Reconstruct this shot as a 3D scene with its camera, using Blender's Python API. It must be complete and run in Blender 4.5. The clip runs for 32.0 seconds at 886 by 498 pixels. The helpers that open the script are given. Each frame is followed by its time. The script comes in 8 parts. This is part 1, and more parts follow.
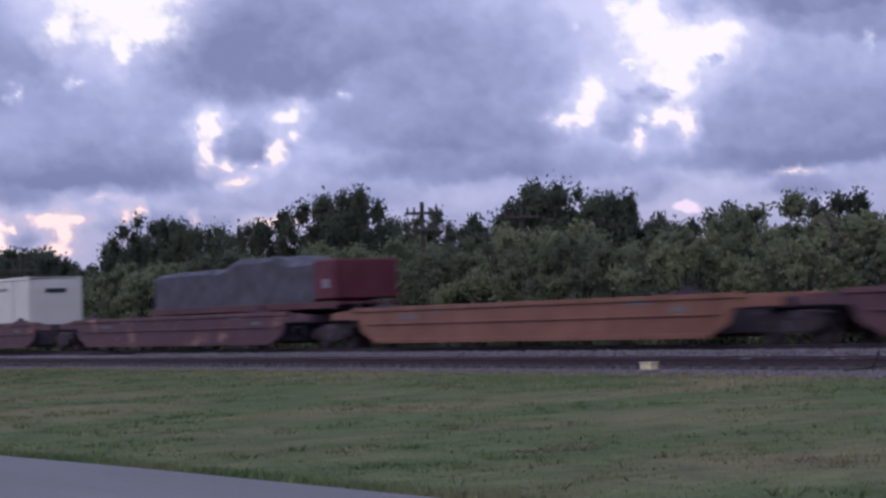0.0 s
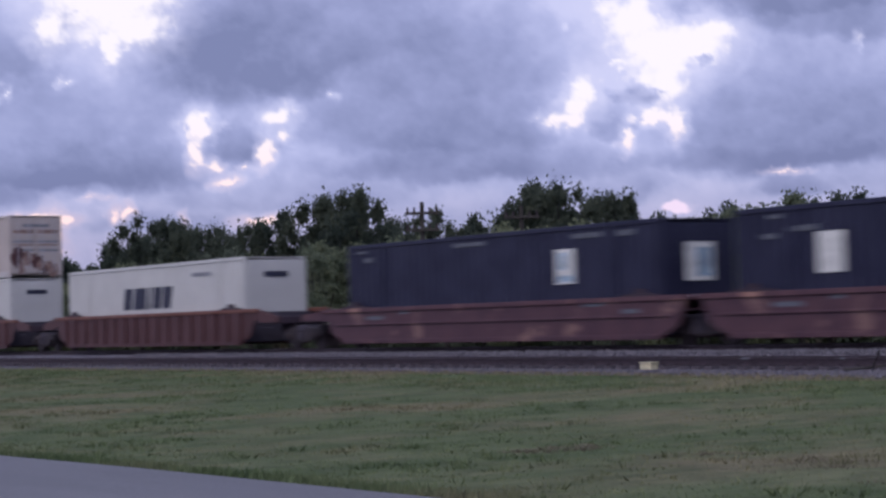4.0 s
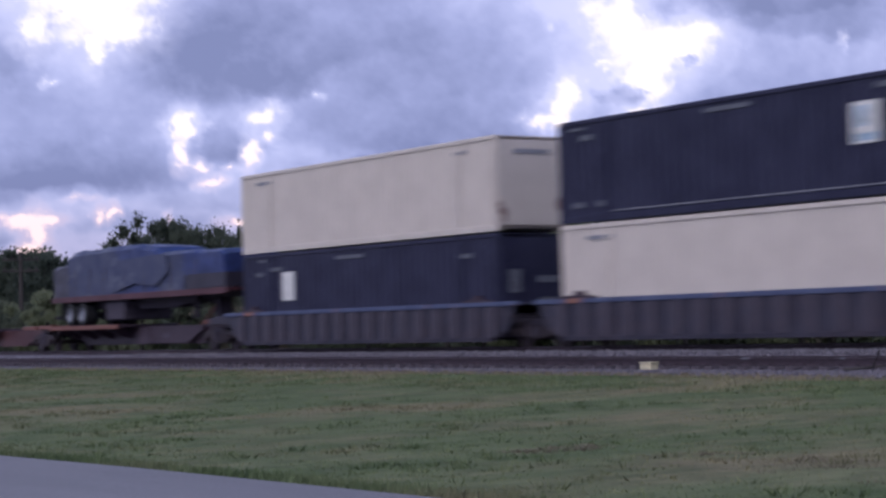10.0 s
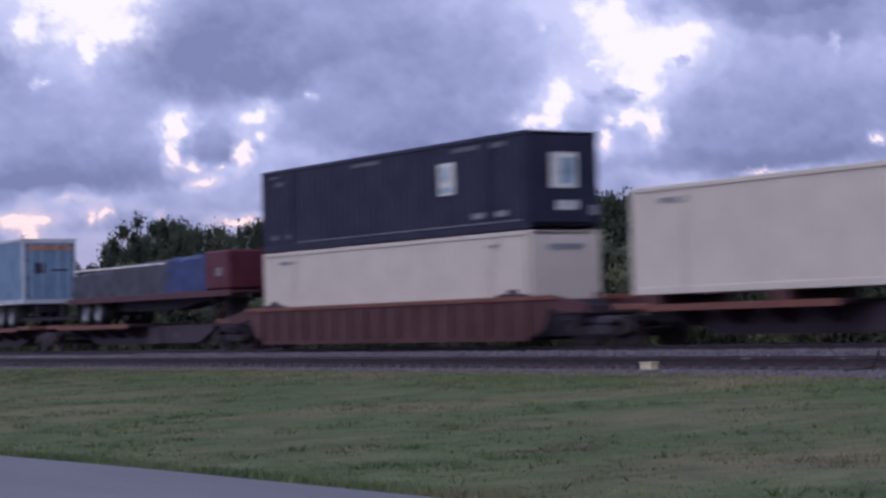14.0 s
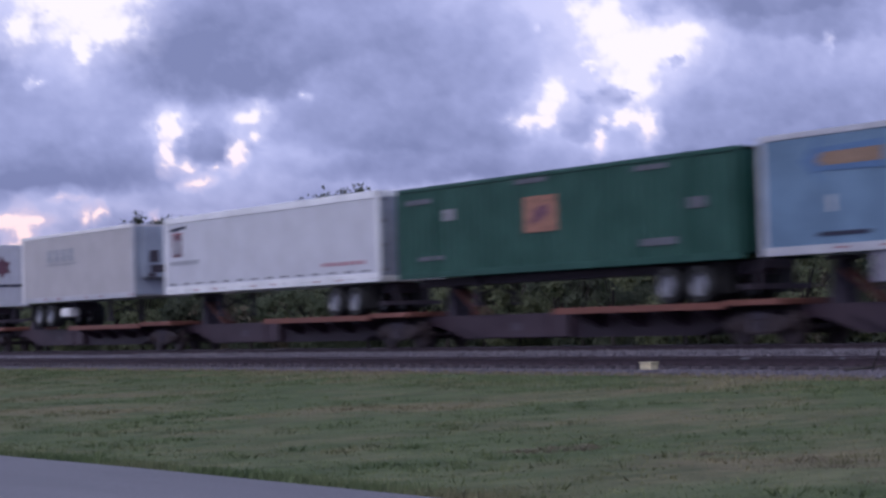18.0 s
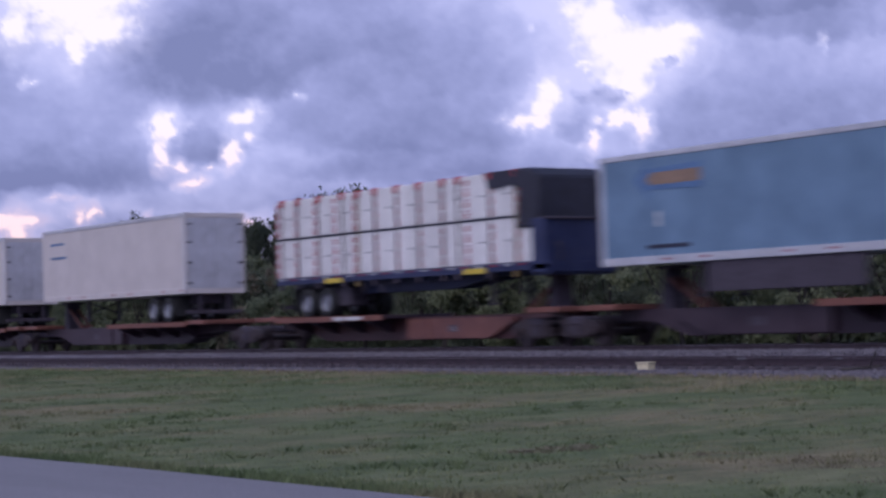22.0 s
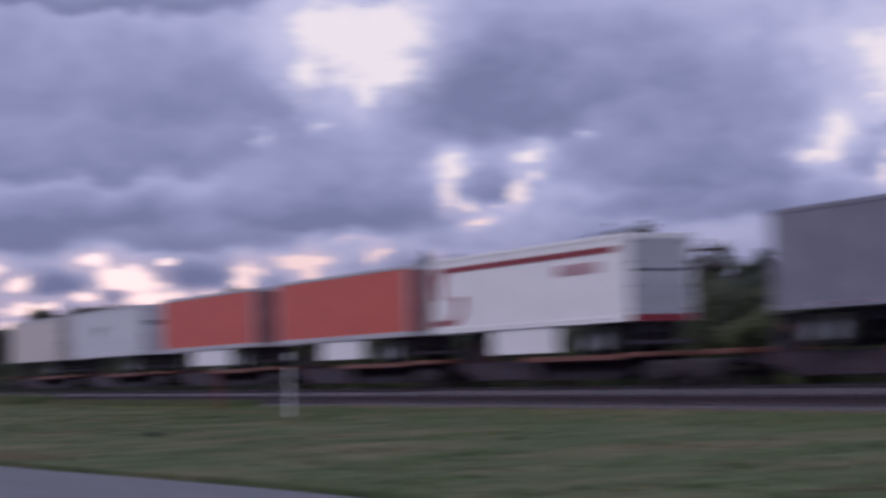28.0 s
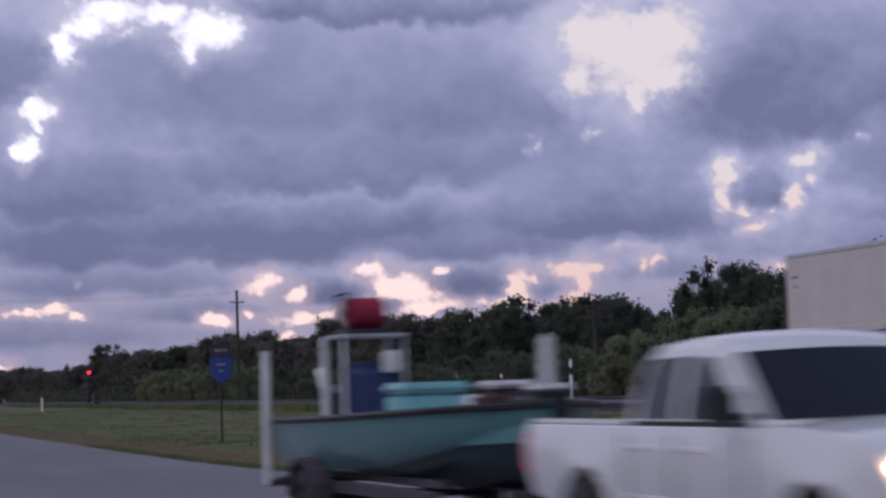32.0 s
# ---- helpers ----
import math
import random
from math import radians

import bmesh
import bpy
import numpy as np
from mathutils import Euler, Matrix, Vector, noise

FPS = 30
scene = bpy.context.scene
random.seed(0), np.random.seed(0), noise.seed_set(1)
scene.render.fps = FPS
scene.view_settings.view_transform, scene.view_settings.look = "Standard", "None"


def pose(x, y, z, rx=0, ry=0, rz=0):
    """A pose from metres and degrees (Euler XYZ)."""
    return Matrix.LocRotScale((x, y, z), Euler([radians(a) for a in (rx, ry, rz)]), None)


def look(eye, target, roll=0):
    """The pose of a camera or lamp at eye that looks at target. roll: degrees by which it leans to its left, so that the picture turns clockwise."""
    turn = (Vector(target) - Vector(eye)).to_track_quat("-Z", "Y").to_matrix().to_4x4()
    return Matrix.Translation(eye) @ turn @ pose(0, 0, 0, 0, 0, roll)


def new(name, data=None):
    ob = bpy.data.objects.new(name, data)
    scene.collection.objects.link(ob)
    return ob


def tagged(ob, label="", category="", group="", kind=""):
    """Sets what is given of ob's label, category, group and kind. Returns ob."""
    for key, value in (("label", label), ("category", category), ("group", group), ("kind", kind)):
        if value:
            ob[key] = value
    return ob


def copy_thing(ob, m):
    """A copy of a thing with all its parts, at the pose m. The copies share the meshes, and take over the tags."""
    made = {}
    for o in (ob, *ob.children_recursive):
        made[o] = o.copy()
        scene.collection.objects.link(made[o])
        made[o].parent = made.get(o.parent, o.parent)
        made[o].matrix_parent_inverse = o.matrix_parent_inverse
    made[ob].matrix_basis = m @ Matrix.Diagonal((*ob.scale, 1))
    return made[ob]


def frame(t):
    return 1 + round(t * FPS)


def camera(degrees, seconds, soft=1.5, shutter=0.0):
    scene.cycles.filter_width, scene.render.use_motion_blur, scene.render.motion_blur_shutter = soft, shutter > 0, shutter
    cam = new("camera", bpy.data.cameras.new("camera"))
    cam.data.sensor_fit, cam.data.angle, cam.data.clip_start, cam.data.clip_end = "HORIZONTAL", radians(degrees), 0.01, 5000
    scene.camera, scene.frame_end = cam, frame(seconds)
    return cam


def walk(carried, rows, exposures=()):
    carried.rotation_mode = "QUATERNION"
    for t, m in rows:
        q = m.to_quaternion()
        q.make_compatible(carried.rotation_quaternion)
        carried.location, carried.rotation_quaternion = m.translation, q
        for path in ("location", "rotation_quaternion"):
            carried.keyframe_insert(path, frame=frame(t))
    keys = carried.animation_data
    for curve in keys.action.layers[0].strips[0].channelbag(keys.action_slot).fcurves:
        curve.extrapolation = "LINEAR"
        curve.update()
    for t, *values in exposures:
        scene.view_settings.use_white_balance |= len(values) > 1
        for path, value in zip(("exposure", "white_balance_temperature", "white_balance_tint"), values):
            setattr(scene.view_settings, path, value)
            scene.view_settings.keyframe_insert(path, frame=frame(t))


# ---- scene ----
cam = camera(25.73, 32.0, soft=2.7, shutter=0.8)
EYE = 1.52          # the lens above the road
RAIL = 0.74         # rail tops of the track the train runs on
TRACK_Y = 35.06     # centre line of that track; the train runs along +x
NEAR_Y = 30.66      # centre line of the empty track


def view(t, yaw, pitch, roll, x=0.0):
    return (t, pose(x, 0, EYE, 90 + pitch, roll, yaw))


walk(cam, [
    view(0.0, 56.04, 2.19, 1.63), view(21.8, 56.04, 2.19, 1.63), view(22.0, 55.95, 2.19, 1.63),
    view(22.3, 54.10, 2.27, 1.57), view(22.5, 49.35, 2.12, 1.34), view(22.7, 44.95, 2.18, 1.35),
    view(23.0, 38.01, 2.87, 0.82), view(23.3, 28.95, 2.75, 1.13, -0.45), view(23.6, 21.46, 2.73, 1.37, -0.85), view(23.8, 17.2, 2.65, 0.9, -0.9),
    view(24.0, 12.32, 2.56, 0.40, -0.78), view(24.2, 8.19, 2.57, 0.15, -0.485), view(24.4, 6.56, 2.59, 0.04, -0.14), view(24.7, 6.72, 2.61, -0.01),
    view(25.0, 8.44, 2.63, -0.16), view(25.2, 13.95, 2.63, 0.0), view(25.5, 24.81, 2.62, 0.37),
    view(26.0, 41.5, 2.85, 0.85), view(26.5, 53.5, 3.2, 1.3), view(27.0, 60.8, 3.5, 1.6),
    view(27.5, 63.02, 3.61, 1.73), view(27.9, 63.25, 3.58, 1.73), view(28.0, 64.5, 3.55, 1.73),
    view(28.1, 66.9, 3.6, 1.73), view(28.3, 70.9, 3.75, 1.74), view(28.5, 73.06, 3.90, 1.75),
    view(29.0, 73.15, 3.92, 1.74), view(30.0, 73.10, 3.90, 1.74), view(31.0, 73.06, 3.95, 1.78),
    view(31.5, 73.02, 3.97, 1.80), view(32.0, 72.82, 4.02, 1.85)],
    exposures=[(0.0, 0.06, 6480, 12.5), (8.0, 0.03, 6380, 13), (8.7, 0.13, 6340, 13.5), (9.1, 0.21, 6340, 13.5), (11.2, 0.21, 6340, 13.5), (11.9, 0.06, 6330, 13.5), (15.0, 0.04, 6280, 14.5),
               (20.0, 0.07, 6240, 16.5), (22.0, 0.07, 6190, 19), (22.6, -0.04, 6160, 19), (23.0, -0.15, 6010, 20), (23.6, -0.01, 6010, 22), (24.0, 0.03, 6060, 24), (25.5, 0.03, 6110, 22.5),
               (28.0, -0.24, 6620, 16.5), (29.0, -0.33, 6700, 18), (30.0, -0.38, 6800, 19.5), (31.6, -0.38, 6820, 19.5), (32.0, -0.38, 6750, 14.5)])

# ---- sky and sun: dusk under broken cloud ----
world = bpy.data.worlds.new("dusk_sky")
scene.world = world
world.use_nodes = True
wn = world.node_tree.nodes
sky = wn.new("ShaderNodeTexSky")
sky.sky_type = "NISHITA"
sky.sun_disc = False
sky.sun_elevation, sky.sun_rotation = radians(50), radians(155)
wn["Background"].inputs[1].default_value = 0.13
world.node_tree.links.new(sky.outputs[0], wn["Background"].inputs[0])
sun = new("sun", bpy.data.lights.new("sun", "SUN"))
sun.data.energy, sun.data.angle, sun.data.color = 1.6, radians(60), (0.90, 0.895, 1.0)
sun.matrix_world = look((11, -26, 28), (0, 0, 0))


# ---- materials ----
def nodes_of(name):
    m = bpy.data.materials.new(name)
    m.use_nodes = True
    t = m.node_tree
    return m, t, t.nodes["Principled BSDF"]


def ramp(t, fac, stops):
    r = t.nodes.new("ShaderNodeValToRGB")
    while len(r.color_ramp.elements) < len(stops):
        r.color_ramp.elements.new(0.5)
    for e, (p, c) in zip(r.color_ramp.elements, stops):
        e.position, e.color = p, (*c, 1)
    t.links.new(fac, r.inputs[0])
    return r.outputs[0]


def noise_fac(t, scale, detail=4.0, stretch=(1, 1, 1), rough=0.55):
    co = t.nodes.new("ShaderNodeTexCoord")
    mp = t.nodes.new("ShaderNodeMapping")
    mp.inputs["Scale"].default_value = stretch
    n = t.nodes.new("ShaderNodeTexNoise")
    n.inputs["Scale"].default_value, n.inputs["Detail"].default_value, n.inputs["Roughness"].default_value = scale, detail, rough
    t.links.new(co.outputs["Object"], mp.inputs[0])
    t.links.new(mp.outputs[0], n.inputs[0])
    return n.outputs[0]


def mix(t, fac, a, b, kind="MIX"):
    m = t.nodes.new("ShaderNodeMix")
    m.data_type, m.blend_type = "RGBA", kind
    for sock, v in ((m.inputs[0], fac), (m.inputs[6], a), (m.inputs[7], b)):
        if isinstance(v, (int, float)):
            sock.default_value = v
        elif isinstance(v, tuple):
            sock.default_value = (*v, 1)
        else:
            t.links.new(v, sock)
    return m.outputs[2]


def bump(t, p, fac, strength, dist=0.02):
    b = t.nodes.new("ShaderNodeBump")
    b.inputs["Strength"].default_value, b.inputs["Distance"].default_value = strength, dist
    t.links.new(fac, b.inputs["Height"])
    t.links.new(b.outputs[0], p.inputs["Normal"])


def paint(name, color, rough=0.45, dirt=0.35, even=1.0, grime=(0.10, 0.075, 0.06), metal=0.0, streak=True):
    """Weathered paint: fine mottling, broad stains and streaks that run down."""
    m, t, p = nodes_of(name)
    lighter = tuple(min(1, c * (1 + 0.12 * even) + 0.01 * even) for c in color)
    darker = tuple(c * (1 - 0.14 * even) for c in color)
    base = ramp(t, noise_fac(t, 0.9, 5), [(0.35, darker), (0.65, lighter)])
    fine = noise_fac(t, 14, 3, (1, 1, 0.25) if streak else (1, 1, 1))
    worn = ramp(t, fine, [(0.5, (0, 0, 0)), (0.78, (1, 1, 1))])
    big = ramp(t, noise_fac(t, 0.45, 6, (1, 1, 2.2)), [(0.45, (0, 0, 0)), (0.95, (1, 1, 1))])
    both = mix(t, 0.5, worn, big, "ADD")
    sc = t.nodes.new("ShaderNodeMath")
    sc.operation = "MULTIPLY"
    sc.inputs[1].default_value = dirt
    t.links.new(both, sc.inputs[0])
    t.links.new(mix(t, sc.outputs[0], base, grime), p.inputs["Base Color"])
    p.inputs["Roughness"].default_value, p.inputs["Metallic"].default_value = rough, metal
    p.inputs["Specular IOR Level"].default_value = 0.25
    bump(t, p, noise_fac(t, 30, 2), 0.08, 0.01)
    return m


def plain(name, color, rough=0.6, metal=0.0, scale=20.0, vary=0.25, relief=0.1):
    m, t, p = nodes_of(name)
    lo, hi = tuple(c * (1 - vary) for c in color), tuple(min(1, c * (1 + vary)) for c in color)
    a = ramp(t, noise_fac(t, scale, 4), [(0.3, lo), (0.7, hi)])
    b = ramp(t, noise_fac(t, scale / 9, 3), [(0.35, (0.8, 0.8, 0.8)), (0.65, (1, 1, 1))])
    t.links.new(mix(t, 1.0, a, b, "MULTIPLY"), p.inputs["Base Color"])
    p.inputs["Roughness"].default_value, p.inputs["Metallic"].default_value = rough, metal
    bump(t, p, noise_fac(t, scale, 3), relief, 0.02)
    return m


def glow(name, color, strength):
    m, t, p = nodes_of(name)
    p.inputs["Base Color"].default_value = (*color, 1)
    p.inputs["Emission Color"].default_value = (*color, 1)
    p.inputs["Emission Strength"].default_value = strength
    p.inputs["Roughness"].default_value = 0.2
    return m


def leaf_mat(name, lo, hi, through_light=0.4):
    m, t, p = nodes_of(name)
    g = t.nodes.new("ShaderNodeNewGeometry")
    o = t.nodes.new("ShaderNodeObjectInfo")
    a = ramp(t, g.outputs["Random Per Island"], [(0.0, lo), (1.0, hi)])
    b = ramp(t, o.outputs["Random"], [(0.0, (0.72, 0.75, 0.75)), (1.0, (1.15, 1.1, 1.0))])
    t.links.new(mix(t, 1.0, a, b, "MULTIPLY"), p.inputs["Base Color"])
    p.inputs["Roughness"].default_value = 0.65
    p.inputs["Specular IOR Level"].default_value = 0.2
    if through_light:
        tr = t.nodes.new("ShaderNodeBsdfTranslucent")
        t.links.new(p.inputs["Base Color"].links[0].from_socket, tr.inputs[0])
        ms = t.nodes.new("ShaderNodeMixShader")
        ms.inputs[0].default_value = through_light
        t.links.new(p.outputs[0], ms.inputs[1])
        t.links.new(tr.outputs[0], ms.inputs[2])
        t.links.new(ms.outputs[0], t.nodes["Material Output"].inputs[0])
    return m


def patchy(name, lo, hi, rusty):
    """Faded paint broken by paler rust patches."""
    m, t, p = nodes_of(name)
    base = ramp(t, noise_fac(t, 1.4, 5), [(0.35, lo), (0.65, hi)])
    spot = ramp(t, noise_fac(t, 0.75, 6, (1, 0.3, 1.5), 0.65), [(0.56, (0, 0, 0)), (0.64, (1, 1, 1))])
    t.links.new(mix(t, spot, base, rusty), p.inputs["Base Color"])
    p.inputs["Roughness"].default_value = 0.6
    bump(t, p, noise_fac(t, 20, 3), 0.15, 0.01)
    return m


M = {
    "white": paint("white_paint", (0.80, 0.78, 0.80), dirt=0.03, even=0.3),
    "off_white": paint("aged_white_paint", (0.54, 0.49, 0.48), dirt=0.06, even=0.4),
    "dull_white": paint("chalky_white_paint", (0.45, 0.43, 0.445), dirt=0.05, even=0.4),
    "ivory": paint("ivory_container_paint", (0.535, 0.52, 0.505), dirt=0.04, even=0.35),
    "cream": paint("cream_paint", (0.585, 0.515, 0.455), dirt=0.07, even=0.4),
    "beige": paint("beige_paint", (0.48, 0.41, 0.385), dirt=0.10, even=0.5),
    "navy": paint("dark_blue_paint", (0.0135, 0.014, 0.040), dirt=0.12, grime=(0.04, 0.04, 0.06)),
    "green": paint("green_paint", (0.014, 0.066, 0.050), dirt=0.13, grime=(0.04, 0.07, 0.06)),
    "sky_blue": paint("pale_blue_paint", (0.130, 0.212, 0.318), dirt=0.13, grime=(0.12, 0.18, 0.25)),
    "orange": paint("orange_paint", (0.55, 0.108, 0.083), dirt=0.1, even=0.5, grime=(0.36, 0.12, 0.09)),
    "orange_door": paint("dull_red_door_paint", (0.25, 0.055, 0.055), dirt=0.35, grime=(0.10, 0.05, 0.05)),
    "grey": paint("grey_paint", (0.205, 0.20, 0.255), dirt=0.2),
    "silver": paint("bare_aluminium", (0.50, 0.50, 0.54), rough=0.4, dirt=0.2, metal=0.35),
    "worn_maroon": patchy("scuffed_maroon_paint", (0.058, 0.021, 0.033), (0.086, 0.035, 0.044), (0.21, 0.115, 0.10)),
    "rust": paint("red_oxide_paint", (0.078, 0.029, 0.031), dirt=0.35, grime=(0.07, 0.04, 0.035)),
    "oxide_orange": paint("weathered_orange_oxide_paint", (0.185, 0.080, 0.056), dirt=0.5, grime=(0.11, 0.05, 0.045)),
    "stain": plain("rust_brown_scrape", (0.27, 0.17, 0.145), 0.7, scale=7, vary=0.4),
    "mark_maroon": plain("faded_maroon_marking", (0.16, 0.07, 0.10), 0.6, scale=9),
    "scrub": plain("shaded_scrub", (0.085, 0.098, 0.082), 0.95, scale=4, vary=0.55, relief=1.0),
    "chord": paint("orange_oxide_paint", (0.17, 0.064, 0.046), dirt=0.6, grime=(0.075, 0.032, 0.035)),
    "steelblue": paint("faded_grey_blue_paint", (0.028, 0.027, 0.044), dirt=0.5, grime=(0.10, 0.06, 0.055)),
    "chord_blue": patchy("rust_spotted_blue_paint", (0.042, 0.054, 0.115), (0.075, 0.092, 0.165), (0.24, 0.10, 0.06)),
    "frame_blue": paint("dark_blue_frame_paint", (0.014, 0.022, 0.075), dirt=0.25),
    "spine": paint("dark_oxide_paint", (0.074, 0.029, 0.031), dirt=0.4, grime=(0.03, 0.02, 0.022)),
    "spine_dark": paint("grimy_black_oxide_paint", (0.042, 0.026, 0.038), dirt=0.4, grime=(0.055, 0.033, 0.038)),
    "chord_maroon": patchy("worn_maroon_paint", (0.07, 0.026, 0.038), (0.105, 0.045, 0.052), (0.33, 0.17, 0.13)),
    "rust_panel": patchy("rusted_oxide_paint", (0.110, 0.041, 0.036), (0.165, 0.064, 0.050), (0.23, 0.095, 0.062)),
    "pale_panel": paint("chalky_panel_paint", (0.066, 0.056, 0.074), dirt=0.5, grime=(0.10, 0.075, 0.075)),
    "under": plain("underframe_black", (0.056, 0.045, 0.064), 0.8, scale=8),
    "wheel": plain("wheel_steel", (0.058, 0.042, 0.046), 0.55, 0.5, scale=12),
    "tyre": plain("tyre_rubber", (0.018, 0.018, 0.02), 0.85, scale=30),
    "rim": plain("painted_wheel_rim", (0.215, 0.22, 0.255), 0.4, 0.3, scale=15),
    "rim_dark": plain("dull_alloy_rim", (0.16, 0.16, 0.18), 0.35, 0.6, scale=10),
    "mark": plain("faded_white_marking", (0.55, 0.55, 0.56), 0.6, scale=9, vary=0.3),
    "mark_grey": plain("faded_grey_marking", (0.24, 0.24, 0.27), 0.6, scale=9, vary=0.3),
    "mark_slate": plain("faded_slate_marking", (0.20, 0.23, 0.28), 0.6, scale=9, vary=0.3),
    "mark_dark": plain("dark_marking", (0.02, 0.022, 0.05), 0.6, scale=9),
    "mark_red": plain("red_marking", (0.28, 0.03, 0.045), 0.55, scale=9),
    "stripe_red": plain("dark_red_stripe", (0.19, 0.05, 0.07), 0.55, scale=9),
    "mark_gold": plain("gold_marking", (0.27, 0.175, 0.12), 0.55, scale=9),
    "sticker": plain("pale_sticker", (0.72, 0.70, 0.66), 0.5, scale=6, vary=0.15),
    "sticker_blue": plain("blue_sticker", (0.085, 0.17, 0.33), 0.5, scale=6),
    "picture": plain("faded_blue_grey_picture", (0.30, 0.40, 0.50), 0.5, scale=3, vary=0.45),
    "emblem_orange": plain("faded_orange_marking", (0.33, 0.155, 0.105), 0.55, scale=5, vary=0.4),
    "mark_faint": plain("worn_grey_marking", (0.11, 0.115, 0.14), 0.6, scale=9, vary=0.35),
    "mark_pale": plain("bleached_slate_marking", (0.36, 0.37, 0.42), 0.6, scale=9, vary=0.3),
    "mark_pink": plain("bleached_red_marking", (0.46, 0.24, 0.29), 0.6, scale=9, vary=0.3),
    "box_cream": plain("yellowed_cream_paint", (0.66, 0.58, 0.38), 0.5, scale=9, vary=0.2),
    "tarp_blue": plain("blue_tarpaulin", (0.020, 0.036, 0.135), 0.5, scale=2.5, vary=0.4, relief=0.7),
    "tarp_grey": plain("grey_tarpaulin", (0.048, 0.046, 0.068), 0.55, scale=2.2, vary=0.5, relief=1.0),
    "tarp_mixed": patchy("mottled_blue_grey_tarpaulin", (0.032, 0.040, 0.095), (0.058, 0.066, 0.115), (0.105, 0.115, 0.165)),
    "deck_red": paint("dull_red_deck_paint", (0.080, 0.026, 0.034), dirt=0.35, grime=(0.05, 0.03, 0.03)),
    "tarp_black": plain("black_tarpaulin", (0.014, 0.014, 0.030), 0.55, scale=3, vary=0.4, relief=0.6),
    "red": paint("red_paint", (0.088, 0.012, 0.026), dirt=0.25),
    "wrap": plain("white_lumber_wrap", (0.72, 0.70, 0.70), 0.4, scale=3, vary=0.06, relief=0.25),
    "wrap_red": plain("red_print_on_wrap", (0.46, 0.10, 0.13), 0.5, scale=12),
    "wrap_pink": plain("pale_pink_print_on_wrap", (0.58, 0.42, 0.46), 0.5, scale=12),
    "pad_red": plain("red_plastic_pad", (0.36, 0.035, 0.05), 0.5, scale=12),
    "strap": plain("webbing_strap", (0.115, 0.09, 0.095), 0.8, scale=40),
    "strap_gold": plain("gold_webbing_strap", (0.21, 0.145, 0.055), 0.8, scale=40),
    "yellow": plain("yellow_marker_paint", (0.62, 0.45, 0.05), 0.5, scale=14),
    "rail": plain("rail_steel", (0.062, 0.042, 0.052), 0.6, 0.4, scale=7),
    "railhead": plain("polished_railhead", (0.32, 0.30, 0.33), 0.3, 0.8, scale=7),
    "tie": plain("weathered_tie_wood", (0.088, 0.070, 0.080), 0.9, scale=9, vary=0.4, relief=0.5),
    "wood": plain("weathered_pole_wood", (0.105, 0.104, 0.110), 0.9, scale=6, vary=0.45, relief=0.6),
    "bark": plain("bark", (0.05, 0.042, 0.038), 0.95, scale=9, vary=0.4, relief=0.8),
    "leaf": leaf_mat("oak_leaves", (0.082, 0.100, 0.078), (0.112, 0.132, 0.100), 0.6),
    # oak leaves with the haze of distance mixed into their colour
    "leaf_far": leaf_mat("hazed_oak_leaves", (0.125, 0.122, 0.112), (0.165, 0.158, 0.142), 0.6),
    "leaf_plume": leaf_mat("grey_willow_leaves", (0.235, 0.265, 0.195), (0.285, 0.315, 0.235), 0.6),
    "leaf_mid": leaf_mat("shrub_leaves", (0.130, 0.152, 0.116), (0.164, 0.186, 0.140), 0.6),
    "leaf_pale": leaf_mat("willow_leaves", (0.205, 0.232, 0.150), (0.250, 0.275, 0.180), 0.6),
    "leaf_dry": leaf_mat("dry_twigs", (0.10, 0.092, 0.075), (0.16, 0.14, 0.105), 0.1),
    "chrome": plain("chrome", (0.42, 0.42, 0.47), 0.18, 1.0, scale=5, vary=0.05, relief=0.0),
    "black_trim": plain("black_trim", (0.015, 0.015, 0.017), 0.45, scale=20),
    "pvc": plain("white_marker_paint", (0.72, 0.72, 0.74), 0.5, scale=12, vary=0.15),
    "marker_red": plain("red_marker_paint", (0.35, 0.07, 0.06), 0.5, scale=12),
    "guard": plain("yellow_plastic_guard", (0.33, 0.22, 0.07), 0.5, scale=10),
}


def car_paint(name, color, rough=0.22, coat=0.6):
    m, t, p = nodes_of(name)
    a = ramp(t, noise_fac(t, 2.0, 3), [(0.3, tuple(c * 0.92 for c in color)), (0.7, color)])
    t.links.new(a, p.inputs["Base Color"])
    p.inputs["Roughness"].default_value = rough
    p.inputs["Coat Weight"].default_value = coat
    return m


M["car_red"] = car_paint("dark_red_car_paint", (0.050, 0.003, 0.014), 0.24, 0.8)
M["bright_rail"] = plain("polished_aluminium_rail", (0.92, 0.92, 0.93), 0.3, 0.25, scale=5, vary=0.05, relief=0.0)
M["trailer_side"] = paint("clean_white_paint", (0.55, 0.555, 0.615), dirt=0.05, even=0.4)
M["door_blue_grey"] = paint("blue_grey_door_paint", (0.23, 0.255, 0.325), dirt=0.3)
M["door_blue"] = paint("dark_blue_door_paint", (0.055, 0.085, 0.185), dirt=0.3)
M["unit_blue"] = paint("blue_grey_unit_paint", (0.30, 0.335, 0.41), dirt=0.25, grime=(0.16, 0.18, 0.23))
M["bright_trim"] = plain("polished_trim", (0.85, 0.85, 0.88), 0.12, 1.0, scale=5, vary=0.05, relief=0.0)
M["car_white"] = car_paint("white_car_paint", (0.70, 0.70, 0.73))
M["hull"] = car_paint("teal_gelcoat", (0.085, 0.235, 0.245), 0.3)
M["hull_dark"] = car_paint("dark_teal_hull_bottom", (0.025, 0.06, 0.07), 0.4)
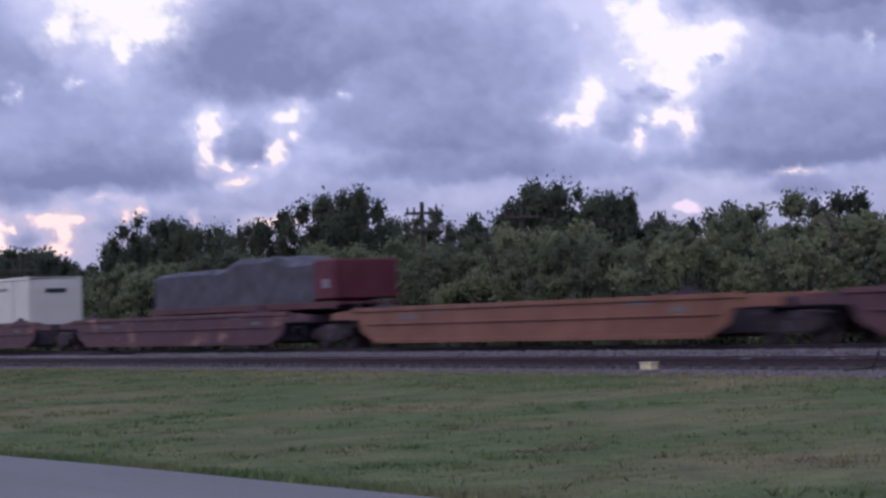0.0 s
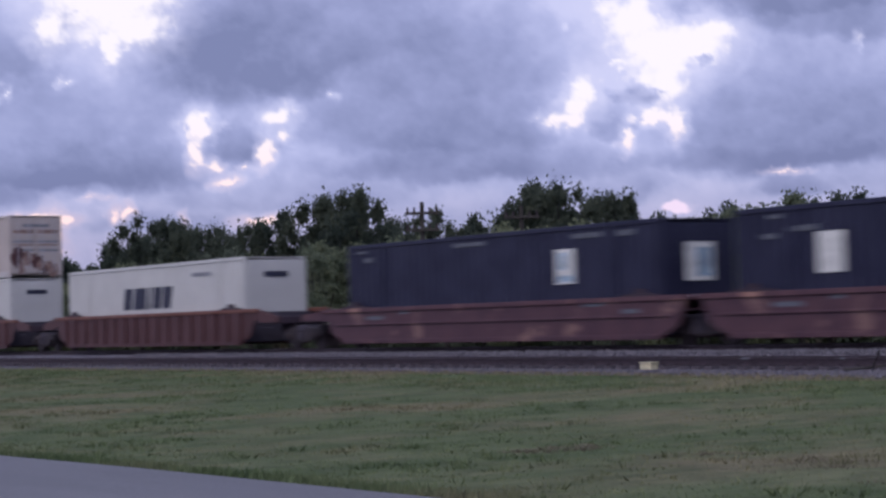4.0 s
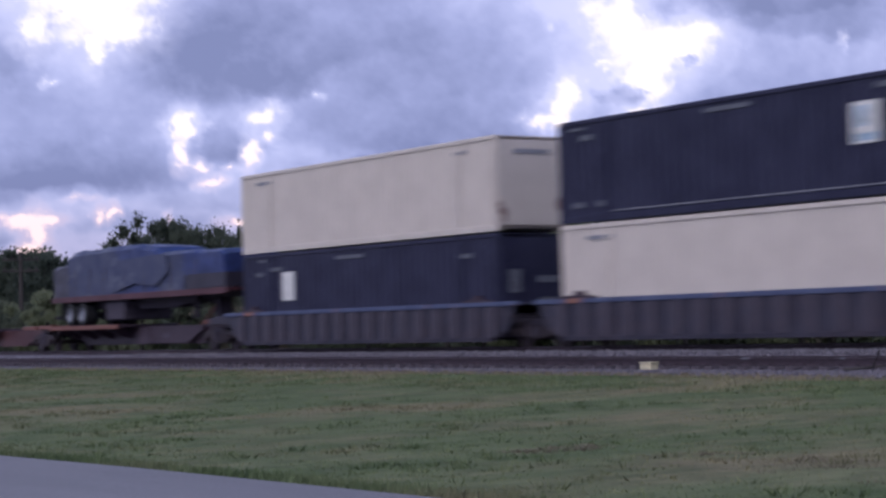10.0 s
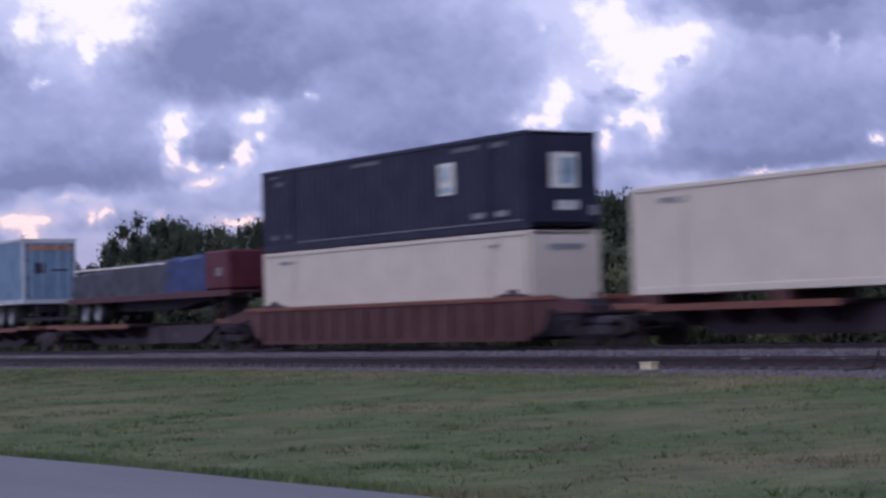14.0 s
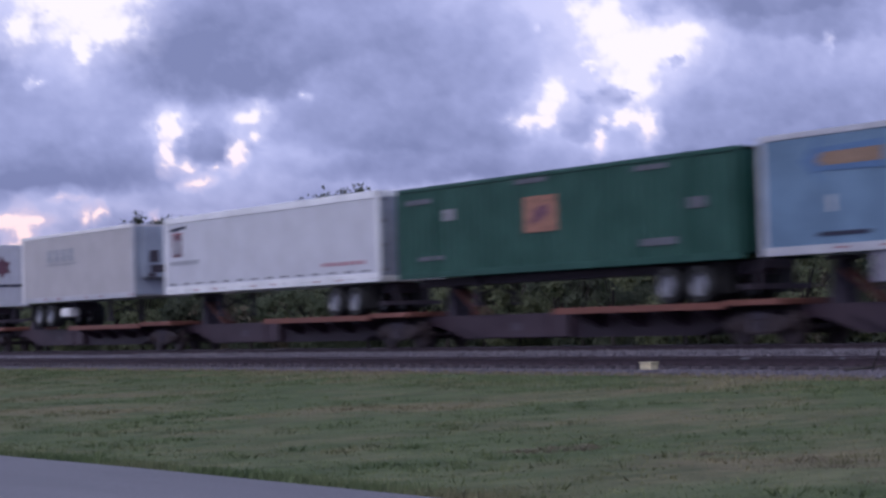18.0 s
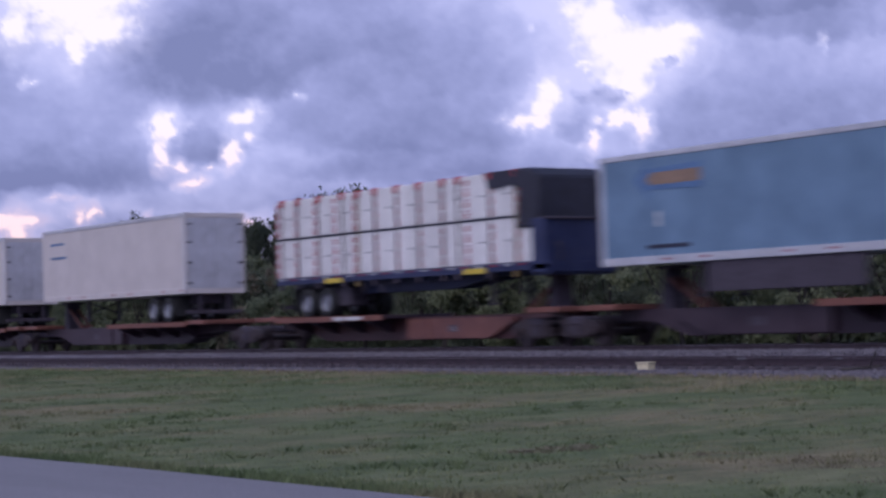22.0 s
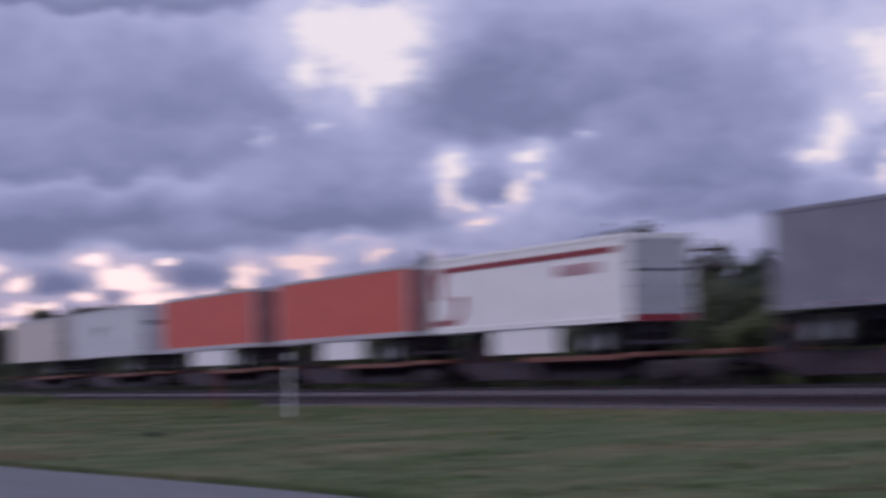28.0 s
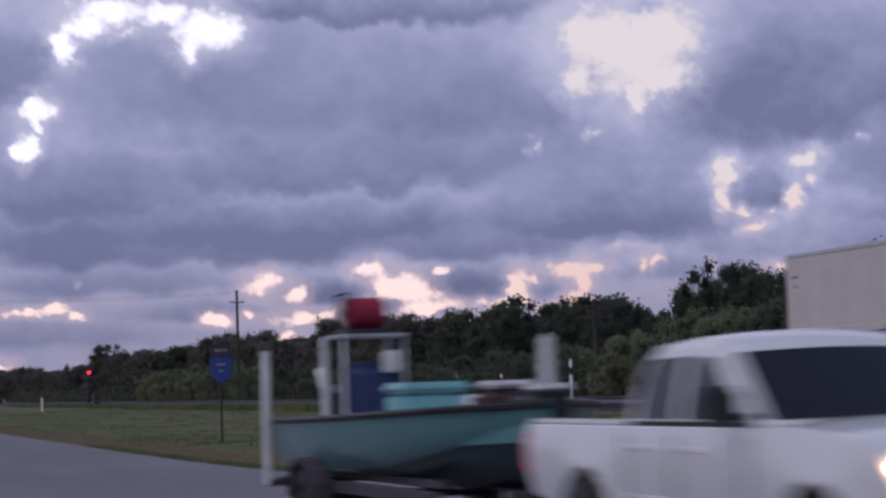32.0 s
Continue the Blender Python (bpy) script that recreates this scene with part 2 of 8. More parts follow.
M["teal"] = car_paint("pale_teal_plastic", (0.20, 0.50, 0.52), 0.4)
M["canvas_blue"] = plain("navy_canvas", (0.03, 0.045, 0.13), 0.8, scale=10)
M["canvas_maroon"] = plain("maroon_canvas", (0.07, 0.025, 0.035), 0.8, scale=10)
M["canvas_red"] = plain("red_canvas", (0.27, 0.008, 0.04), 0.7, scale=10)
M["sign_blue"] = plain("blue_sign_sheet", (0.02, 0.062, 0.28), 0.4, scale=8, vary=0.1)
M["sign_back"] = plain("dark_blue_sign_plate", (0.03, 0.027, 0.06), 0.4, scale=8)
M["lamp_red"] = glow("lit_tail_lamp", (1.0, 0.05, 0.10), 6.0)
M["lens_red"] = glow("red_tail_lens", (0.55, 0.008, 0.05), 0.40)
M["lamp_amber"] = glow("lit_amber_lamp", (1.0, 0.12, 0.03), 1.3)
M["lamp_head"] = glow("lit_head_lamp", (1.0, 0.60, 0.32), 22.0)
M["signal_red"] = glow("lit_signal_lens", (1.0, 0.02, 0.03), 6.0)

gm, gt, gp = nodes_of("tinted_glass")
gp.inputs["Base Color"].default_value = (0.014, 0.012, 0.016, 1)
gp.inputs["Roughness"].default_value = 0.08
gp.inputs["Specular IOR Level"].default_value = 0.5
M["glass"] = gm


def turf(t):
    """Roadside turf: green with paler and darker swathes and dry tan patches."""
    g = ramp(t, noise_fac(t, 0.5, 5, (1.3, 0.7, 1), 0.6), [(0.32, (0.078, 0.104, 0.052)), (0.5, (0.110, 0.136, 0.068)), (0.68, (0.146, 0.162, 0.088))])
    dry = ramp(t, noise_fac(t, 0.3, 5, (1.0, 0.8, 1), 0.6), [(0.46, (0, 0, 0)), (0.66, (0.85, 0.85, 0.85))])
    c = mix(t, dry, g, (0.205, 0.172, 0.110))
    tuft = ramp(t, noise_fac(t, 2.0, 4, (1.6, 0.8, 1)), [(0.32, (0.74, 0.77, 0.76)), (0.68, (1.12, 1.10, 1.10))])
    return mix(t, 1.0, c, tuft, "MULTIPLY")


def ground_mat():
    m, t, p = nodes_of("roadside_grass_ground")
    f = ramp(t, noise_fac(t, 22, 4), [(0.3, (0.8, 0.8, 0.8)), (0.7, (1.12, 1.12, 1.12))])
    t.links.new(mix(t, 1.0, turf(t), f, "MULTIPLY"), p.inputs["Base Color"])
    p.inputs["Roughness"].default_value = 0.95
    p.inputs["Specular IOR Level"].default_value = 0.1
    bump(t, p, noise_fac(t, 9, 4), 0.6, 0.08)
    return m


def blade_mat(name, lo, hi):
    m, t, p = nodes_of(name)
    g = t.nodes.new("ShaderNodeNewGeometry")
    v = ramp(t, g.outputs["Random Per Island"], [(0.0, lo), (1.0, hi)])
    t.links.new(mix(t, 1.0, turf(t), v, "MULTIPLY"), p.inputs["Base Color"])
    p.inputs["Roughness"].default_value = 0.8
    p.inputs["Specular IOR Level"].default_value = 0.1
    return m


def ballast_mat(name, lo, hi):
    m, t, p = nodes_of(name)
    co = t.nodes.new("ShaderNodeTexCoord")
    v = t.nodes.new("ShaderNodeTexVoronoi")
    v.inputs["Scale"].default_value = 16
    t.links.new(co.outputs["Object"], v.inputs["Vector"])
    sep = t.nodes.new("ShaderNodeSeparateColor")
    t.links.new(v.outputs["Color"], sep.inputs[0])
    c = ramp(t, sep.outputs[0], [(0.0, lo), (1.0, hi)])
    s = ramp(t, noise_fac(t, 0.6, 4), [(0.35, (0.75, 0.72, 0.72)), (0.65, (1.1, 1.1, 1.1))])
    t.links.new(mix(t, 1.0, c, s, "MULTIPLY"), p.inputs["Base Color"])
    p.inputs["Roughness"].default_value = 0.9
    bump(t, p, v.outputs["Distance"], 0.9, 0.05)
    return m


def asphalt_mat():
    m, t, p = nodes_of("worn_asphalt")
    a = ramp(t, noise_fac(t, 0.5, 5, (0.2, 1, 1)), [(0.3, (0.135, 0.130, 0.152)), (0.7, (0.188, 0.180, 0.205))])
    f = ramp(t, noise_fac(t, 60, 3), [(0.3, (0.7, 0.7, 0.7)), (0.7, (1.2, 1.2, 1.2))])
    t.links.new(mix(t, 1.0, a, f, "MULTIPLY"), p.inputs["Base Color"])
    p.inputs["Roughness"].default_value = 0.85
    bump(t, p, noise_fac(t, 60, 3), 0.3, 0.01)
    return m


M["ground"] = ground_mat()
M["ballast"] = ballast_mat("grey_ballast", (0.075, 0.068, 0.088), (0.20, 0.183, 0.22))
M["ballast_dark"] = ballast_mat("dark_brown_ballast", (0.032, 0.024, 0.036), (0.068, 0.052, 0.068))
M["asphalt"] = asphalt_mat()
M["stone"] = leaf_mat("ballast_stones", (0.092, 0.082, 0.105), (0.155, 0.142, 0.172), 0.0)
M["blade"] = blade_mat("grass_blades", (1.15, 1.15, 1.15), (1.55, 1.55, 1.45))
M["blade_tan"] = leaf_mat("straw_blades", (0.205, 0.175, 0.122), (0.28, 0.24, 0.168), 0.2)
M["blade_dark"] = blade_mat("long_grass_blades", (0.95, 1.02, 0.98), (1.2, 1.26, 1.2))


# ---- mesh building ----
class Geo:
    """Collects vertices and faces, with a material slot for each face."""

    def __init__(self):
        self.v, self.f, self.m = [], [], []

    def add(self, verts, faces, mat=0):
        n = len(self.v)
        self.v += [tuple(p) for p in verts]
        self.f += [tuple(i + n for i in f) for f in faces]
        self.m += [mat] * len(faces)
        return self

    def box(self, x0, x1, y0, y1, z0, z1, c=0.0, mat=0):
        """A block with chamfered edges of width c."""
        if c <= 0:
            vs = [(x, y, z) for x in (x0, x1) for y in (y0, y1) for z in (z0, z1)]
            return self.add(vs, [(0, 1, 3, 2), (4, 6, 7, 5), (0, 4, 5, 1), (2, 3, 7, 6), (0, 2, 6, 4), (1, 5, 7, 3)], mat)
        c = min(c, (x1 - x0) * 0.45, (y1 - y0) * 0.45, (z1 - z0) * 0.45)
        bm = bmesh.new()
        mtx = Matrix.Translation(((x0 + x1) / 2, (y0 + y1) / 2, (z0 + z1) / 2)) @ Matrix.Diagonal((x1 - x0, y1 - y0, z1 - z0, 1))
        bmesh.ops.create_cube(bm, size=1, matrix=mtx)
        bmesh.ops.bevel(bm, geom=bm.edges[:], offset=c, segments=1, affect="EDGES")
        bm.verts.index_update()
        self.add([v.co[:] for v in bm.verts], [[v.index for v in f.verts] for f in bm.faces], mat)
        bm.free()
        return self

    def prism(self, pts, a, b, axis="y", mat=0, inset=0.0):
        """A polygon drawn in the plane across the axis, drawn out from a to b."""
        n = len(pts)
        place = {"y": lambda p, q, s: (p, s, q), "x": lambda p, q, s: (s, p, q), "z": lambda p, q, s: (p, q, s)}[axis]
        vs = [place(p, q, a) for p, q in pts] + [place(p, q, b) for p, q in pts]
        fs = [tuple(range(n)), tuple(reversed(range(n, 2 * n)))]
        fs += [(i, (i + 1) % n, n + (i + 1) % n, n + i) for i in range(n)]
        return self.add(vs, fs, mat)

    def rod(self, p, q, r0, r1=None, n=8, mat=0):
        r1 = r0 if r1 is None else r1
        p, q = Vector(p), Vector(q)
        w = (q - p).normalized()
        u = w.orthogonal().normalized()
        k = w.cross(u)
        ring = [(math.cos(2 * math.pi * i / n), math.sin(2 * math.pi * i / n)) for i in range(n)]
        vs = [p + (u * c + k * s) * r0 for c, s in ring] + [q + (u * c + k * s) * r1 for c, s in ring]
        fs = [tuple(reversed(range(n))), tuple(range(n, 2 * n))] + [(i, (i + 1) % n, n + (i + 1) % n, n + i) for i in range(n)]
        return self.add(vs, fs, mat)

    def lathe(self, centre, profile, n=20, mat=0, caps=True):
        """Turns (y, radius) pairs about the y axis through centre."""
        vs, fs = [], []
        for y, r in profile:
            vs += [(centre[0] + r * math.cos(2 * math.pi * i / n), centre[1] + y, centre[2] + r * math.sin(2 * math.pi * i / n)) for i in range(n)]
        for j in range(len(profile) - 1):
            fs += [(j * n + i, j * n + (i + 1) % n, (j + 1) * n + (i + 1) % n, (j + 1) * n + i) for i in range(n)]
        if caps:
            fs += [tuple(range(n)), tuple(reversed(range((len(profile) - 1) * n, len(profile) * n)))]
        return self.add(vs, fs, mat)

    def mesh(self, name, mats, smooth=False):
        me = bpy.data.meshes.new(name)
        me.from_pydata(self.v, [], self.f)
        bm = bmesh.new()
        bm.from_mesh(me)
        bmesh.ops.recalc_face_normals(bm, faces=bm.faces[:]) if len(self.f) < 20000 else None
        bm.to_mesh(me)
        bm.free()
        for mt in mats:
            me.materials.append(M[mt])
        if len(mats) > 1:
            me.polygons.foreach_set("material_index", self.m)
        if smooth:
            me.shade_smooth()
            me.set_sharp_from_angle(angle=radians(35))
        me.update()
        return me


SHARED = {}


def part(name, geo, mats, parent=None, label="", at=None, smooth=False, key=None):
    """Links a mesh as one object under a thing or part. key: alike pieces share their mesh."""
    mats = (mats,) if isinstance(mats, str) else mats
    if key is not None and key in SHARED:
        me = SHARED[key]
    else:
        me = (geo() if callable(geo) else geo).mesh(name, mats, smooth)
        if key is not None:
            SHARED[key] = me
    ob = new(name, me)
    if parent is not None:
        ob.parent = parent
    if at is not None:
        ob.location = at
    if label:
        ob["label"] = label
    return ob


def thing(name, label, category, at=(0, 0, 0), group="", kind=""):
    ob = new(name)
    ob.empty_display_size = 0.2
    ob.location = at
    return tagged(ob, label, category, group, kind)


def block(*a, **k):
    return Geo().box(*a, **k)


def rounded(geo, width, segments=2):
    """The same shape with its sharp edges rounded off."""
    bm = bmesh.new()
    vs = [bm.verts.new(p) for p in geo.v]
    for f in geo.f:
        bm.faces.new([vs[i] for i in f])
    bmesh.ops.recalc_face_normals(bm, faces=bm.faces[:])
    sharp = [e for e in bm.edges if len(e.link_faces) == 2 and e.calc_face_angle() > 0.5]
    bmesh.ops.bevel(bm, geom=sharp, offset=width, segments=segments, affect="EDGES", clamp_overlap=True)
    bm.verts.index_update()
    out = Geo().add([v.co[:] for v in bm.verts], [[v.index for v in f.verts] for f in bm.faces])
    bm.free()
    return out


def sculpt(geo, cuts, bend, width=0.0):
    """Slices a shape by planes across x, y and z, then bends every vertex. cuts: (axis, values)."""
    bm = bmesh.new()
    vs = [bm.verts.new(q) for q in geo.v]
    for f in geo.f:
        bm.faces.new([vs[i] for i in f])
    bmesh.ops.recalc_face_normals(bm, faces=bm.faces[:])
    if width:
        sharp = [e for e in bm.edges if len(e.link_faces) == 2 and e.calc_face_angle() > 0.6]
        bmesh.ops.bevel(bm, geom=sharp, offset=width, segments=3, affect="EDGES", clamp_overlap=True)
    for axis, values in cuts:
        no = [0, 0, 0]
        no[axis] = 1
        for v in values:
            co = [0, 0, 0]
            co[axis] = v
            bmesh.ops.bisect_plane(bm, geom=bm.verts[:] + bm.edges[:] + bm.faces[:], plane_co=co, plane_no=no)
    for v in bm.verts:
        v.co = bend(*v.co)
    bm.verts.index_update()
    out = Geo().add([v.co[:] for v in bm.verts], [[v.index for v in f.verts] for f in bm.faces])
    bm.free()
    return out


def steps(a, b, n):
    return [a + (b - a) * (i + 1) / (n + 1) for i in range(n)]


# ---- sky: a far backdrop of broken dusk cloud that drifts ----
# bearing, height, half width and half height, in degrees, and strength of bright gaps, of cloudlets before them, and of shaded clouds
GAPS_EAST = [
    (49.57, 7.82, 1.18, 0.91, 1), (48.51, 7.93, 1.12, 0.59, 1), (50.18, 8.69, 0.86, 0.75, 1), (50.81, 9.14, 1.18, 0.43, 0.7),
    (49.39, 6.86, 0.7, 0.59, 1), (49, 5.74, 0.24, 0.43, 1), (49.32, 5.91, 0.43, 0.24, 1), (49.85, 5.88, 0.41, 0.19, 1), (51.64, 6.74, 0.41, 0.54, 1),
    (51.97, 6.22, 0.43, 0.34, 1), (52.31, 5.86, 0.54, 0.19, 1), (50.76, 7.4, 0.37, 0.21, 0.8), (47.81, 8.27, 0.59, 0.37, 1),
    (50.56, 5.21, 0.21, 0.3, 0.9), (43.69, 7.79, 0.16, 0.27, 0.55), (42.62, 4.98, 0.13, 0.16, 0.8), (45.9, 4.18, 0.64, 0.09, 0.8),
    (52.33, 8.57, 0.16, 0.13, 0.5)]
GAPS_MIDDLE = [
    (65.81, 9.72, 1.59, 1.2, 1), (64.72, 9.99, 1.04, 0.97, 1), (66.96, 10.18, 0.92, 0.75, 1), (67.35, 8.8, 0.43, 0.53, 1),
    (64.76, 8.84, 0.75, 0.5, 1), (65.85, 8.57, 1, 0.37, 0.6), (65.7, 8.3, 0.3, 0.59, 1), (66.32, 8.66, 0.64, 0.43, 0.5), (63.06, 5.96, 0.28, 0.47, 1),
    (63.21, 5.11, 0.25, 0.42, 1), (62.7, 4.79, 0.25, 0.18, 1), (60.77, 6.26, 0.45, 0.28, 1), (60.71, 5.68, 0.23, 0.23, 0.8),
    (61.14, 5.13, 0.23, 0.37, 1), (62.27, 4.31, 0.33, 0.15, 1), (61.81, 4.71, 0.2, 0.13, 0.8), (63.24, 5.91, 0.3, 0.28, 1),
    (66.31, 3.9, 0.32, 0.14, 0.6)]
GAPS_FAINT = [
    (67.77, 3.3, 0.7, 0.21, 0.9), (65.65, 3.47, 0.19, 0.27, 0.8), (61.29, 3.11, 0.59, 0.13, 1), (63.56, 3.27, 0.15, 0.21, 0.7),
    (67.07, 7.28, 0.21, 0.16, 0.5), (59.18, 6.74, 0.24, 0.15, 0.45), (62.44, 6.01, 0.21, 0.21, 0.45), (68.67, 6.94, 0.18, 0.23, 0.6),
    (66.87, 7.32, 0.2, 0.13, 0.5)]
GAPS_WEST = [
    (81.1, 11.17, 1, 0.37, 1), (81.84, 10.76, 0.67, 0.33, 1), (82.43, 10.19, 0.37, 0.5, 1), (78.38, 10.66, 0.92, 0.58, 1),
    (78.81, 10.01, 0.33, 0.42, 1), (77.8, 10.58, 0.67, 0.37, 1), (79.53, 11.08, 0.63, 0.33, 1), (83.27, 8.32, 0.5, 0.33, 1),
    (83.16, 7.91, 0.2, 0.3, 1), (83.66, 7.15, 0.33, 0.43, 1), (80.7, 10.6, 1, 0.23, 0.5), (83.79, 2.45, 0.54, 0.09, 1), (82.88, 2.52, 0.36, 0.13, 1),
    (82.24, 2.31, 0.22, 0.07, 1), (76.85, 3.17, 0.4, 0.29, 1), (75.84, 2.83, 0.31, 0.23, 1), (78.25, 2.13, 0.36, 0.18, 1),
    (77.27, 2.29, 0.16, 0.13, 0.8), (75.45, 2.14, 0.99, 0.16, 0.85)]
GAPS_DUSK = [
    (76.23, 1.52, 0.34, 0.13, 1), (84.49, 0.94, 0.36, 0.13, 1), (75.99, 1.98, 0.54, 0.2, 0.6), (82.22, 3.25, 0.11, 0.09, 0.5),
    (73.77, 3.48, 0.4, 0.18, 1), (73.07, 2.88, 0.54, 0.4, 1), (72.41, 2.77, 0.67, 0.32, 1), (71.88, 2.29, 0.99, 0.2, 1), (71.63, 3.33, 0.22, 0.07, 1),
    (69.27, 2.85, 0.22, 0.4, 1), (68.81, 3.01, 0.2, 0.13, 1), (67.39, 2.96, 0.27, 0.43, 1), (67.82, 3.25, 0.25, 0.14, 1),
    (67.02, 3.31, 0.34, 0.13, 1), (67.58, 2.43, 0.36, 0.2, 1), (69.73, 2.37, 0.54, 0.13, 1), (68.3, 2.26, 0.36, 0.13, 1), (65.23, 3.51, 0.13, 0.2, 1),
    (65.83, 3.99, 0.27, 0.11, 0.5), (73.94, 2.46, 0.36, 0.13, 1)]
CLOUDLETS = [
    (49.83, 6.51, 0.56, 0.28, 1), (50.14, 6.74, 0.28, 0.19, 1), (50.78, 6.65, 0.42, 0.40, 0.75), (48.79, 8.95, 0.54, 0.32, 1),
    (48.2, 7.5, 0.19, 0.19, 1), (66.66, 9.35, 0.4, 0.3, 0.5), (65.26, 10.97, 0.83, 0.27, 0.8), (74.63, 2.79, 0.99, 0.32, 1), (74.29, 2.78, 0.72, 0.32, 1),
    (73.09, 2.39, 0.32, 0.29, 1), (70.87, 2.99, 0.99, 0.41, 1), (71.35, 2.07, 0.54, 0.25, 1), (68.51, 2.82, 0.45, 0.38, 1),
    (74.48, 2.1, 0.45, 0.14, 1)]
GAPS_NORTH = [
    (13.83, 4.42, 4.34, 1.5), (3.85, 4.46, 4.01, 1.0), (13.04, 9.2, 4.34, 0.83), (-3.63, 8.82, 4.34, 1.0), (0.52, 2.95, 3.34, 0.83), (27.75, 7.07,
    0.77, 0.37), (24.66, 7.85, 0.83, 0.67), (35.34, 9.83, 0.83, 0.5), (48.98, 3.16, 0.4, 0.14), (30.93, 4.61, 3.34, 0.5)]
CLOUDS_EAST = [
    (59.88, 8.69, 4.84, 1.75, 0.62), (55.89, 7.69, 3.84, 1.84, 0.48), (55.94, 5.95, 4.01, 1.25, 0.6), (54.64, 4.66, 4.51, 0.6, 0.62),
    (68.43, 8.43, 1.92, 1.17, 0.5), (66.71, 6.15, 3.17, 1.75, 0.42), (66.09, 4.67, 2.67, 0.6, 0.75), (61.97, 5.43, 1.04, 0.7, 0.75), (45.51,
    5.96, 3.84, 1.84, 0.6), (46.05, 4.67, 3.51, 0.7, 0.8), (50.09, 6.46, 0.92, 0.37, 0.55), (50.85, 5.78, 1, 0.6, 0.5), (44.61, 8.59, 2.17,
    1, 0.6), (60.68, 3.9, 2.84, 0.53, 0.4), (64.33, 3.16, 2, 0.37, 0.45), (45.76, 3.64, 1.09, 0.37, 0.6), (50.67, 3.86, 1.5, 0.5, 0.45)]
CLOUDS_WEST = [
    (73.4, 11.08, 4.51, 0.57, 0.95), (76.31, 8.87, 5.34, 2, 0.66), (71.28, 8.58, 3.67, 1.75, 0.72), (74.2, 6.58, 5.01, 1.04, 0.9), (82.16,
    5.99, 3.51, 1.17, 0.9), (84.05, 9.26, 1.17, 1.09, 0.8), (79.58, 4.29, 7.18, 0.7, 0.8), (66.56, 4.83, 3.51, 0.97, 0.8), (61.16, 8.04,
    3.17, 1.67, 0.8), (74.97, 2.77, 1.1, 0.4, 0.75), (73.11, 2.43, 0.53, 0.3, 0.65), (70.79, 2.98, 1.34, 0.47, 0.7), (81.07, 3.25, 3.17,
    0.4, 0.5), (78.8, 2.37, 1.5, 0.27, 0.5), (83.36, 1.75, 2.84, 0.37, 0.4), (66.73, 9.23, 0.43, 0.43, 0.6), (86.16, 6.51, 2.5, 2, 0.6), (77.5, 4.75, 7.0, 0.8, 0.85), (71.0, 4.2, 3.0, 0.6, 0.75)]
CLOUDS_NORTH = [
    (45.05, 9.39, 2.84, 1.09, 0.75), (38.05, 8.47, 5.34, 0.83, 0.5), (41.43, 6.35, 4.67, 0.97, 0.45), (30.89, 6.84, 3.67, 0.75, 0.4),
    (15.82, 7.99, 2.5, 0.92, 0.7), (3.84, 7.95, 4.01, 0.75, 0.5), (13.35, 5.99, 1.17, 0.42, 0.45), (11.7, 5.52, 1.84, 0.43, 0.6), (8.54,
    7.94, 2, 0.83, 0.6), (-1.97, 6.57, 3.34, 0.83, 0.45)]


def lattice(x, y, seed):
    """Smooth value noise, 0 to 1."""
    rng = np.random.default_rng(seed)
    grid = rng.random((256, 256))
    xi, yi = np.floor(x).astype(int), np.floor(y).astype(int)
    fx, fy = x - xi, y - yi
    fx, fy = fx * fx * fx * (fx * (fx * 6 - 15) + 10), fy * fy * fy * (fy * (fy * 6 - 15) + 10)
    g = lambda i, j: grid[(xi + i) % 256, (yi + j) % 256]
    return (g(0, 0) * (1 - fx) + g(1, 0) * fx) * (1 - fy) + (g(0, 1) * (1 - fx) + g(1, 1) * fx) * fy


def billows(x, y, octaves, seed, gain=0.55):
    total, amp, norm = 0.0, 1.0, 0.0
    for k in range(octaves):
        c, q = math.cos(0.6 * k), math.sin(0.6 * k)
        total = total + amp * lattice((x * c - y * q) * 2 ** k + 7.3 * k, (x * q + y * c) * 2 ** k + 3.1 * k, seed + k)
        norm += amp
        amp *= gain
    return total / norm - 0.5


def cover(u, v, spots):
    """1 in the middle of a gap, 0 at its rim, less outside; gaps that touch run together."""
    total = np.full_like(u, 1e-7)
    for y0, e0, ry, re, k in spots:
        d = np.sqrt(((u - y0) / ry) ** 2 + ((v - e0) / re) ** 2)
        total += np.exp(5.0 * np.maximum(1.12 - d - 1.5 * (1 - k), -4.0))
    return np.log(total) / 5.0


def soft_cover(u, v, spots, wide):
    """1 in the middle of a broad pale stretch, falling to 0 outside."""
    total = np.zeros_like(u)
    for y0, e0, ry, re in spots:
        d = ((u - y0) / (ry * wide)) ** 2 + ((v - e0) / (re * wide)) ** 2
        total += 1 / (1 + d * d)
    return np.minimum(total, 1.0)


def heap(u, v, spots):
    """Cloud by cloud the shade of its underside: a flat dark base, a paler rounded top."""
    total = np.zeros_like(u)
    for y0, e0, ry, re, k in spots:
        du, dv = (u - y0) / (ry * 1.15), (v - e0) / (re * 1.25)
        d = du ** 2 + np.where(dv < 0, dv * 1.5, dv) ** 2
        g = k * (0.80 - 0.36 * np.clip(dv, -0.6, 1.0)) / (1 + d ** 3)
        total = np.maximum(total, g) + 0.15 * np.minimum(total, g)
    return total


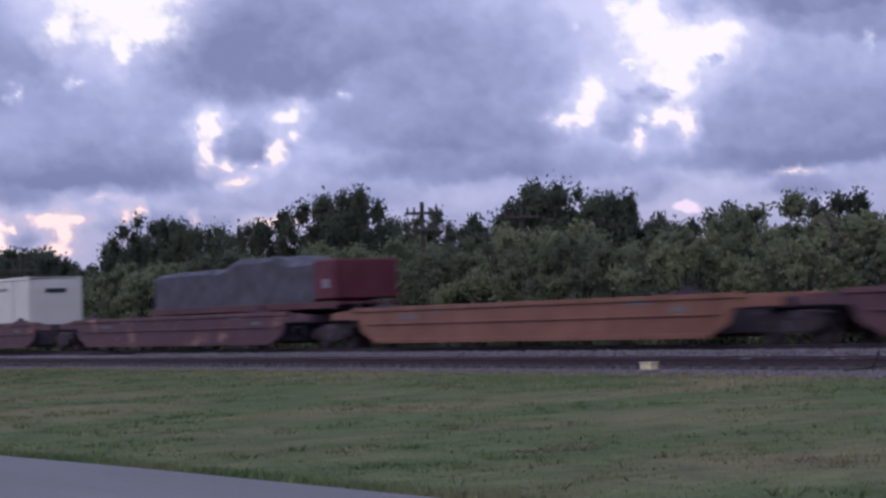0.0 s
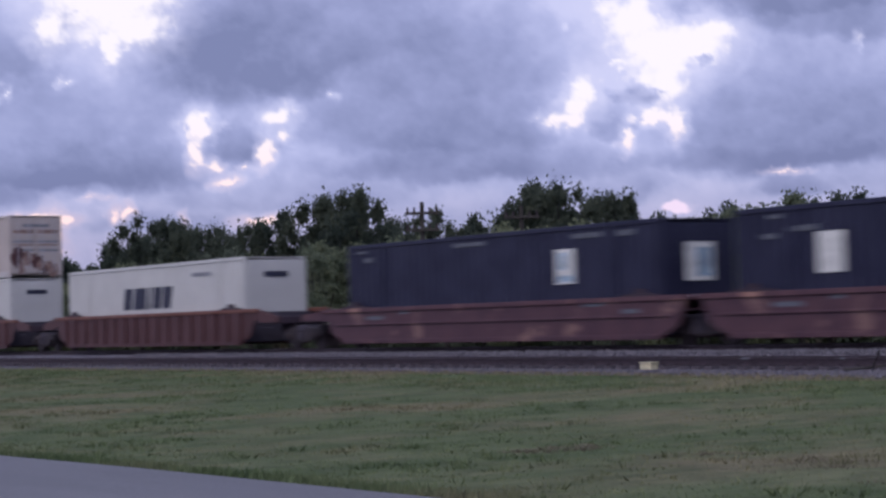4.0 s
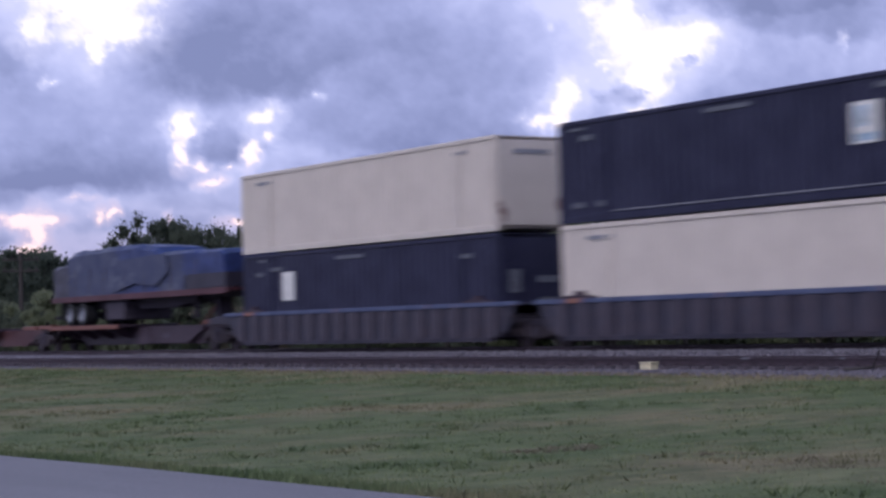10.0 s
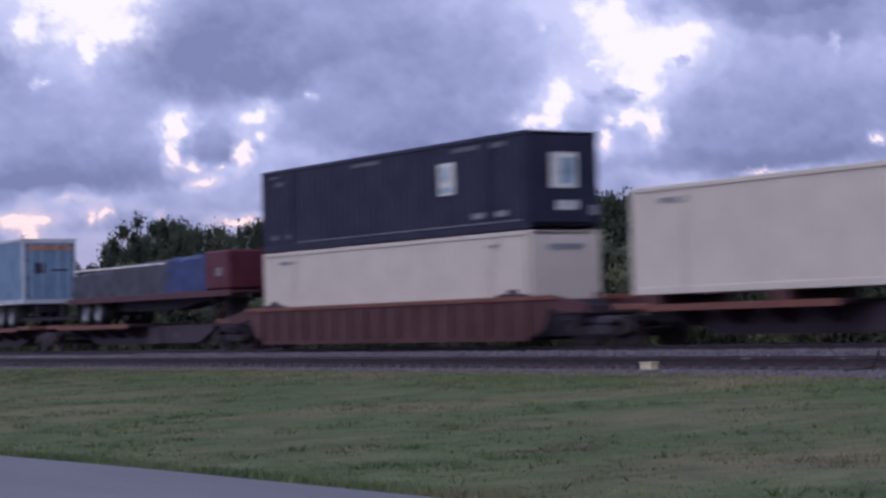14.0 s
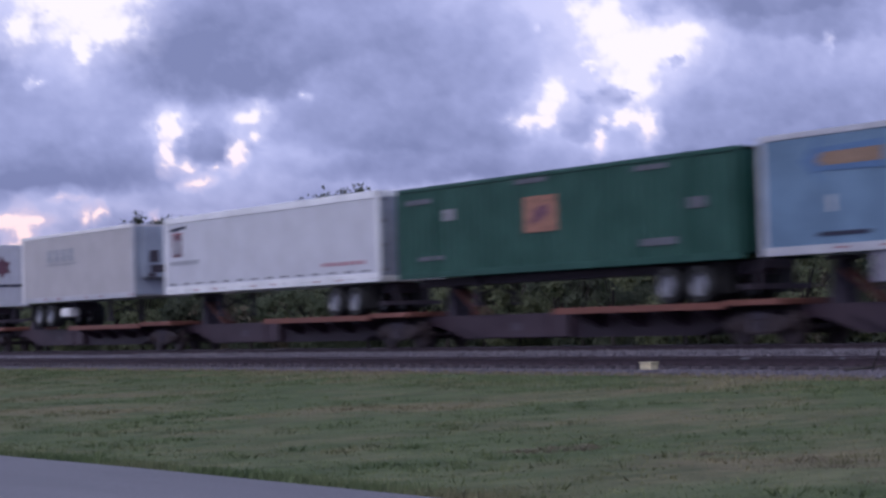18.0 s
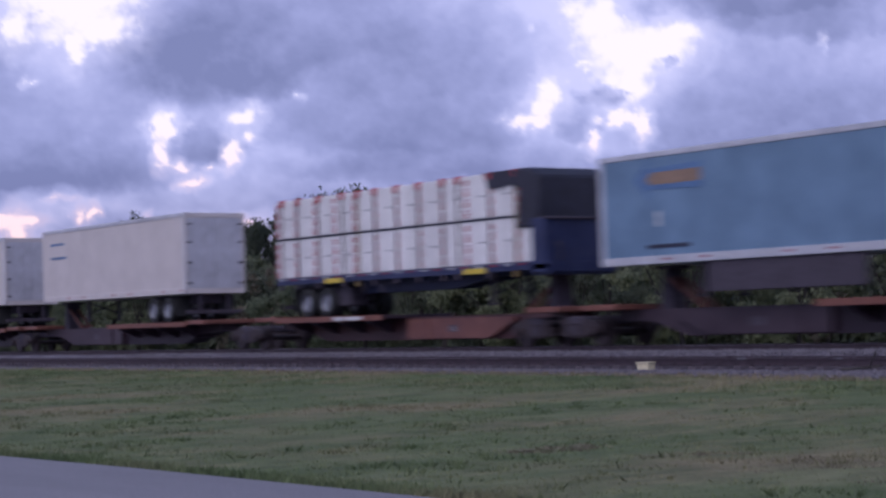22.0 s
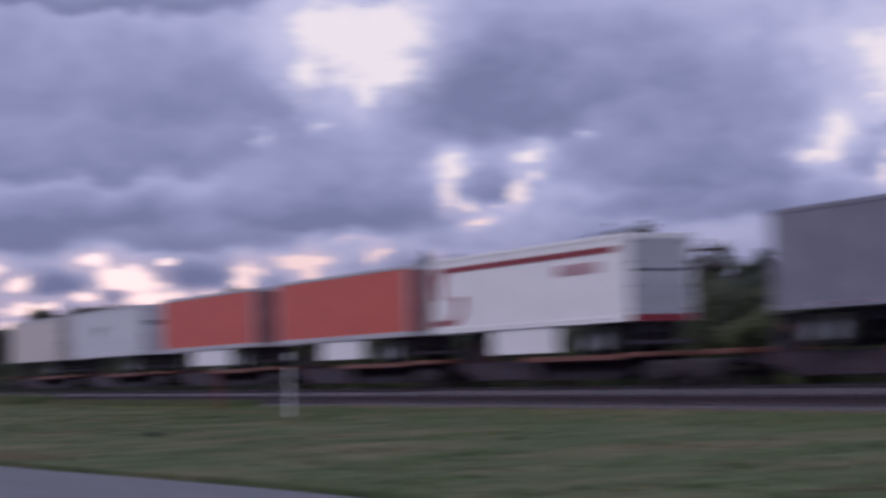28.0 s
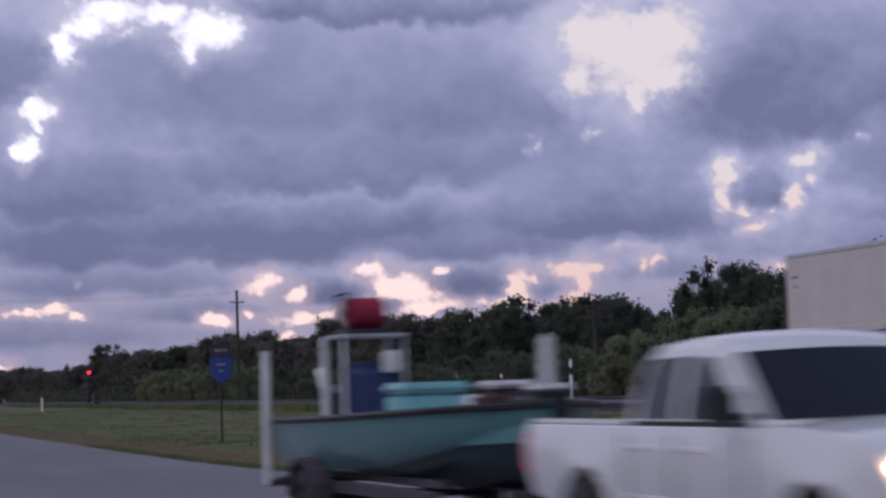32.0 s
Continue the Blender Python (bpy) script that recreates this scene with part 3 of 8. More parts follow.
def cloud_backdrop():
    m = bpy.data.materials.new("dusk_clouds")
    m.use_nodes = True
    t = m.node_tree
    t.nodes.clear()
    # the dome: fine where cloud edges need it
    az = np.concatenate([np.arange(-268, -10, 2.0), np.arange(-10, 90, 0.08), [90.0, 91.0]])
    el = np.concatenate([[-1.5, -0.8], np.arange(-0.2, 13.2, 0.08), np.arange(13.5, 34, 1.5)])
    A, E = np.meshgrid(az, el)
    a, e = A.ravel(), E.ravel()
    calm = 0.4 + 0.6 * np.clip((e - 2.5) / 3.0, 0, 1)
    wu = a + 1.5 * calm * billows(a * 0.85, e * 1.0, 5, 11, 0.6)
    wv = e + 1.1 * calm * billows(a * 0.85, e * 1.0, 5, 31, 0.6)
    # gaps keep their place; only their rims are frayed
    fu = a + (0.36 + 0.34 * calm) * billows(a * 2.1, e * 2.4, 4, 171, 0.65)
    fv = e + (0.22 + 0.34 * calm) * billows(a * 2.1, e * 2.4, 4, 191, 0.65)
    shade0 = heap(wu, wv, CLOUDS_EAST + [c[:4] + (c[4] * (0.84 if c[0] > 70 and c[1] > 5.5 else 1.0),) for c in CLOUDS_WEST] + CLOUDS_NORTH)
    north = soft_cover(wu, wv, GAPS_NORTH, 1.1) + 0.9 * billows(a * 0.5, e * 0.9, 5, 51, 0.6) - 0.9 * np.clip(shade0 - 0.1, 0, 1)
    low_gaps = [(y0, e0, ry * 1.2, re * 1.25, k) if e0 < 4 else (y0, e0, ry, re, k) for y0, e0, ry, re, k in GAPS_WEST + GAPS_DUSK]
    open_sky = cover(fu, fv, GAPS_EAST + GAPS_MIDDLE + GAPS_FAINT + low_gaps)
    before = np.clip(cover(fu, fv, CLOUDLETS), 0, 1)
    gap = open_sky + (0.85 + 0.5 * np.clip((4.5 - e) / 2, 0, 1)) * billows(a * 2.6, e * 3.0, 5, 71, 0.68) - 1.1 * before
    halo = np.clip((open_sky + 1.4) / 1.6, 0, 1)
    shade = shade0 + 0.40 * billows(a * 0.16, e * 0.3, 3, 91) + (1 - 0.35 * np.clip((a - 66) / 4, 0, 1)) * (0.36 * billows(a * 0.8, e * 1.0, 6, 111) + 0.16 * billows(a * 2.6, e * 3.4, 4, 211, 0.6))
    shade = shade - 0.22 * halo * halo * (3 - 2 * halo) + 0.35 * before + 0.10
    R = 2600.0
    ar, er = np.radians(a), np.radians(e)
    co = np.stack([-R * np.cos(er) * np.sin(ar), R * np.cos(er) * np.cos(ar), R * np.sin(er)], -1)
    na, ne = len(az), len(el)
    j, i = np.meshgrid(np.arange(ne - 1), np.arange(na), indexing="ij")
    k = (i + 1) % na
    quads = np.stack([j * na + i, j * na + k, (j + 1) * na + k, (j + 1) * na + i], -1).reshape(-1, 4)
    me = bpy.data.meshes.new("backdrop_clouds")
    me.from_pydata(co.tolist(), [], quads.tolist())
    for name, v in (("gap", gap), ("shade", shade), ("north", north), ("height", e), ("veil", halo - 0.5 * before), ("west", np.clip((a - 68.0) / 4.0, 0, 1))):
        me.attributes.new(name, "FLOAT", "POINT").data.foreach_set("value", v.astype(np.float32))

    def field(name):
        n = t.nodes.new("ShaderNodeAttribute")
        n.attribute_name = name
        return n.outputs["Fac"]

    def remap(v, lo, hi):
        n = t.nodes.new("ShaderNodeMapRange")
        n.interpolation_type = "SMOOTHSTEP"
        n.inputs[1].default_value, n.inputs[2].default_value = lo, hi
        t.links.new(v, n.inputs[0])
        return n.outputs[0]

    sh, ele = field("shade"), field("height")
    high = ramp(t, sh, [(0.0, (0.52, 0.545, 0.79)), (0.22, (0.405, 0.44, 0.69)), (0.50, (0.295, 0.33, 0.555)), (0.85, (0.185, 0.215, 0.385))])
    near = ramp(t, sh, [(0.0, (0.385, 0.38, 0.565)), (0.22, (0.30, 0.315, 0.495)), (0.50, (0.225, 0.245, 0.41)), (0.85, (0.16, 0.18, 0.33))])
    col = mix(t, remap(ele, 5.5, 2.0), high, near)
    lit = mix(t, remap(ele, 7.0, 2.5), (0.85, 0.815, 0.89), (0.95, 0.71, 0.71))
    dusk = mix(t, remap(ele, 7.0, 2.5), (1.15, 1.17, 1.42), (1.20, 0.94, 0.93))
    lit = mix(t, field("west"), lit, dusk)
    thin = mix(t, remap(ele, 6.0, 3.0), (0.60, 0.61, 0.82), (0.60, 0.47, 0.57))
    veil = t.nodes.new("ShaderNodeMath")
    veil.operation = "MULTIPLY"
    veil.inputs[1].default_value = 0.42
    t.links.new(remap(field("veil"), 0.25, 1.05), veil.inputs[0])
    col = mix(t, veil.outputs[0], col, thin)
    col = mix(t, remap(field("gap"), -0.10, 0.62), col, lit)
    pale = mix(t, remap(ele, 7.0, 3.8), (0.62, 0.66, 0.90), (0.78, 0.65, 0.82))
    col = mix(t, remap(field("north"), 0.25, 0.75), col, pale)
    em = t.nodes.new("ShaderNodeEmission")
    t.links.new(col, em.inputs[0])
    em.inputs[1].default_value = 1.12
    out = t.nodes.new("ShaderNodeOutputMaterial")
    t.links.new(em.outputs[0], out.inputs[0])
    me.materials.append(m)
    me.shade_smooth()
    ob = new("backdrop_clouds", me)
    ob.location = (0, 0, EYE)
    return tagged(ob, "broken grey-violet dusk clouds with bright pinkish gaps", "sky", kind="structure")


clouds = cloud_backdrop()


# ---- ground, road, ballast and tracks ----
PROFILE = [(-400, -0.1), (0.5, -0.03), (2.0, -0.02), (9.6, -0.03), (12, 0.0), (18, 0.08), (26, 0.19), (29, 0.22), (40, 0.24), (44, 0.10), (60, 0.12), (3000, 0.15)]


def ground_height(y):
    return float(np.interp(y, [p[0] for p in PROFILE], [p[1] for p in PROFILE]))


def ground():
    xs = [-3000, -1200, -600, -400, -300] + list(range(-240, 41, 2)) + [60, 100, 200, 600, 3000]
    ys = [-3000, -1000, -300, -60, -20, -8, -3, 0, 2, 5, 8] + [9 + 0.75 * i for i in range(28)] + [31, 34, 37, 40, 42, 44, 48, 52, 58, 66, 80, 120, 300, 1000, 3000]
    vs, fs = [], []
    for y in ys:
        for x in xs:
            near = 1.0 if -240 <= x <= 40 and 9.7 < y < 27 else 0.0
            bumpy = near * 0.012 * noise.noise(Vector((x * 0.25, y * 0.5, 0)))
            vs.append((x, y, ground_height(y) + bumpy))
    n = len(xs)
    for j in range(len(ys) - 1):
        fs += [(j * n + i, j * n + i + 1, (j + 1) * n + i + 1, (j + 1) * n + i) for i in range(n - 1)]
    ob = part("ground", Geo().add(vs, fs), "ground", smooth=True)
    return tagged(ob, "mown green roadside grass with dry tan patches", "ground", kind="structure")


ground()
ROAD_EDGE = [(-3000, -30.0), (-600, -0.5), (-93, 6.64), (-56, 7.11), (-42, 7.40), (-33, 8.1), (-27, 8.8), (-23, 9.1), (-18, 9.3), (-10, 9.4), (60, 9.6)]


def edge_at(x):
    return float(np.interp(x, [p[0] for p in ROAD_EDGE], [p[1] for p in ROAD_EDGE]))


def road():
    xs = [-3000, -1500, -600, -300] + list(range(-200, 61, 4))
    vs = []
    for x in xs:
        far = edge_at(x) + (0.06 * noise.noise(Vector((x * 0.7, 3, 0))) if x > -200 else 0)
        near = min(edge_at(x) - 6.8, 1.75)
        for y in (near, far):
            vs += [(x, y, -0.06), (x, y, 0.012)]
    fs = []
    for i in range(len(xs) - 1):
        a, b = 4 * i, 4 * i + 4
        fs += [(a + 1, b + 1, b + 3, a + 3), (a + 2, a + 3, b + 3, b + 2), (a, b, b + 1, a + 1)]
    ob = part("road", Geo().add(vs, fs), "asphalt")
    return tagged(ob, "worn grey two-lane asphalt road", "road", kind="structure")


road()


BALLAST_EDGE = [(-34, 28.3), (-24, 27.2), (-12, 25.0), (-4, 23.6), (6, 23.4)]


def ballast_edge(x):
    return float(np.interp(x, [p[0] for p in BALLAST_EDGE], [p[1] for p in BALLAST_EDGE]))


def ballast_bed():
    prof = [(29.05, 0.37), (29.95, 0.39), (31.4, 0.40), (32.3, 0.41), (32.95, 0.59), (37.1, 0.59), (39.6, 0.2), (40.2, 0.05)]
    xs = [-900, -500, -300] + [-200 + 1.0 * i for i in range(231)] + [60, 300]
    g = Geo()
    vs, fs, ms, k = [], [], [], len(prof) + 2
    for x in xs:
        edge = ballast_edge(x)
        low = float(np.interp(x, [-30, -20], [0.12, 0.0]))     # tie ends stand free along the farther stretch
        mid = edge + 0.45 * (29.05 - edge)
        for j, (y, z) in enumerate([(edge, 0.18), (mid, 0.30 - 0.3 * low)] + prof):
            w = 0.35 * noise.noise(Vector((x * 0.35, y, 2))) if j == 0 else 0
            vs.append((x, y + w, z - (low if j == 2 else 0.0) + (0.03 * noise.noise(Vector((x * 0.9, y * 0.9, 7))) if j < 2 else 0)))
    for i in range(len(xs) - 1):
        for j in range(k - 1):
            fs.append((i * k + j, (i + 1) * k + j, (i + 1) * k + j + 1, i * k + j + 1))
            # darker between the rails of the nearest stretch; tie-end strip has painted shade
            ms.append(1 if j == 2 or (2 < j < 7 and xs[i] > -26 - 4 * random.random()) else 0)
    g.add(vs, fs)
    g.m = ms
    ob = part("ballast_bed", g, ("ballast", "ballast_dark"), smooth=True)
    return tagged(ob, "grey crushed-stone ballast bed under both tracks", "ballast", kind="structure")


ballast_bed()


def ballast_stones():
    rng = np.random.default_rng(4)
    n = 22000
    x = 6 - rng.random(n) ** 1.6 * 75
    lo = np.interp(x, [p[0] for p in BALLAST_EDGE], [p[1] for p in BALLAST_EDGE]) + 0.1 - 0.5 * rng.random(n) ** 3
    y = lo + rng.random(n) * (29.1 - lo)
    f = (y - lo) / (29.1 - lo)
    low = np.interp(x, [-30, -20], [0.12, 0.0])
    z = np.where(f < 0.45, 0.18 + (0.12 - 0.3 * low) * f / 0.45, 0.30 - 0.3 * low + (0.07 - 0.7 * low) * (f - 0.45) / 0.55)
    s = 0.025 + 0.04 * rng.random(n)
    k = n // 4
    x[:k] = -26 - 45 * rng.random(k)
    y[:k] = 32.5 + rng.random(k) * 1.1
    z[:k] = np.interp(y[:k], [32.3, 32.95, 37.1], [0.44, 0.59, 0.59])
    octa = np.array([(1, 0, 0), (-1, 0, 0), (0, 1, 0), (0, -1, 0), (0, 0, 1), (0, 0, -1)], float)
    tri = np.array([(0, 2, 4), (2, 1, 4), (1, 3, 4), (3, 0, 4), (2, 0, 5), (1, 2, 5), (3, 1, 5), (0, 3, 5)])
    jit = 0.6 + 0.8 * rng.random((n, 6, 1))
    a = rng.random(n) * 6.28
    v = octa[None] * jit * s[:, None, None]
    vx = v[..., 0] * np.cos(a)[:, None] - v[..., 1] * np.sin(a)[:, None]
    vy = v[..., 0] * np.sin(a)[:, None] + v[..., 1] * np.cos(a)[:, None]
    pts = np.stack([vx + x[:, None], vy + y[:, None], v[..., 2] + z[:, None] + 0.015], -1).reshape(-1, 3)
    faces = (tri[None] + 6 * np.arange(n)[:, None, None]).reshape(-1, 3)
    me = bpy.data.meshes.new("ballast_stones")
    me.from_pydata(pts.tolist(), [], faces.tolist())
    me.materials.append(M["stone"])
    return tagged(new("ballast_stones", me), "loose grey ballast stones on the bed's shoulder", "stones", kind="stuff")


ballast_stones()


def grass_tufts(name, n, seed, mat, label, band, tall, xspan, along=None):
    """Blades in tufts, one object; band: the stretch of y they grow in."""
    rng = np.random.default_rng(seed)
    x = xspan[1] - rng.random(n) ** 1.3 * (xspan[1] - xspan[0])
    y = band[0] + rng.random(n) * (band[1] - band[0])
    if along:
        y = y + np.interp(x, [p[0] for p in along], [p[1] for p in along])
    keep = y > np.interp(x, [p[0] for p in ROAD_EDGE], [p[1] for p in ROAD_EDGE]) + 0.05 + 0.15 * rng.random(n)
    keep &= y < np.interp(x, [p[0] for p in BALLAST_EDGE], [p[1] for p in BALLAST_EDGE]) + 0.3 + 0.4 * rng.random(n)
    x, y = x[keep], y[keep]
    n = len(x)
    z = np.interp(y, [p[0] for p in PROFILE], [p[1] for p in PROFILE]) - 0.02
    h = tall * (0.5 + rng.random(n))
    pts = np.zeros((n, 9, 3))
    for k in range(3):
        a = rng.random(n) * 6.28
        w = 0.009 + 0.010 * rng.random(n)
        ox, oy = rng.normal(0, 0.05, n), rng.normal(0, 0.05, n)
        lean = rng.normal(0, 0.3, n) * h
        pts[:, 3 * k] = np.stack([x + ox - w * np.cos(a), y + oy - w * np.sin(a), z], -1)
        pts[:, 3 * k + 1] = np.stack([x + ox + w * np.cos(a), y + oy + w * np.sin(a), z], -1)
        pts[:, 3 * k + 2] = np.stack([x + ox + lean * np.cos(a + 1), y + oy + lean * np.sin(a + 1), z + h * (0.7 + 0.3 * rng.random(n))], -1)
    me = bpy.data.meshes.new(name)
    me.from_pydata(pts.reshape(-1, 3).tolist(), [], np.arange(9 * n).reshape(-1, 3).tolist())
    me.materials.append(M[mat])
    return tagged(new(name, me), label, "grass", kind="stuff")


grass_tufts("grass", 120000, 11, "blade", "short green roadside grass blades", (9.0, 28.8), 0.036, (-80, 4))
grass_tufts("grass_fringe", 16000, 15, "blade_dark", "longer dark green grass along the road edge", (0.02, 0.5), 0.10, (-60, 2), ROAD_EDGE)
grass_tufts("dry_fringe", 7000, 16, "blade_tan", "straggly tan grass along the ballast edge", (-0.5, 0.45), 0.10, (-70, 5), BALLAST_EDGE)
grass_tufts("tall_grass", 9000, 13, "blade", "taller green grass along the ballast", (23.0, 28.8), 0.10, (-120, 4))


def grass_clumps(name, n, seed, mat, label, tall, wide, xspan, band, blades=26):
    """Thicker tufts that stand out of the mown grass, one object."""
    rng = np.random.default_rng(seed)
    cx = xspan[1] - rng.random(n) ** 1.3 * (xspan[1] - xspan[0])
    cy = band[0] + rng.random(n) * (band[1] - band[0])
    keep = cy > np.interp(cx, [p[0] for p in ROAD_EDGE], [p[1] for p in ROAD_EDGE]) + 0.25
    keep &= cy < np.interp(cx, [p[0] for p in BALLAST_EDGE], [p[1] for p in BALLAST_EDGE])
    patch = np.array([noise.noise(Vector((0.55 * a, 0.35 * b, seed))) for a, b in zip(cx, cy)])
    keep &= patch > 0.25 * rng.random(n) - 0.12
    cx, cy = cx[keep], cy[keep]
    n = len(cx)
    r = np.repeat(wide * (0.5 + rng.random(n)), blades)
    h = np.repeat(tall * (0.55 + 0.9 * rng.random(n)), blades)
    x, y = np.repeat(cx, blades), np.repeat(cy, blades)
    m = len(x)
    off = rng.normal(0, 0.45, (m, 2)) * r[:, None]
    fall = np.exp(-1.2 * (off ** 2).sum(1) / r ** 2)
    x, y = x + off[:, 0], y + off[:, 1]
    z = np.interp(y, [p[0] for p in PROFILE], [p[1] for p in PROFILE]) - 0.02
    h = h * (0.35 + 0.65 * fall) * (0.7 + 0.5 * rng.random(m))
    a, w = rng.random(m) * 6.28, 0.008 + 0.010 * rng.random(m)
    lean = off * 0.5 + rng.normal(0, 0.25, (m, 2)) * h[:, None]
    pts = np.stack([np.stack([x - w * np.cos(a), y - w * np.sin(a), z], -1), np.stack([x + w * np.cos(a), y + w * np.sin(a), z], -1),
                    np.stack([x + lean[:, 0], y + lean[:, 1], z + h], -1)], 1)
    me = bpy.data.meshes.new(name)
    me.from_pydata(pts.reshape(-1, 3).tolist(), [], np.arange(3 * m).reshape(-1, 3).tolist())
    me.materials.append(M[mat])
    return tagged(new(name, me), label, "grass", kind="stuff")


grass_clumps("grass_clumps", 5200, 21, "blade_dark", "darker green tufts standing in the mown grass", 0.075, 0.24, (-70, 3), (9.5, 28))
grass_clumps("pale_grass_clumps", 3200, 23, "blade", "yellow-green tufts standing in the mown grass", 0.055, 0.26, (-70, 3), (9.5, 28))
grass_tufts("dry_verge", 20000, 17, "blade_tan", "dry tan verge along the road", (0.3, 2.4), 0.085, (-170, -38), ROAD_EDGE)
grass_tufts("mid_verge_grass", 9000, 19, "blade_dark", "knee-high uncut grass before the ballast", (26.9, 28.7), 0.26, (-150, -78))
grass_tufts("verge_grass", 26000, 18, "blade_dark", "tall uncut grass hiding the far ballast", (26.6, 28.7), 0.50, (-330, -112))
grass_clumps("far_grass_clumps", 4500, 25, "blade_dark", "long dark green grass farther along the verge", 0.11, 0.5, (-210, -55), (8.0, 28), 24)
grass_clumps("straw_patch", 700, 22, "blade_tan", "bleached straw patch worn into the grass", 0.045, 0.22, (-18.2, -11.5), (12.7, 14.3), 40)


def track(name, y, top, label, near_ties):
    """Two rails on wooden ties; the ties of one stretch are parts, the rest one part."""
    t = thing(name, label, "railway track", (0, y, top - 0.17), kind="structure")
    for s in (-0.755, 0.755):
        g = Geo()
        g.prism([(-0.07, 0), (0.07, 0), (0.07, 0.012), (0.01, 0.03), (0.01, 0.125), (0.036, 0.135), (0.036, 0.168), (-0.036, 0.168),
                 (-0.036, 0.135), (-0.01, 0.125), (-0.01, 0.03), (-0.07, 0.012)], -900, 300, "x")
        r = part("rail", g, "rail", t, at=(0, s, 0))
        part("railhead", block(-900, 300, -0.034, 0.034, 0.1685, 0.1715), "railhead", r, "shiny worn running surface")
        fast = Geo()
        for i in range(300):
            x = -150 + 0.52 * i
            fast.box(x - 0.09, x + 0.09, -0.13, 0.13, 0.004, 0.02)
            fast.box(x - 0.03, x + 0.03, 0.07, 0.10, 0.02, 0.05)
            fast.box(x - 0.03, x + 0.03, -0.10, -0.07, 0.02, 0.05)
        tagged(part("tie_plates", fast, "rail", r, "rusty tie plates and spikes"), kind="stuff")
    for i in range(near_ties):
        x = 5.0 - 0.52 * i
        part("tie", lambda: block(-0.115, 0.115, -1.3, 1.3, -0.17, 0.0, 0.012), "tie", t,
             at=(x + random.uniform(-0.03, 0.03), random.uniform(-0.06, 0.06), random.uniform(-0.012, 0.0)), key="tie")
    rest = Geo()
    for i in range(480):
        x = 5.0 - 0.52 * (near_ties + i)
        rest.box(x - 0.115, x + 0.115, -1.3, 1.3, -0.17, -0.004)
    tagged(part("far_ties", rest, "tie", t, "wooden ties farther along the line"), kind="stuff")
    return t


near_track = track("near_track", NEAR_Y, 0.55, "empty railway track with rust-brown rails on wooden ties", 150)
track("train_track", TRACK_Y, RAIL, "railway track under the freight train", 110)
for x, s in ((-0.93, 0.45), (0.42, 0.36), (-21.2, 0.5), (-20.3, 0.4), (-29.3, 0.16), (-32.3, 0.3)):
    part("paint_mark", block(-s / 2, s / 2, -0.008, 0.0, 0.06, 0.085), "box_cream" if x > -28 else "mark_grey", near_track, "pale paint mark on the rail", at=(x, -0.795, 0.085))


# ---- posts, poles and signs ----
def utility_pole():
    t = thing("utility_pole", "weathered grey wooden utility pole beside the track", "pole", (-2.5, 15.4, 0.03))
    g = Geo()
    rings, n, vs = 24, 18, []
    for j in range(rings + 1):
        z = 11.8 * j / rings - 0.3
        for i in range(n):
            a = 2 * math.pi * i / n
            r = (0.152 - 0.0045 * z) * (1 + 0.035 * noise.noise(Vector((math.cos(a) * 1.5, math.sin(a) * 1.5, z * 0.4))))
            vs.append((-0.023 * z + r * math.cos(a), r * math.sin(a), z))
    fs = [(j * n + i, j * n + (i + 1) % n, (j + 1) * n + (i + 1) % n, (j + 1) * n + i) for j in range(rings) for i in range(n)]
    g.add(vs, fs + [tuple(range(n)), tuple(range(rings * n, rings * n + n))])
    part("pole_shaft", g, "wood", t, smooth=True)
    part("ground_wire", Geo().rod((0.14, -0.06, 0), (-0.10, -0.05, 10), 0.008), "under", t, "thin ground wire down the pole")
    w = thing("guy_wire", "steel guy wire with a yellow plastic guard anchored in grass", "guy wire", (-1.42, 15.75, 0.03))
    d = Vector((-1.3, -0.3, 10.4))
    part("wire", Geo().rod((0, 0, 0), d, 0.0065, n=6), "under", w)
    u = d.normalized()
    part("guard", Geo().rod(u * 0.1, u * 2.5, 0.025, n=10), "guard", w, "yellow plastic guard", smooth=True)
    part("anchor_eye", Geo().rod((0, 0, -0.1), u * 0.15, 0.02, n=6), "under", w)


utility_pole()


def marker_post(name, label, x, y, h, r, mats, dark_top=False):
    t = thing(name, label, "marker post", (x, y, ground_height(y) - 0.01))
    part("shaft", Geo().rod((0, 0, 0), (0, 0, h), r, r * 0.96, 12), mats[0], t, smooth=True)
    part("cap", Geo().rod((0, 0, h - 0.01), (0, 0, h + 0.14), r * 1.15, r * 0.7, 12), mats[1], t, "rounded cap", smooth=True)
    if dark_top:
        part("band", Geo().rod((0, 0, h - 0.35), (0, 0, h - 0.12), r * 1.08, r * 1.08, 12), "mark_dark", t, "dark warning band")
    return t


marker_post("marker_post", "white pipeline marker post with a dark band in the grass", -58.2, 22.29, 1.95, 0.055, ("pvc", "pvc"), True)
marker_post("red_marker_post", "thin faded red marker post with a pale top", -73.0, 25.0, 1.6, 0.04, ("marker_red", "pvc"))
marker_post("far_marker_post", "small white marker post by the line", -212.0, 20.5, 1.3, 0.12, ("pvc", "pvc"))


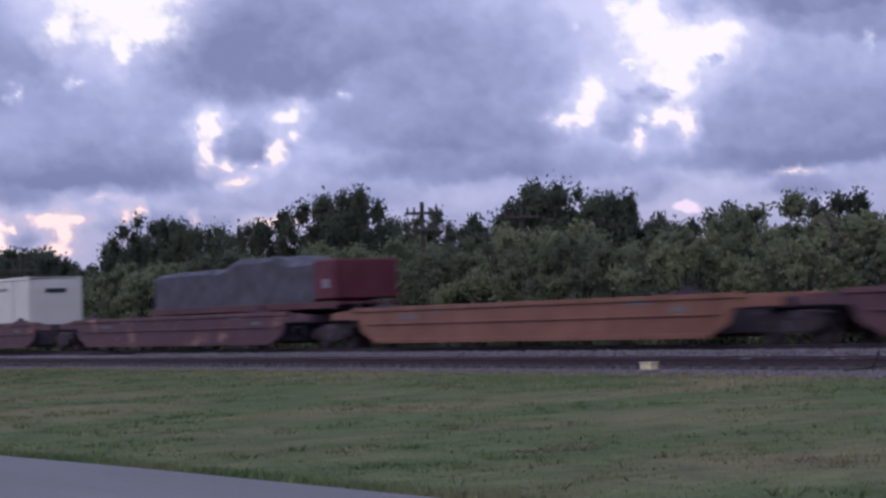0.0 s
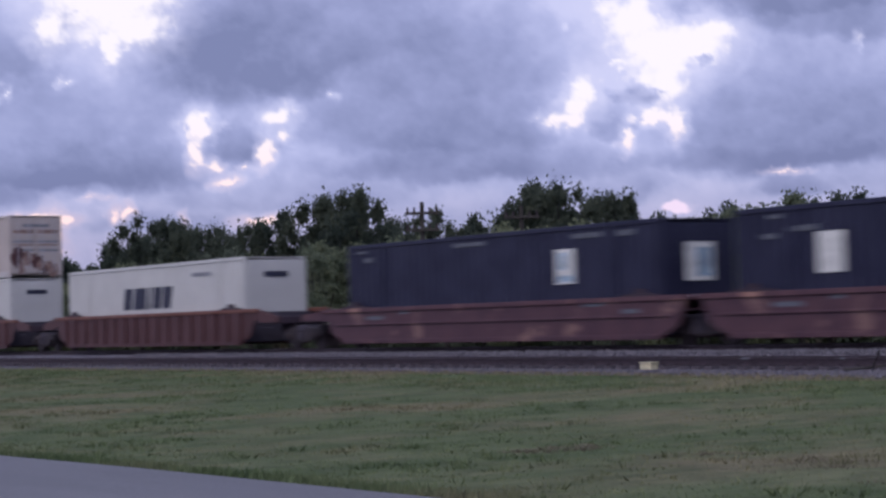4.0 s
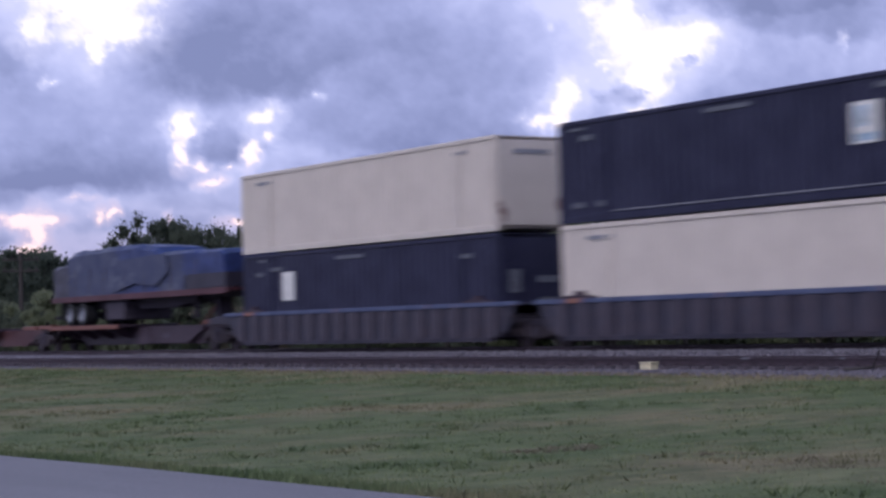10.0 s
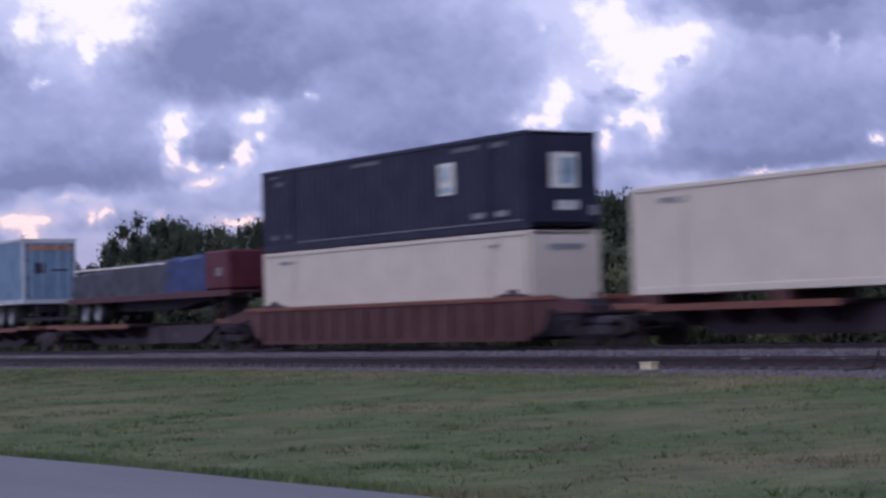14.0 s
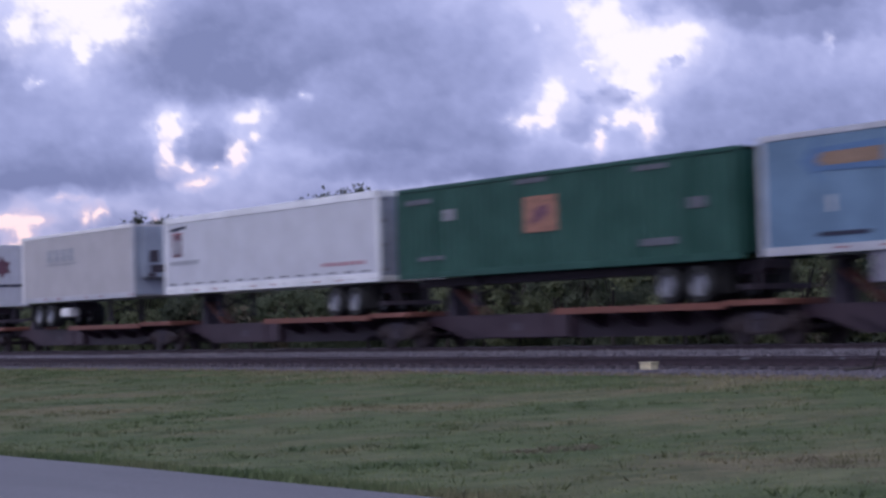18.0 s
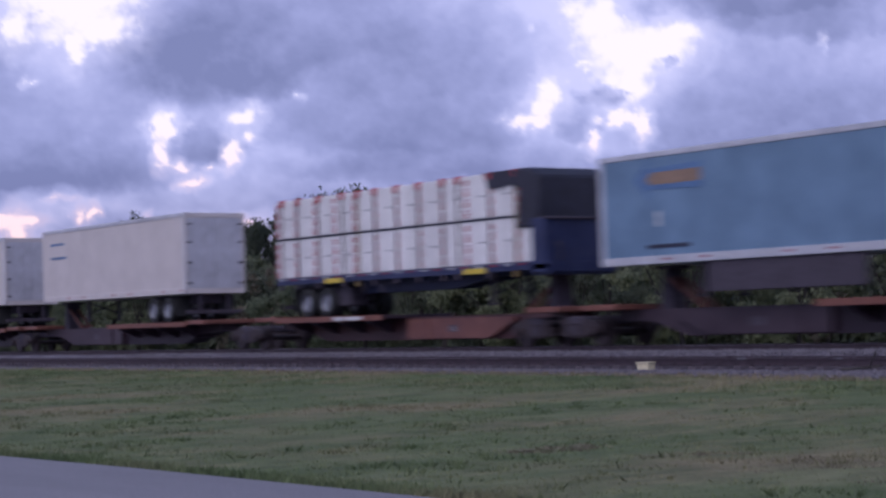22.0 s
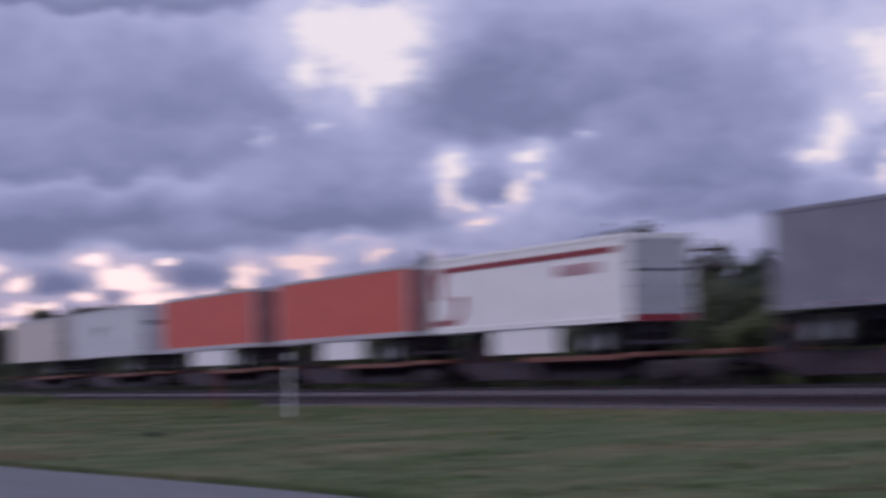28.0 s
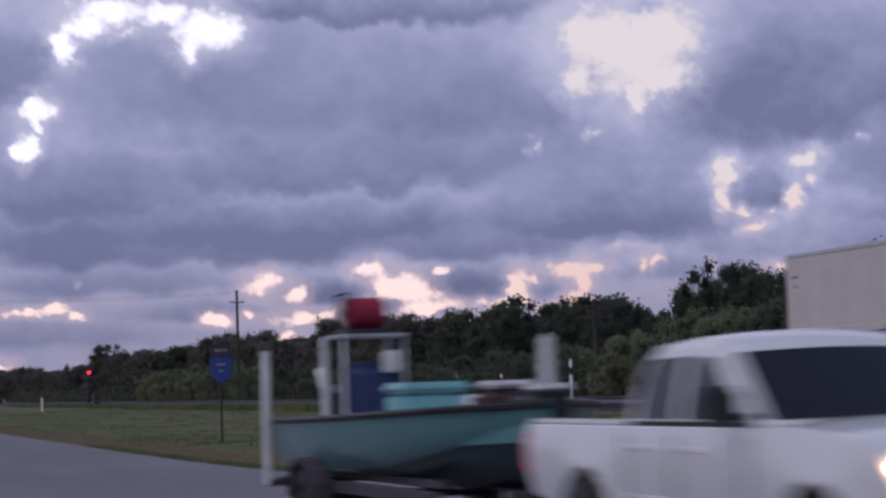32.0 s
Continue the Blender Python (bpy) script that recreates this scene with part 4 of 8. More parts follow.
def road_sign():
    t = thing("road_sign", "blue five-sided county route sign on a dark post", "road sign", (-58.4, 11.0, 0.0))
    part("post", block(-0.03, 0.03, -0.03, 0.03, -0.3, 3.0, 0.006), "black_trim", t)
    pent = [(-0.36, 0.62), (-0.30, 0.02), (0.0, -0.12), (0.30, 0.02), (0.36, 0.62)]
    face = Geo().prism(pent, -0.012, 0.012, "x")
    s = part("shield", face, "sign_blue", t, "blue shield plate", at=(0.05, 0, 1.95))
    for z, w in ((0.42, 0.30), (0.22, 0.2)):
        part("lettering_bar", block(0.013, 0.017, -w / 2, w / 2, z - 0.035, z + 0.035), "mark_grey", s, "faded lettering bar")
    p = part("direction_plate", block(-0.012, 0.012, -0.30, 0.30, 0, 0.36, 0.005), "sign_back", t, "dark blue plate above the shield", at=(0.05, 0, 2.62))
    part("lettering_bar", block(0.013, 0.017, -0.2, 0.2, 0.14, 0.22), "mark_grey", p, "faded lettering bar")
    t.rotation_euler = (0, 0, radians(8))


road_sign()


def crossarm_pole(x, y, h, label, arms=1, width=2.0, r=0.13, drop=0.5):
    t = thing("telegraph_pole", label, "pole", (x, y, 0.0), group="poles along the line")
    part("shaft", Geo().rod((0, 0, -0.3), (0, 0, h), r, r * 0.7, 10), "bark", t, smooth=True)
    for k in range(arms):
        a = part("crossarm", block(-width / 2, width / 2, -0.06, 0.06, -0.06, 0.06, 0.01), "bark", t, at=(0, -0.12, h - drop - 0.75 * k))
        for s in (-0.85, -0.45, 0.45, 0.85):
            part("insulator", Geo().rod((0, 0, 0.06), (0, 0, 0.26), 0.05, 0.04, 8), "wheel", a, at=(s * width / 2, 0, 0), key="insulator")
    return t


crossarm_pole(-235, 46.5, 14.0, "tall dark wooden power pole with a crossarm above the trees", 1, 2.0, 0.22, 1.5).rotation_euler = (0, 0, radians(60))
crossarm_pole(-71.5, 47.2, 6.9, "short grey telegraph pole with crossarms before the trees", 2, 1.5).rotation_euler = (0, 0, radians(55))
crossarm_pole(-66.0, 48.6, 6.4, "short grey telegraph pole standing among the bushes", 2, 1.5).rotation_euler = (0, 0, radians(55))
crossarm_pole(-122.0, 48.6, 7.0, "dark telegraph pole with doubled crossarms among trees", 2, 2.4, 0.2).rotation_euler = (0, 0, radians(70))
crossarm_pole(-330, 44.0, 9.5, "slim far power pole beside the line", 1, 2.0).rotation_euler = (0, 0, radians(60))
wire = thing("overhead_wire", "thin dark overhead wires between far poles", "wire", (0, 0, 0))
for dz in (0.0, 0.25):
    pts = [(-235 - 6 * i / 12, 46.5 - 52 * i / 12, 13.55 + dz - 0.5 * (1 - (2 * i / 12 - 1) ** 2)) for i in range(13)]
    g = Geo()
    for a, b in zip(pts, pts[1:]):
        g.rod(a, b, 0.011, n=5)
    part("strand", g, "under", wire)


def rail_signal():
    t = thing("rail_signal", "railway signal mast showing a red light", "railway signal", (-226.0, 27.2, 0.3))
    part("mast", Geo().rod((0, 0, -0.2), (0, 0, 4.7), 0.09, 0.07, 10), "steelblue", t)
    part("head", block(-0.1, 0.1, -0.28, 0.28, 3.2, 4.5, 0.03), "under", t, "black signal head")
    part("lens", Geo().rod((0.1, 0, 4.0), (0.16, 0, 4.0), 0.16, 0.16, 14), "signal_red", t, "lit red lens")
    part("ladder", Geo().rod((-0.15, 0.12, 0), (-0.15, 0.12, 4.6), 0.02).rod((-0.15, -0.12, 0), (-0.15, -0.12, 4.6), 0.02), "steelblue", t)
    part("relay_box", block(-0.5, 0.5, 0.5, 1.2, -0.1, 1.7, 0.04), "steelblue", t, "grimy metal relay box")


rail_signal()
box = thing("trackside_box", "small cream painted box beside the near rail", "box", (-34.95, 29.30, 0.30))
part("body", block(-0.20, 0.20, -0.12, 0.12, -0.08, 0.15, 0.02), "box_cream", box)
part("lid", block(-0.22, 0.22, -0.14, 0.14, 0.15, 0.18, 0.01), "box_cream", box)
clod = thing("tyre_scrap", "black scrap of tyre lying in the grass", "scrap", (-47.5, 14.5, 0.05))
part("tread", Geo().prism([(-0.2, 0), (-0.14, 0.09), (0.02, 0.13), (0.17, 0.07), (0.22, 0), (0.1, 0.02), (-0.08, 0.03)], -0.12, 0.12, "y"), "tyre", clod)
stick = thing("broken_branch", "dark broken branch lying on the ballast shoulder", "branch", (-27.5, 28.6, 0.33))
part("limb", Geo().rod((-0.5, 0, 0.02), (0.5, 0.1, 0.1), 0.03, 0.02, 6).rod((0.2, 0.05, 0.06), (0.55, -0.1, 0.42), 0.02, 0.01, 6), "bark", stick)


# ---- trees and bushes behind the line ----
def foliage(rng, clumps, per, leaf):
    """Leaf quads in clumps; clumps: centre and radius."""
    vs, fs = [], []
    for (cx, cy, cz, r) in clumps:
        for _ in range(per):
            d = rng.normal(0, 1, 3)
            d /= np.linalg.norm(d) + 1e-9
            p = np.array([cx, cy, cz]) + d * r * (0.35 + 0.65 * rng.random() ** 0.5) * (1.28 if rng.random() < 0.2 else 1.0)
            a, b = rng.normal(0, 1, 3), rng.normal(0, 1, 3)
            a /= np.linalg.norm(a)
            b -= a * (a @ b)
            b /= np.linalg.norm(b)
            s = leaf * (0.6 + 0.8 * rng.random())
            n = len(vs)
            vs += [tuple(p - a * s), tuple(p + b * s * 0.55), tuple(p + a * s), tuple(p - b * s * 0.55)]
            fs.append((n, n + 1, n + 2, n + 3))
        for _ in range(per // 5):
            d = rng.normal(0, 1, 3)
            p = np.array([cx, cy, cz]) + d / (np.linalg.norm(d) + 1e-9) * r * 0.5 * rng.random()
            a, b = rng.normal(0, 1, 3), rng.normal(0, 1, 3)
            a /= np.linalg.norm(a)
            b -= a * (a @ b)
            b /= np.linalg.norm(b)
            s = r * 0.5
            n = len(vs)
            vs += [tuple(p - a * s), tuple(p + b * s * 0.55), tuple(p + a * s), tuple(p - b * s * 0.55)]
            fs.append((n, n + 1, n + 2, n + 3))
    return Geo().add(vs, fs)


def build_tree(seed, h, w, mat, clumps_n, per, leaf, low, name, label, category, bare=0):
    rng = np.random.default_rng(seed)
    t = thing(name, label, category, (0, -500, 0), group="tree line behind the tracks")
    g = Geo()
    trunk_top = h * 0.45
    g.rod((0, 0, -0.2), (0.1 * w * rng.normal() * 0.3, 0, trunk_top), 0.045 * h * 0.55, 0.03 * h * 0.5, 8)
    limbs = Geo()
    clumps = []
    for i in range(clumps_n):
        a = rng.random() * 6.28
        f = rng.random() ** 0.6
        z = h * (low + (0.97 - low) * rng.random())
        k = math.sin(math.pi * min(1.0, max(0.05, (z / h - low * 0.6) / (1.06 - low * 0.6)))) ** 0.6
        r = w * 0.5 * f * k
        clumps.append((r * math.cos(a), r * math.sin(a), z, 0.10 * h * (0.55 + 0.75 * rng.random())))
        if i < 8:
            limbs.rod((0, 0, trunk_top * (0.35 + 0.6 * rng.random())), (r * math.cos(a) * 0.9, r * math.sin(a) * 0.9, z), 0.011 * h, 0.004 * h, 6)
    for i in range(bare):
        a, r = rng.random() * 6.28, w * 0.35 * rng.random()
        limbs.rod((0, 0, trunk_top * 0.9), (r * 1.3 * math.cos(a), r * 1.3 * math.sin(a), h * (0.88 + 0.14 * rng.random())), 0.016, 0.006, 5)
    part("trunk", g, "bark", t, smooth=True)
    part("branching", limbs, "bark", t)
    part("crown", foliage(rng, clumps, per, leaf), mat, t)
    return t


OAKS = [build_tree(20 + i, h, w, "leaf", n, 105, 0.125, 0.16, "oak_tree", "dark green spreading oak tree behind the tracks", "tree")
        for i, (h, w, n) in enumerate(((9.4, 8.5, 58), (8.2, 7.0, 46), (10.2, 7.6, 60), (7.4, 8.2, 48)))]
FAR_OAKS = [build_tree(25 + i, h, w, "leaf_far", n, 90, 0.16, 0.16, "oak_tree", "grey-green oak in the far wood, paled by painted haze", "tree")
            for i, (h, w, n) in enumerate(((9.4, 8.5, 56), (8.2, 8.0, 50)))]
SLIM_OAK = build_tree(29, 9.0, 4.6, "leaf_mid", 50, 80, 0.075, 0.22, "oak_tree", "slim grey-green oak rising above the scrub", "tree", 8)
BUSHES = [build_tree(40 + i, h, w, "leaf_pale", n, 125, 0.08, 0.04, "willow_bush", "pale green scrubby willow bush beside the ballast", "bush", 6)
          for i, (h, w, n) in enumerate(((4.6, 5.0, 34), (3.8, 4.4, 28), (5.3, 5.6, 40)))]
DEAD = [build_tree(60, 5.6, 4.4, "leaf_dry", 26, 30, 0.10, 0.10, "dry_bush", "half-bare twiggy grey bush in the scrub", "bush", 14)]
SHRUBS = [build_tree(70 + i, h, w, "leaf_mid", n, 110, 0.07, 0.05, "shrub", "dark green leafy shrub behind the tracks", "shrub", 8)
          for i, (h, w, n) in enumerate(((4.2, 4.2, 30), (5.6, 4.6, 36)))]

PLUMES = [build_tree(80 + i, h, w, "leaf_plume", n, 62, 0.06, 0.03, "willow_bush", "upright grey-green willow bush behind the tracks", "bush", 5)
          for i, (h, w, n) in enumerate(((5.0, 2.4, 42), (5.4, 2.0, 40)))]

SKYLINE_X = [-720, -513, -428, -335, -290, -247, -209, -186, -166, -154, -144.8, -137.9, -130.5, -121.8, -117.7, -114.8, -110.7, -107.7, -105.8, -102.5, -99.0, -95.7, -91.4, -87.4, -85.5, -83.3, -80.5, -78, -73.2, -71.2, -68.8, -66.4, -61.9, -58.5, -54.0, -50, -40, -30, -19, -12, -9, -4, 3, 12, 40]
SKYLINE_H = [13, 11.3, 14, 12.7, 10.5, 8.0, 10.0, 7.8, 9.1, 8.4, 7.3, 6.6, 7.7, 8.2, 8.9, 8.3, 8.0, 7.0, 7.6, 7.6, 8.7, 9.3, 9.1, 7.9, 7.3, 7.6, 6.4, 7.5, 8.0, 7.5, 6.7, 5.7, 6.3, 5.7, 6.3, 6.0, 6.2, 5.8, 5.2, 3.6, 3.0, 5.6, 8.2, 8.6, 8.0]


def plant(src, x, y, h, src_h, rng, slim=1.0):
    m = pose(x, y, ground_height(y) - 0.05, 0, 0, rng.uniform(0, 360))
    ob = copy_thing(src, m)
    s = h / src_h
    ob.scale = (s * slim * rng.uniform(0.9, 1.15), s * slim * rng.uniform(0.9, 1.15), s)
    return ob


def tree_line():
    rng = random.Random(8)
    x = 40.0
    while x > -640:
        h = float(np.interp(x, SKYLINE_X, SKYLINE_H)) * (rng.uniform(0.80, 0.95) if x > -104 else rng.uniform(0.90, 1.02) if x > -200 else rng.uniform(0.80, 0.96) if x > -310 else rng.uniform(0.62, 0.76))
        y = rng.uniform(54, 60)
        if x > -52:
            src, sh = (SLIM_OAK, 9.3) if h > 7.4 else (rng.choice(SHRUBS), 4.9)
        else:
            i = rng.randrange(4)
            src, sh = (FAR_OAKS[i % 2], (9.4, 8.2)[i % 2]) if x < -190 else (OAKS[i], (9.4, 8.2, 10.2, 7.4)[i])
        plant(src, x, y, h, sh, rng, 0.72 if -150 < x < -50 else 1.0)
        if x < -140:
            i = rng.randrange(4)
            far = x < -190
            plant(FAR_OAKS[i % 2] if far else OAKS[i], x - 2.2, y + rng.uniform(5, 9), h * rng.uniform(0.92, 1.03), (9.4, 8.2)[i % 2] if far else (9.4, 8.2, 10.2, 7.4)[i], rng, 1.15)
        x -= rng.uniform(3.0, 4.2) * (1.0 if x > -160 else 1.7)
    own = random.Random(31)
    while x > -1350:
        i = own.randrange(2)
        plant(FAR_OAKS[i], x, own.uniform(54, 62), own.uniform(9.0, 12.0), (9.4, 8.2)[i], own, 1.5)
        x -= own.uniform(7, 11)
    # exact crowns that stand out of the skyline
    for px, py, h, i in ((-94.7, 56, 9.0, 0), (-92.1, 56, 8.85, 1), (-98.8, 56, 8.1, 3), (-74.7, 56, 8.0, 2), (-72.5, 56, 7.9, 0), (-76.2, 57, 7.2, 0), (-83.3, 56, 7.2, 3), (-117.7, 56, 9.3, 0),
                         (-114, 57, 7.9, 1), (-428, 56, 12.6, 2), (-335, 56, 10, 0), (3.2, 56, 9.05, 2), (0.0, 55, 8.3, 1), (1.3, 56, 7.7, 1), (-61.5, 56, 6.0, 3), (-53.8, 55, 6.0, 1), (-105.8, 56, 7.2, 2), (-69.2, 56, 7.1, 1)):
        plant(*((SLIM_OAK, px, py, h, 9.3) if px > -5 else (OAKS[i], px, py, h, (9.4, 8.2, 10.2, 7.4)[i])), rng, 0.72 if -150 < px < -50 else 1.0)
    x = -23.0
    while x < -8.8:
        h = float(np.interp(x, [-21, -18, -16.8, -14.4, -13.2, -12.3, -10.5, -9.5], [6.9, 6.5, 6.3, 6.1, 5.5, 5.2, 4.0, 3.3]))
        i = own.randrange(2)
        plant(PLUMES[i], x, own.uniform(50.5, 53), h * own.uniform(0.88, 1.0), (5.0, 5.4)[i], own)
        x += own.uniform(0.55, 0.85)
    for px, h in ((-7.9, 4.9), (-4.7, 4.3), (-3.5, 5.2), (-2.2, 5.0)):
        i = rng.randrange(2)
        plant(SHRUBS[i], px, rng.uniform(51, 53), h, (4.2, 5.6)[i] * 1.03, rng)
    rng = random.Random(12)
    x = -43.0
    while x > -112:
        i = rng.randrange(3)
        plant(BUSHES[i], x, rng.uniform(50, 53), rng.uniform(4.6, 5.6), (4.6, 3.8, 5.3)[i], rng)
        x -= rng.uniform(1.8, 2.8)
    x = 30.0
    while x > -330:
        y = rng.uniform(44.5, 49.5)
        gap = -13 < x < -6
        pale = -108 < x < -44 or -320 < x < -230
        h = rng.uniform(3.9, 5.3) if pale else rng.uniform(2.6, 4.0) * (0.55 if gap else 1.0)
        if pale and rng.random() < 0.85:
            if rng.random() < 0.25 and x > -90:
                plant(DEAD[0], x, y, h * 0.98, 5.6, rng)
            else:
                i = rng.randrange(3)
                plant(BUSHES[i], x, y, h, (4.6, 3.8, 5.3)[i], rng)
        else:
            i = rng.randrange(2)
            plant(SHRUBS[i], x, y, h, (4.2, 5.6)[i], rng)
        x -= rng.uniform(1.5, 2.6) * (1.0 if x > -150 else 1.8)


tree_line()
for src in OAKS + FAR_OAKS + [SLIM_OAK] + BUSHES + DEAD + SHRUBS + PLUMES:
    src.location = (60 + 9 * random.random(), 62 + 12 * random.random(), 0.1)


def undergrowth():
    rng = np.random.default_rng(5)
    n = 30000
    x = 40 - rng.random(n) ** 1.3 * 680
    clumps = np.stack([x, 50 + 14 * rng.random(n), 0.1 + 3.4 * rng.random(n) ** 1.3], -1)
    vs, fs = [], []
    a = rng.normal(0, 1, (n, 3))
    a /= np.linalg.norm(a, axis=1)[:, None]
    b = rng.normal(0, 1, (n, 3))
    b -= a * (a * b).sum(1)[:, None]
    b /= np.linalg.norm(b, axis=1)[:, None]
    s = (0.25 + 0.3 * rng.random(n))[:, None]
    q = np.stack([clumps - a * s, clumps + b * s * 0.6, clumps + a * s, clumps - b * s * 0.6], 1).reshape(-1, 3)
    me = bpy.data.meshes.new("undergrowth")
    me.from_pydata(q.tolist(), [], np.arange(4 * n).reshape(-1, 4).tolist())
    me.materials.append(M["leaf"])
    n = 120000
    x = 45 - 300 * rng.random(n) ** 1.7
    top = 2.5 + 0.7 * np.sin(x * 0.9) + 0.5 * np.sin(x * 2.3 + 1)
    hedge = np.stack([x, 47.5 + 4.0 * rng.random(n), 0.1 + top * rng.random(n)], -1)
    a = rng.normal(0, 1, (n, 3))
    a /= np.linalg.norm(a, axis=1)[:, None]
    b = np.cross(a, rng.normal(0, 1, (n, 3)))
    b /= np.linalg.norm(b, axis=1)[:, None]
    s = (0.06 + 0.08 * rng.random(n))[:, None]
    q2 = np.stack([hedge - a * s, hedge + b * s * 0.6, hedge + a * s, hedge - b * s * 0.6], 1).reshape(-1, 3)
    hm = bpy.data.meshes.new("hedge")
    hm.from_pydata(q2.tolist(), [], np.arange(4 * n).reshape(-1, 4).tolist())
    hm.materials.append(M["leaf_mid"])
    tagged(new("hedge", hm), "dense dark green hedge of scrub behind the tracks", "hedge", kind="stuff")
    tagged(new("undergrowth", me), "dark tangled undergrowth below the trees", "undergrowth", kind="stuff")


undergrowth()


def scrub_bank():
    """Low bank of tangled scrub that fills the foot of the tree line."""
    xs = [45 - 0.9 * i for i in range(440)]
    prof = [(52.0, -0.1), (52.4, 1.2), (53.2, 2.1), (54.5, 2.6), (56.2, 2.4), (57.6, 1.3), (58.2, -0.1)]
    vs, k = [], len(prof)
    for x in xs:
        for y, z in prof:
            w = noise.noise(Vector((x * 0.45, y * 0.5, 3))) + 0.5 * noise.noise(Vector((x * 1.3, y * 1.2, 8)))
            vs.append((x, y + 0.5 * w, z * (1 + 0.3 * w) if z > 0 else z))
    fs = [(i * k + j, (i + 1) * k + j, (i + 1) * k + j + 1, i * k + j + 1) for i in range(len(xs) - 1) for j in range(k - 1)]
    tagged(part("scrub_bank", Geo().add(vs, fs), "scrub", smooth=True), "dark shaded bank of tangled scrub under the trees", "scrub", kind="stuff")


scrub_bank()


# ---- the train: cars and loads, each a thing that runs along the track ----
RUNNING = []   # (thing, its x at the clip's start)
HALF = 1.295   # half width of containers and trailers


def on_train(name, label, category, x, group=""):
    t = thing(name, label, category, (x, TRACK_Y, RAIL), group)
    RUNNING.append((t, x))
    return t


def bogie(parent, x):
    """A two-axle truck under the car: side frames, wheels, axles and springs."""
    for s in (-1, 1):
        f = [(-1.25, 0.52), (-1.05, 0.66), (-0.45, 0.72), (-0.3, 0.78), (0.3, 0.78), (0.45, 0.72), (1.05, 0.66), (1.25, 0.52), (1.2, 0.36), (0.85, 0.34),
             (0.5, 0.25), (0.3, 0.2), (-0.3, 0.2), (-0.5, 0.25), (-0.85, 0.34), (-1.2, 0.36)]
        sf = part("side_frame", lambda: Geo().prism(f, -0.07, 0.07, "y"), "wheel", parent, "rusty cast side frame", at=(x, s * 1.0, 0.06), key="side_frame")
        part("spring", lambda: Geo().rod((-0.15, 0, 0.28), (-0.15, 0, 0.55), 0.09, n=10).rod((0.15, 0, 0.28), (0.15, 0, 0.55), 0.09, n=10), "under", sf, at=(0, -0.08 * (1 if s < 0 else -1), 0), key=("spring"))
        for k in (-0.88, 0.88):
            part("bearing_cap", lambda: Geo().rod((0, -0.12, 0), (0, 0.12, 0), 0.12, n=12), "wheel", sf, at=(k, s * 0.08, 0.40), key="bearing")
    for k in (-0.88, 0.88):
        for s in (-1, 1):
            part("wheel", lambda: Geo().lathe((0, 0, 0), [(-0.065, 0.36), (-0.06, 0.42), (0.05, 0.43), (0.055, 0.455), (0.07, 0.455), (0.07, 0.3), (0.03, 0.28), (0.03, 0.1)], 24),
                 "wheel", parent, at=(x + k, s * 0.76 if s > 0 else s * 0.76, 0.43), key="rail_wheel", smooth=True)
        part("axle", lambda: Geo().rod((0, -0.75, 0), (0, 0.75, 0), 0.09, n=10), "wheel", parent, at=(x + k, 0, 0.43), key="axle")
    part("bolster", lambda: block(-0.3, 0.3, -1.1, 1.1, 0.62, 0.86, 0.04), "under", parent, at=(x, 0, 0), key="bolster")


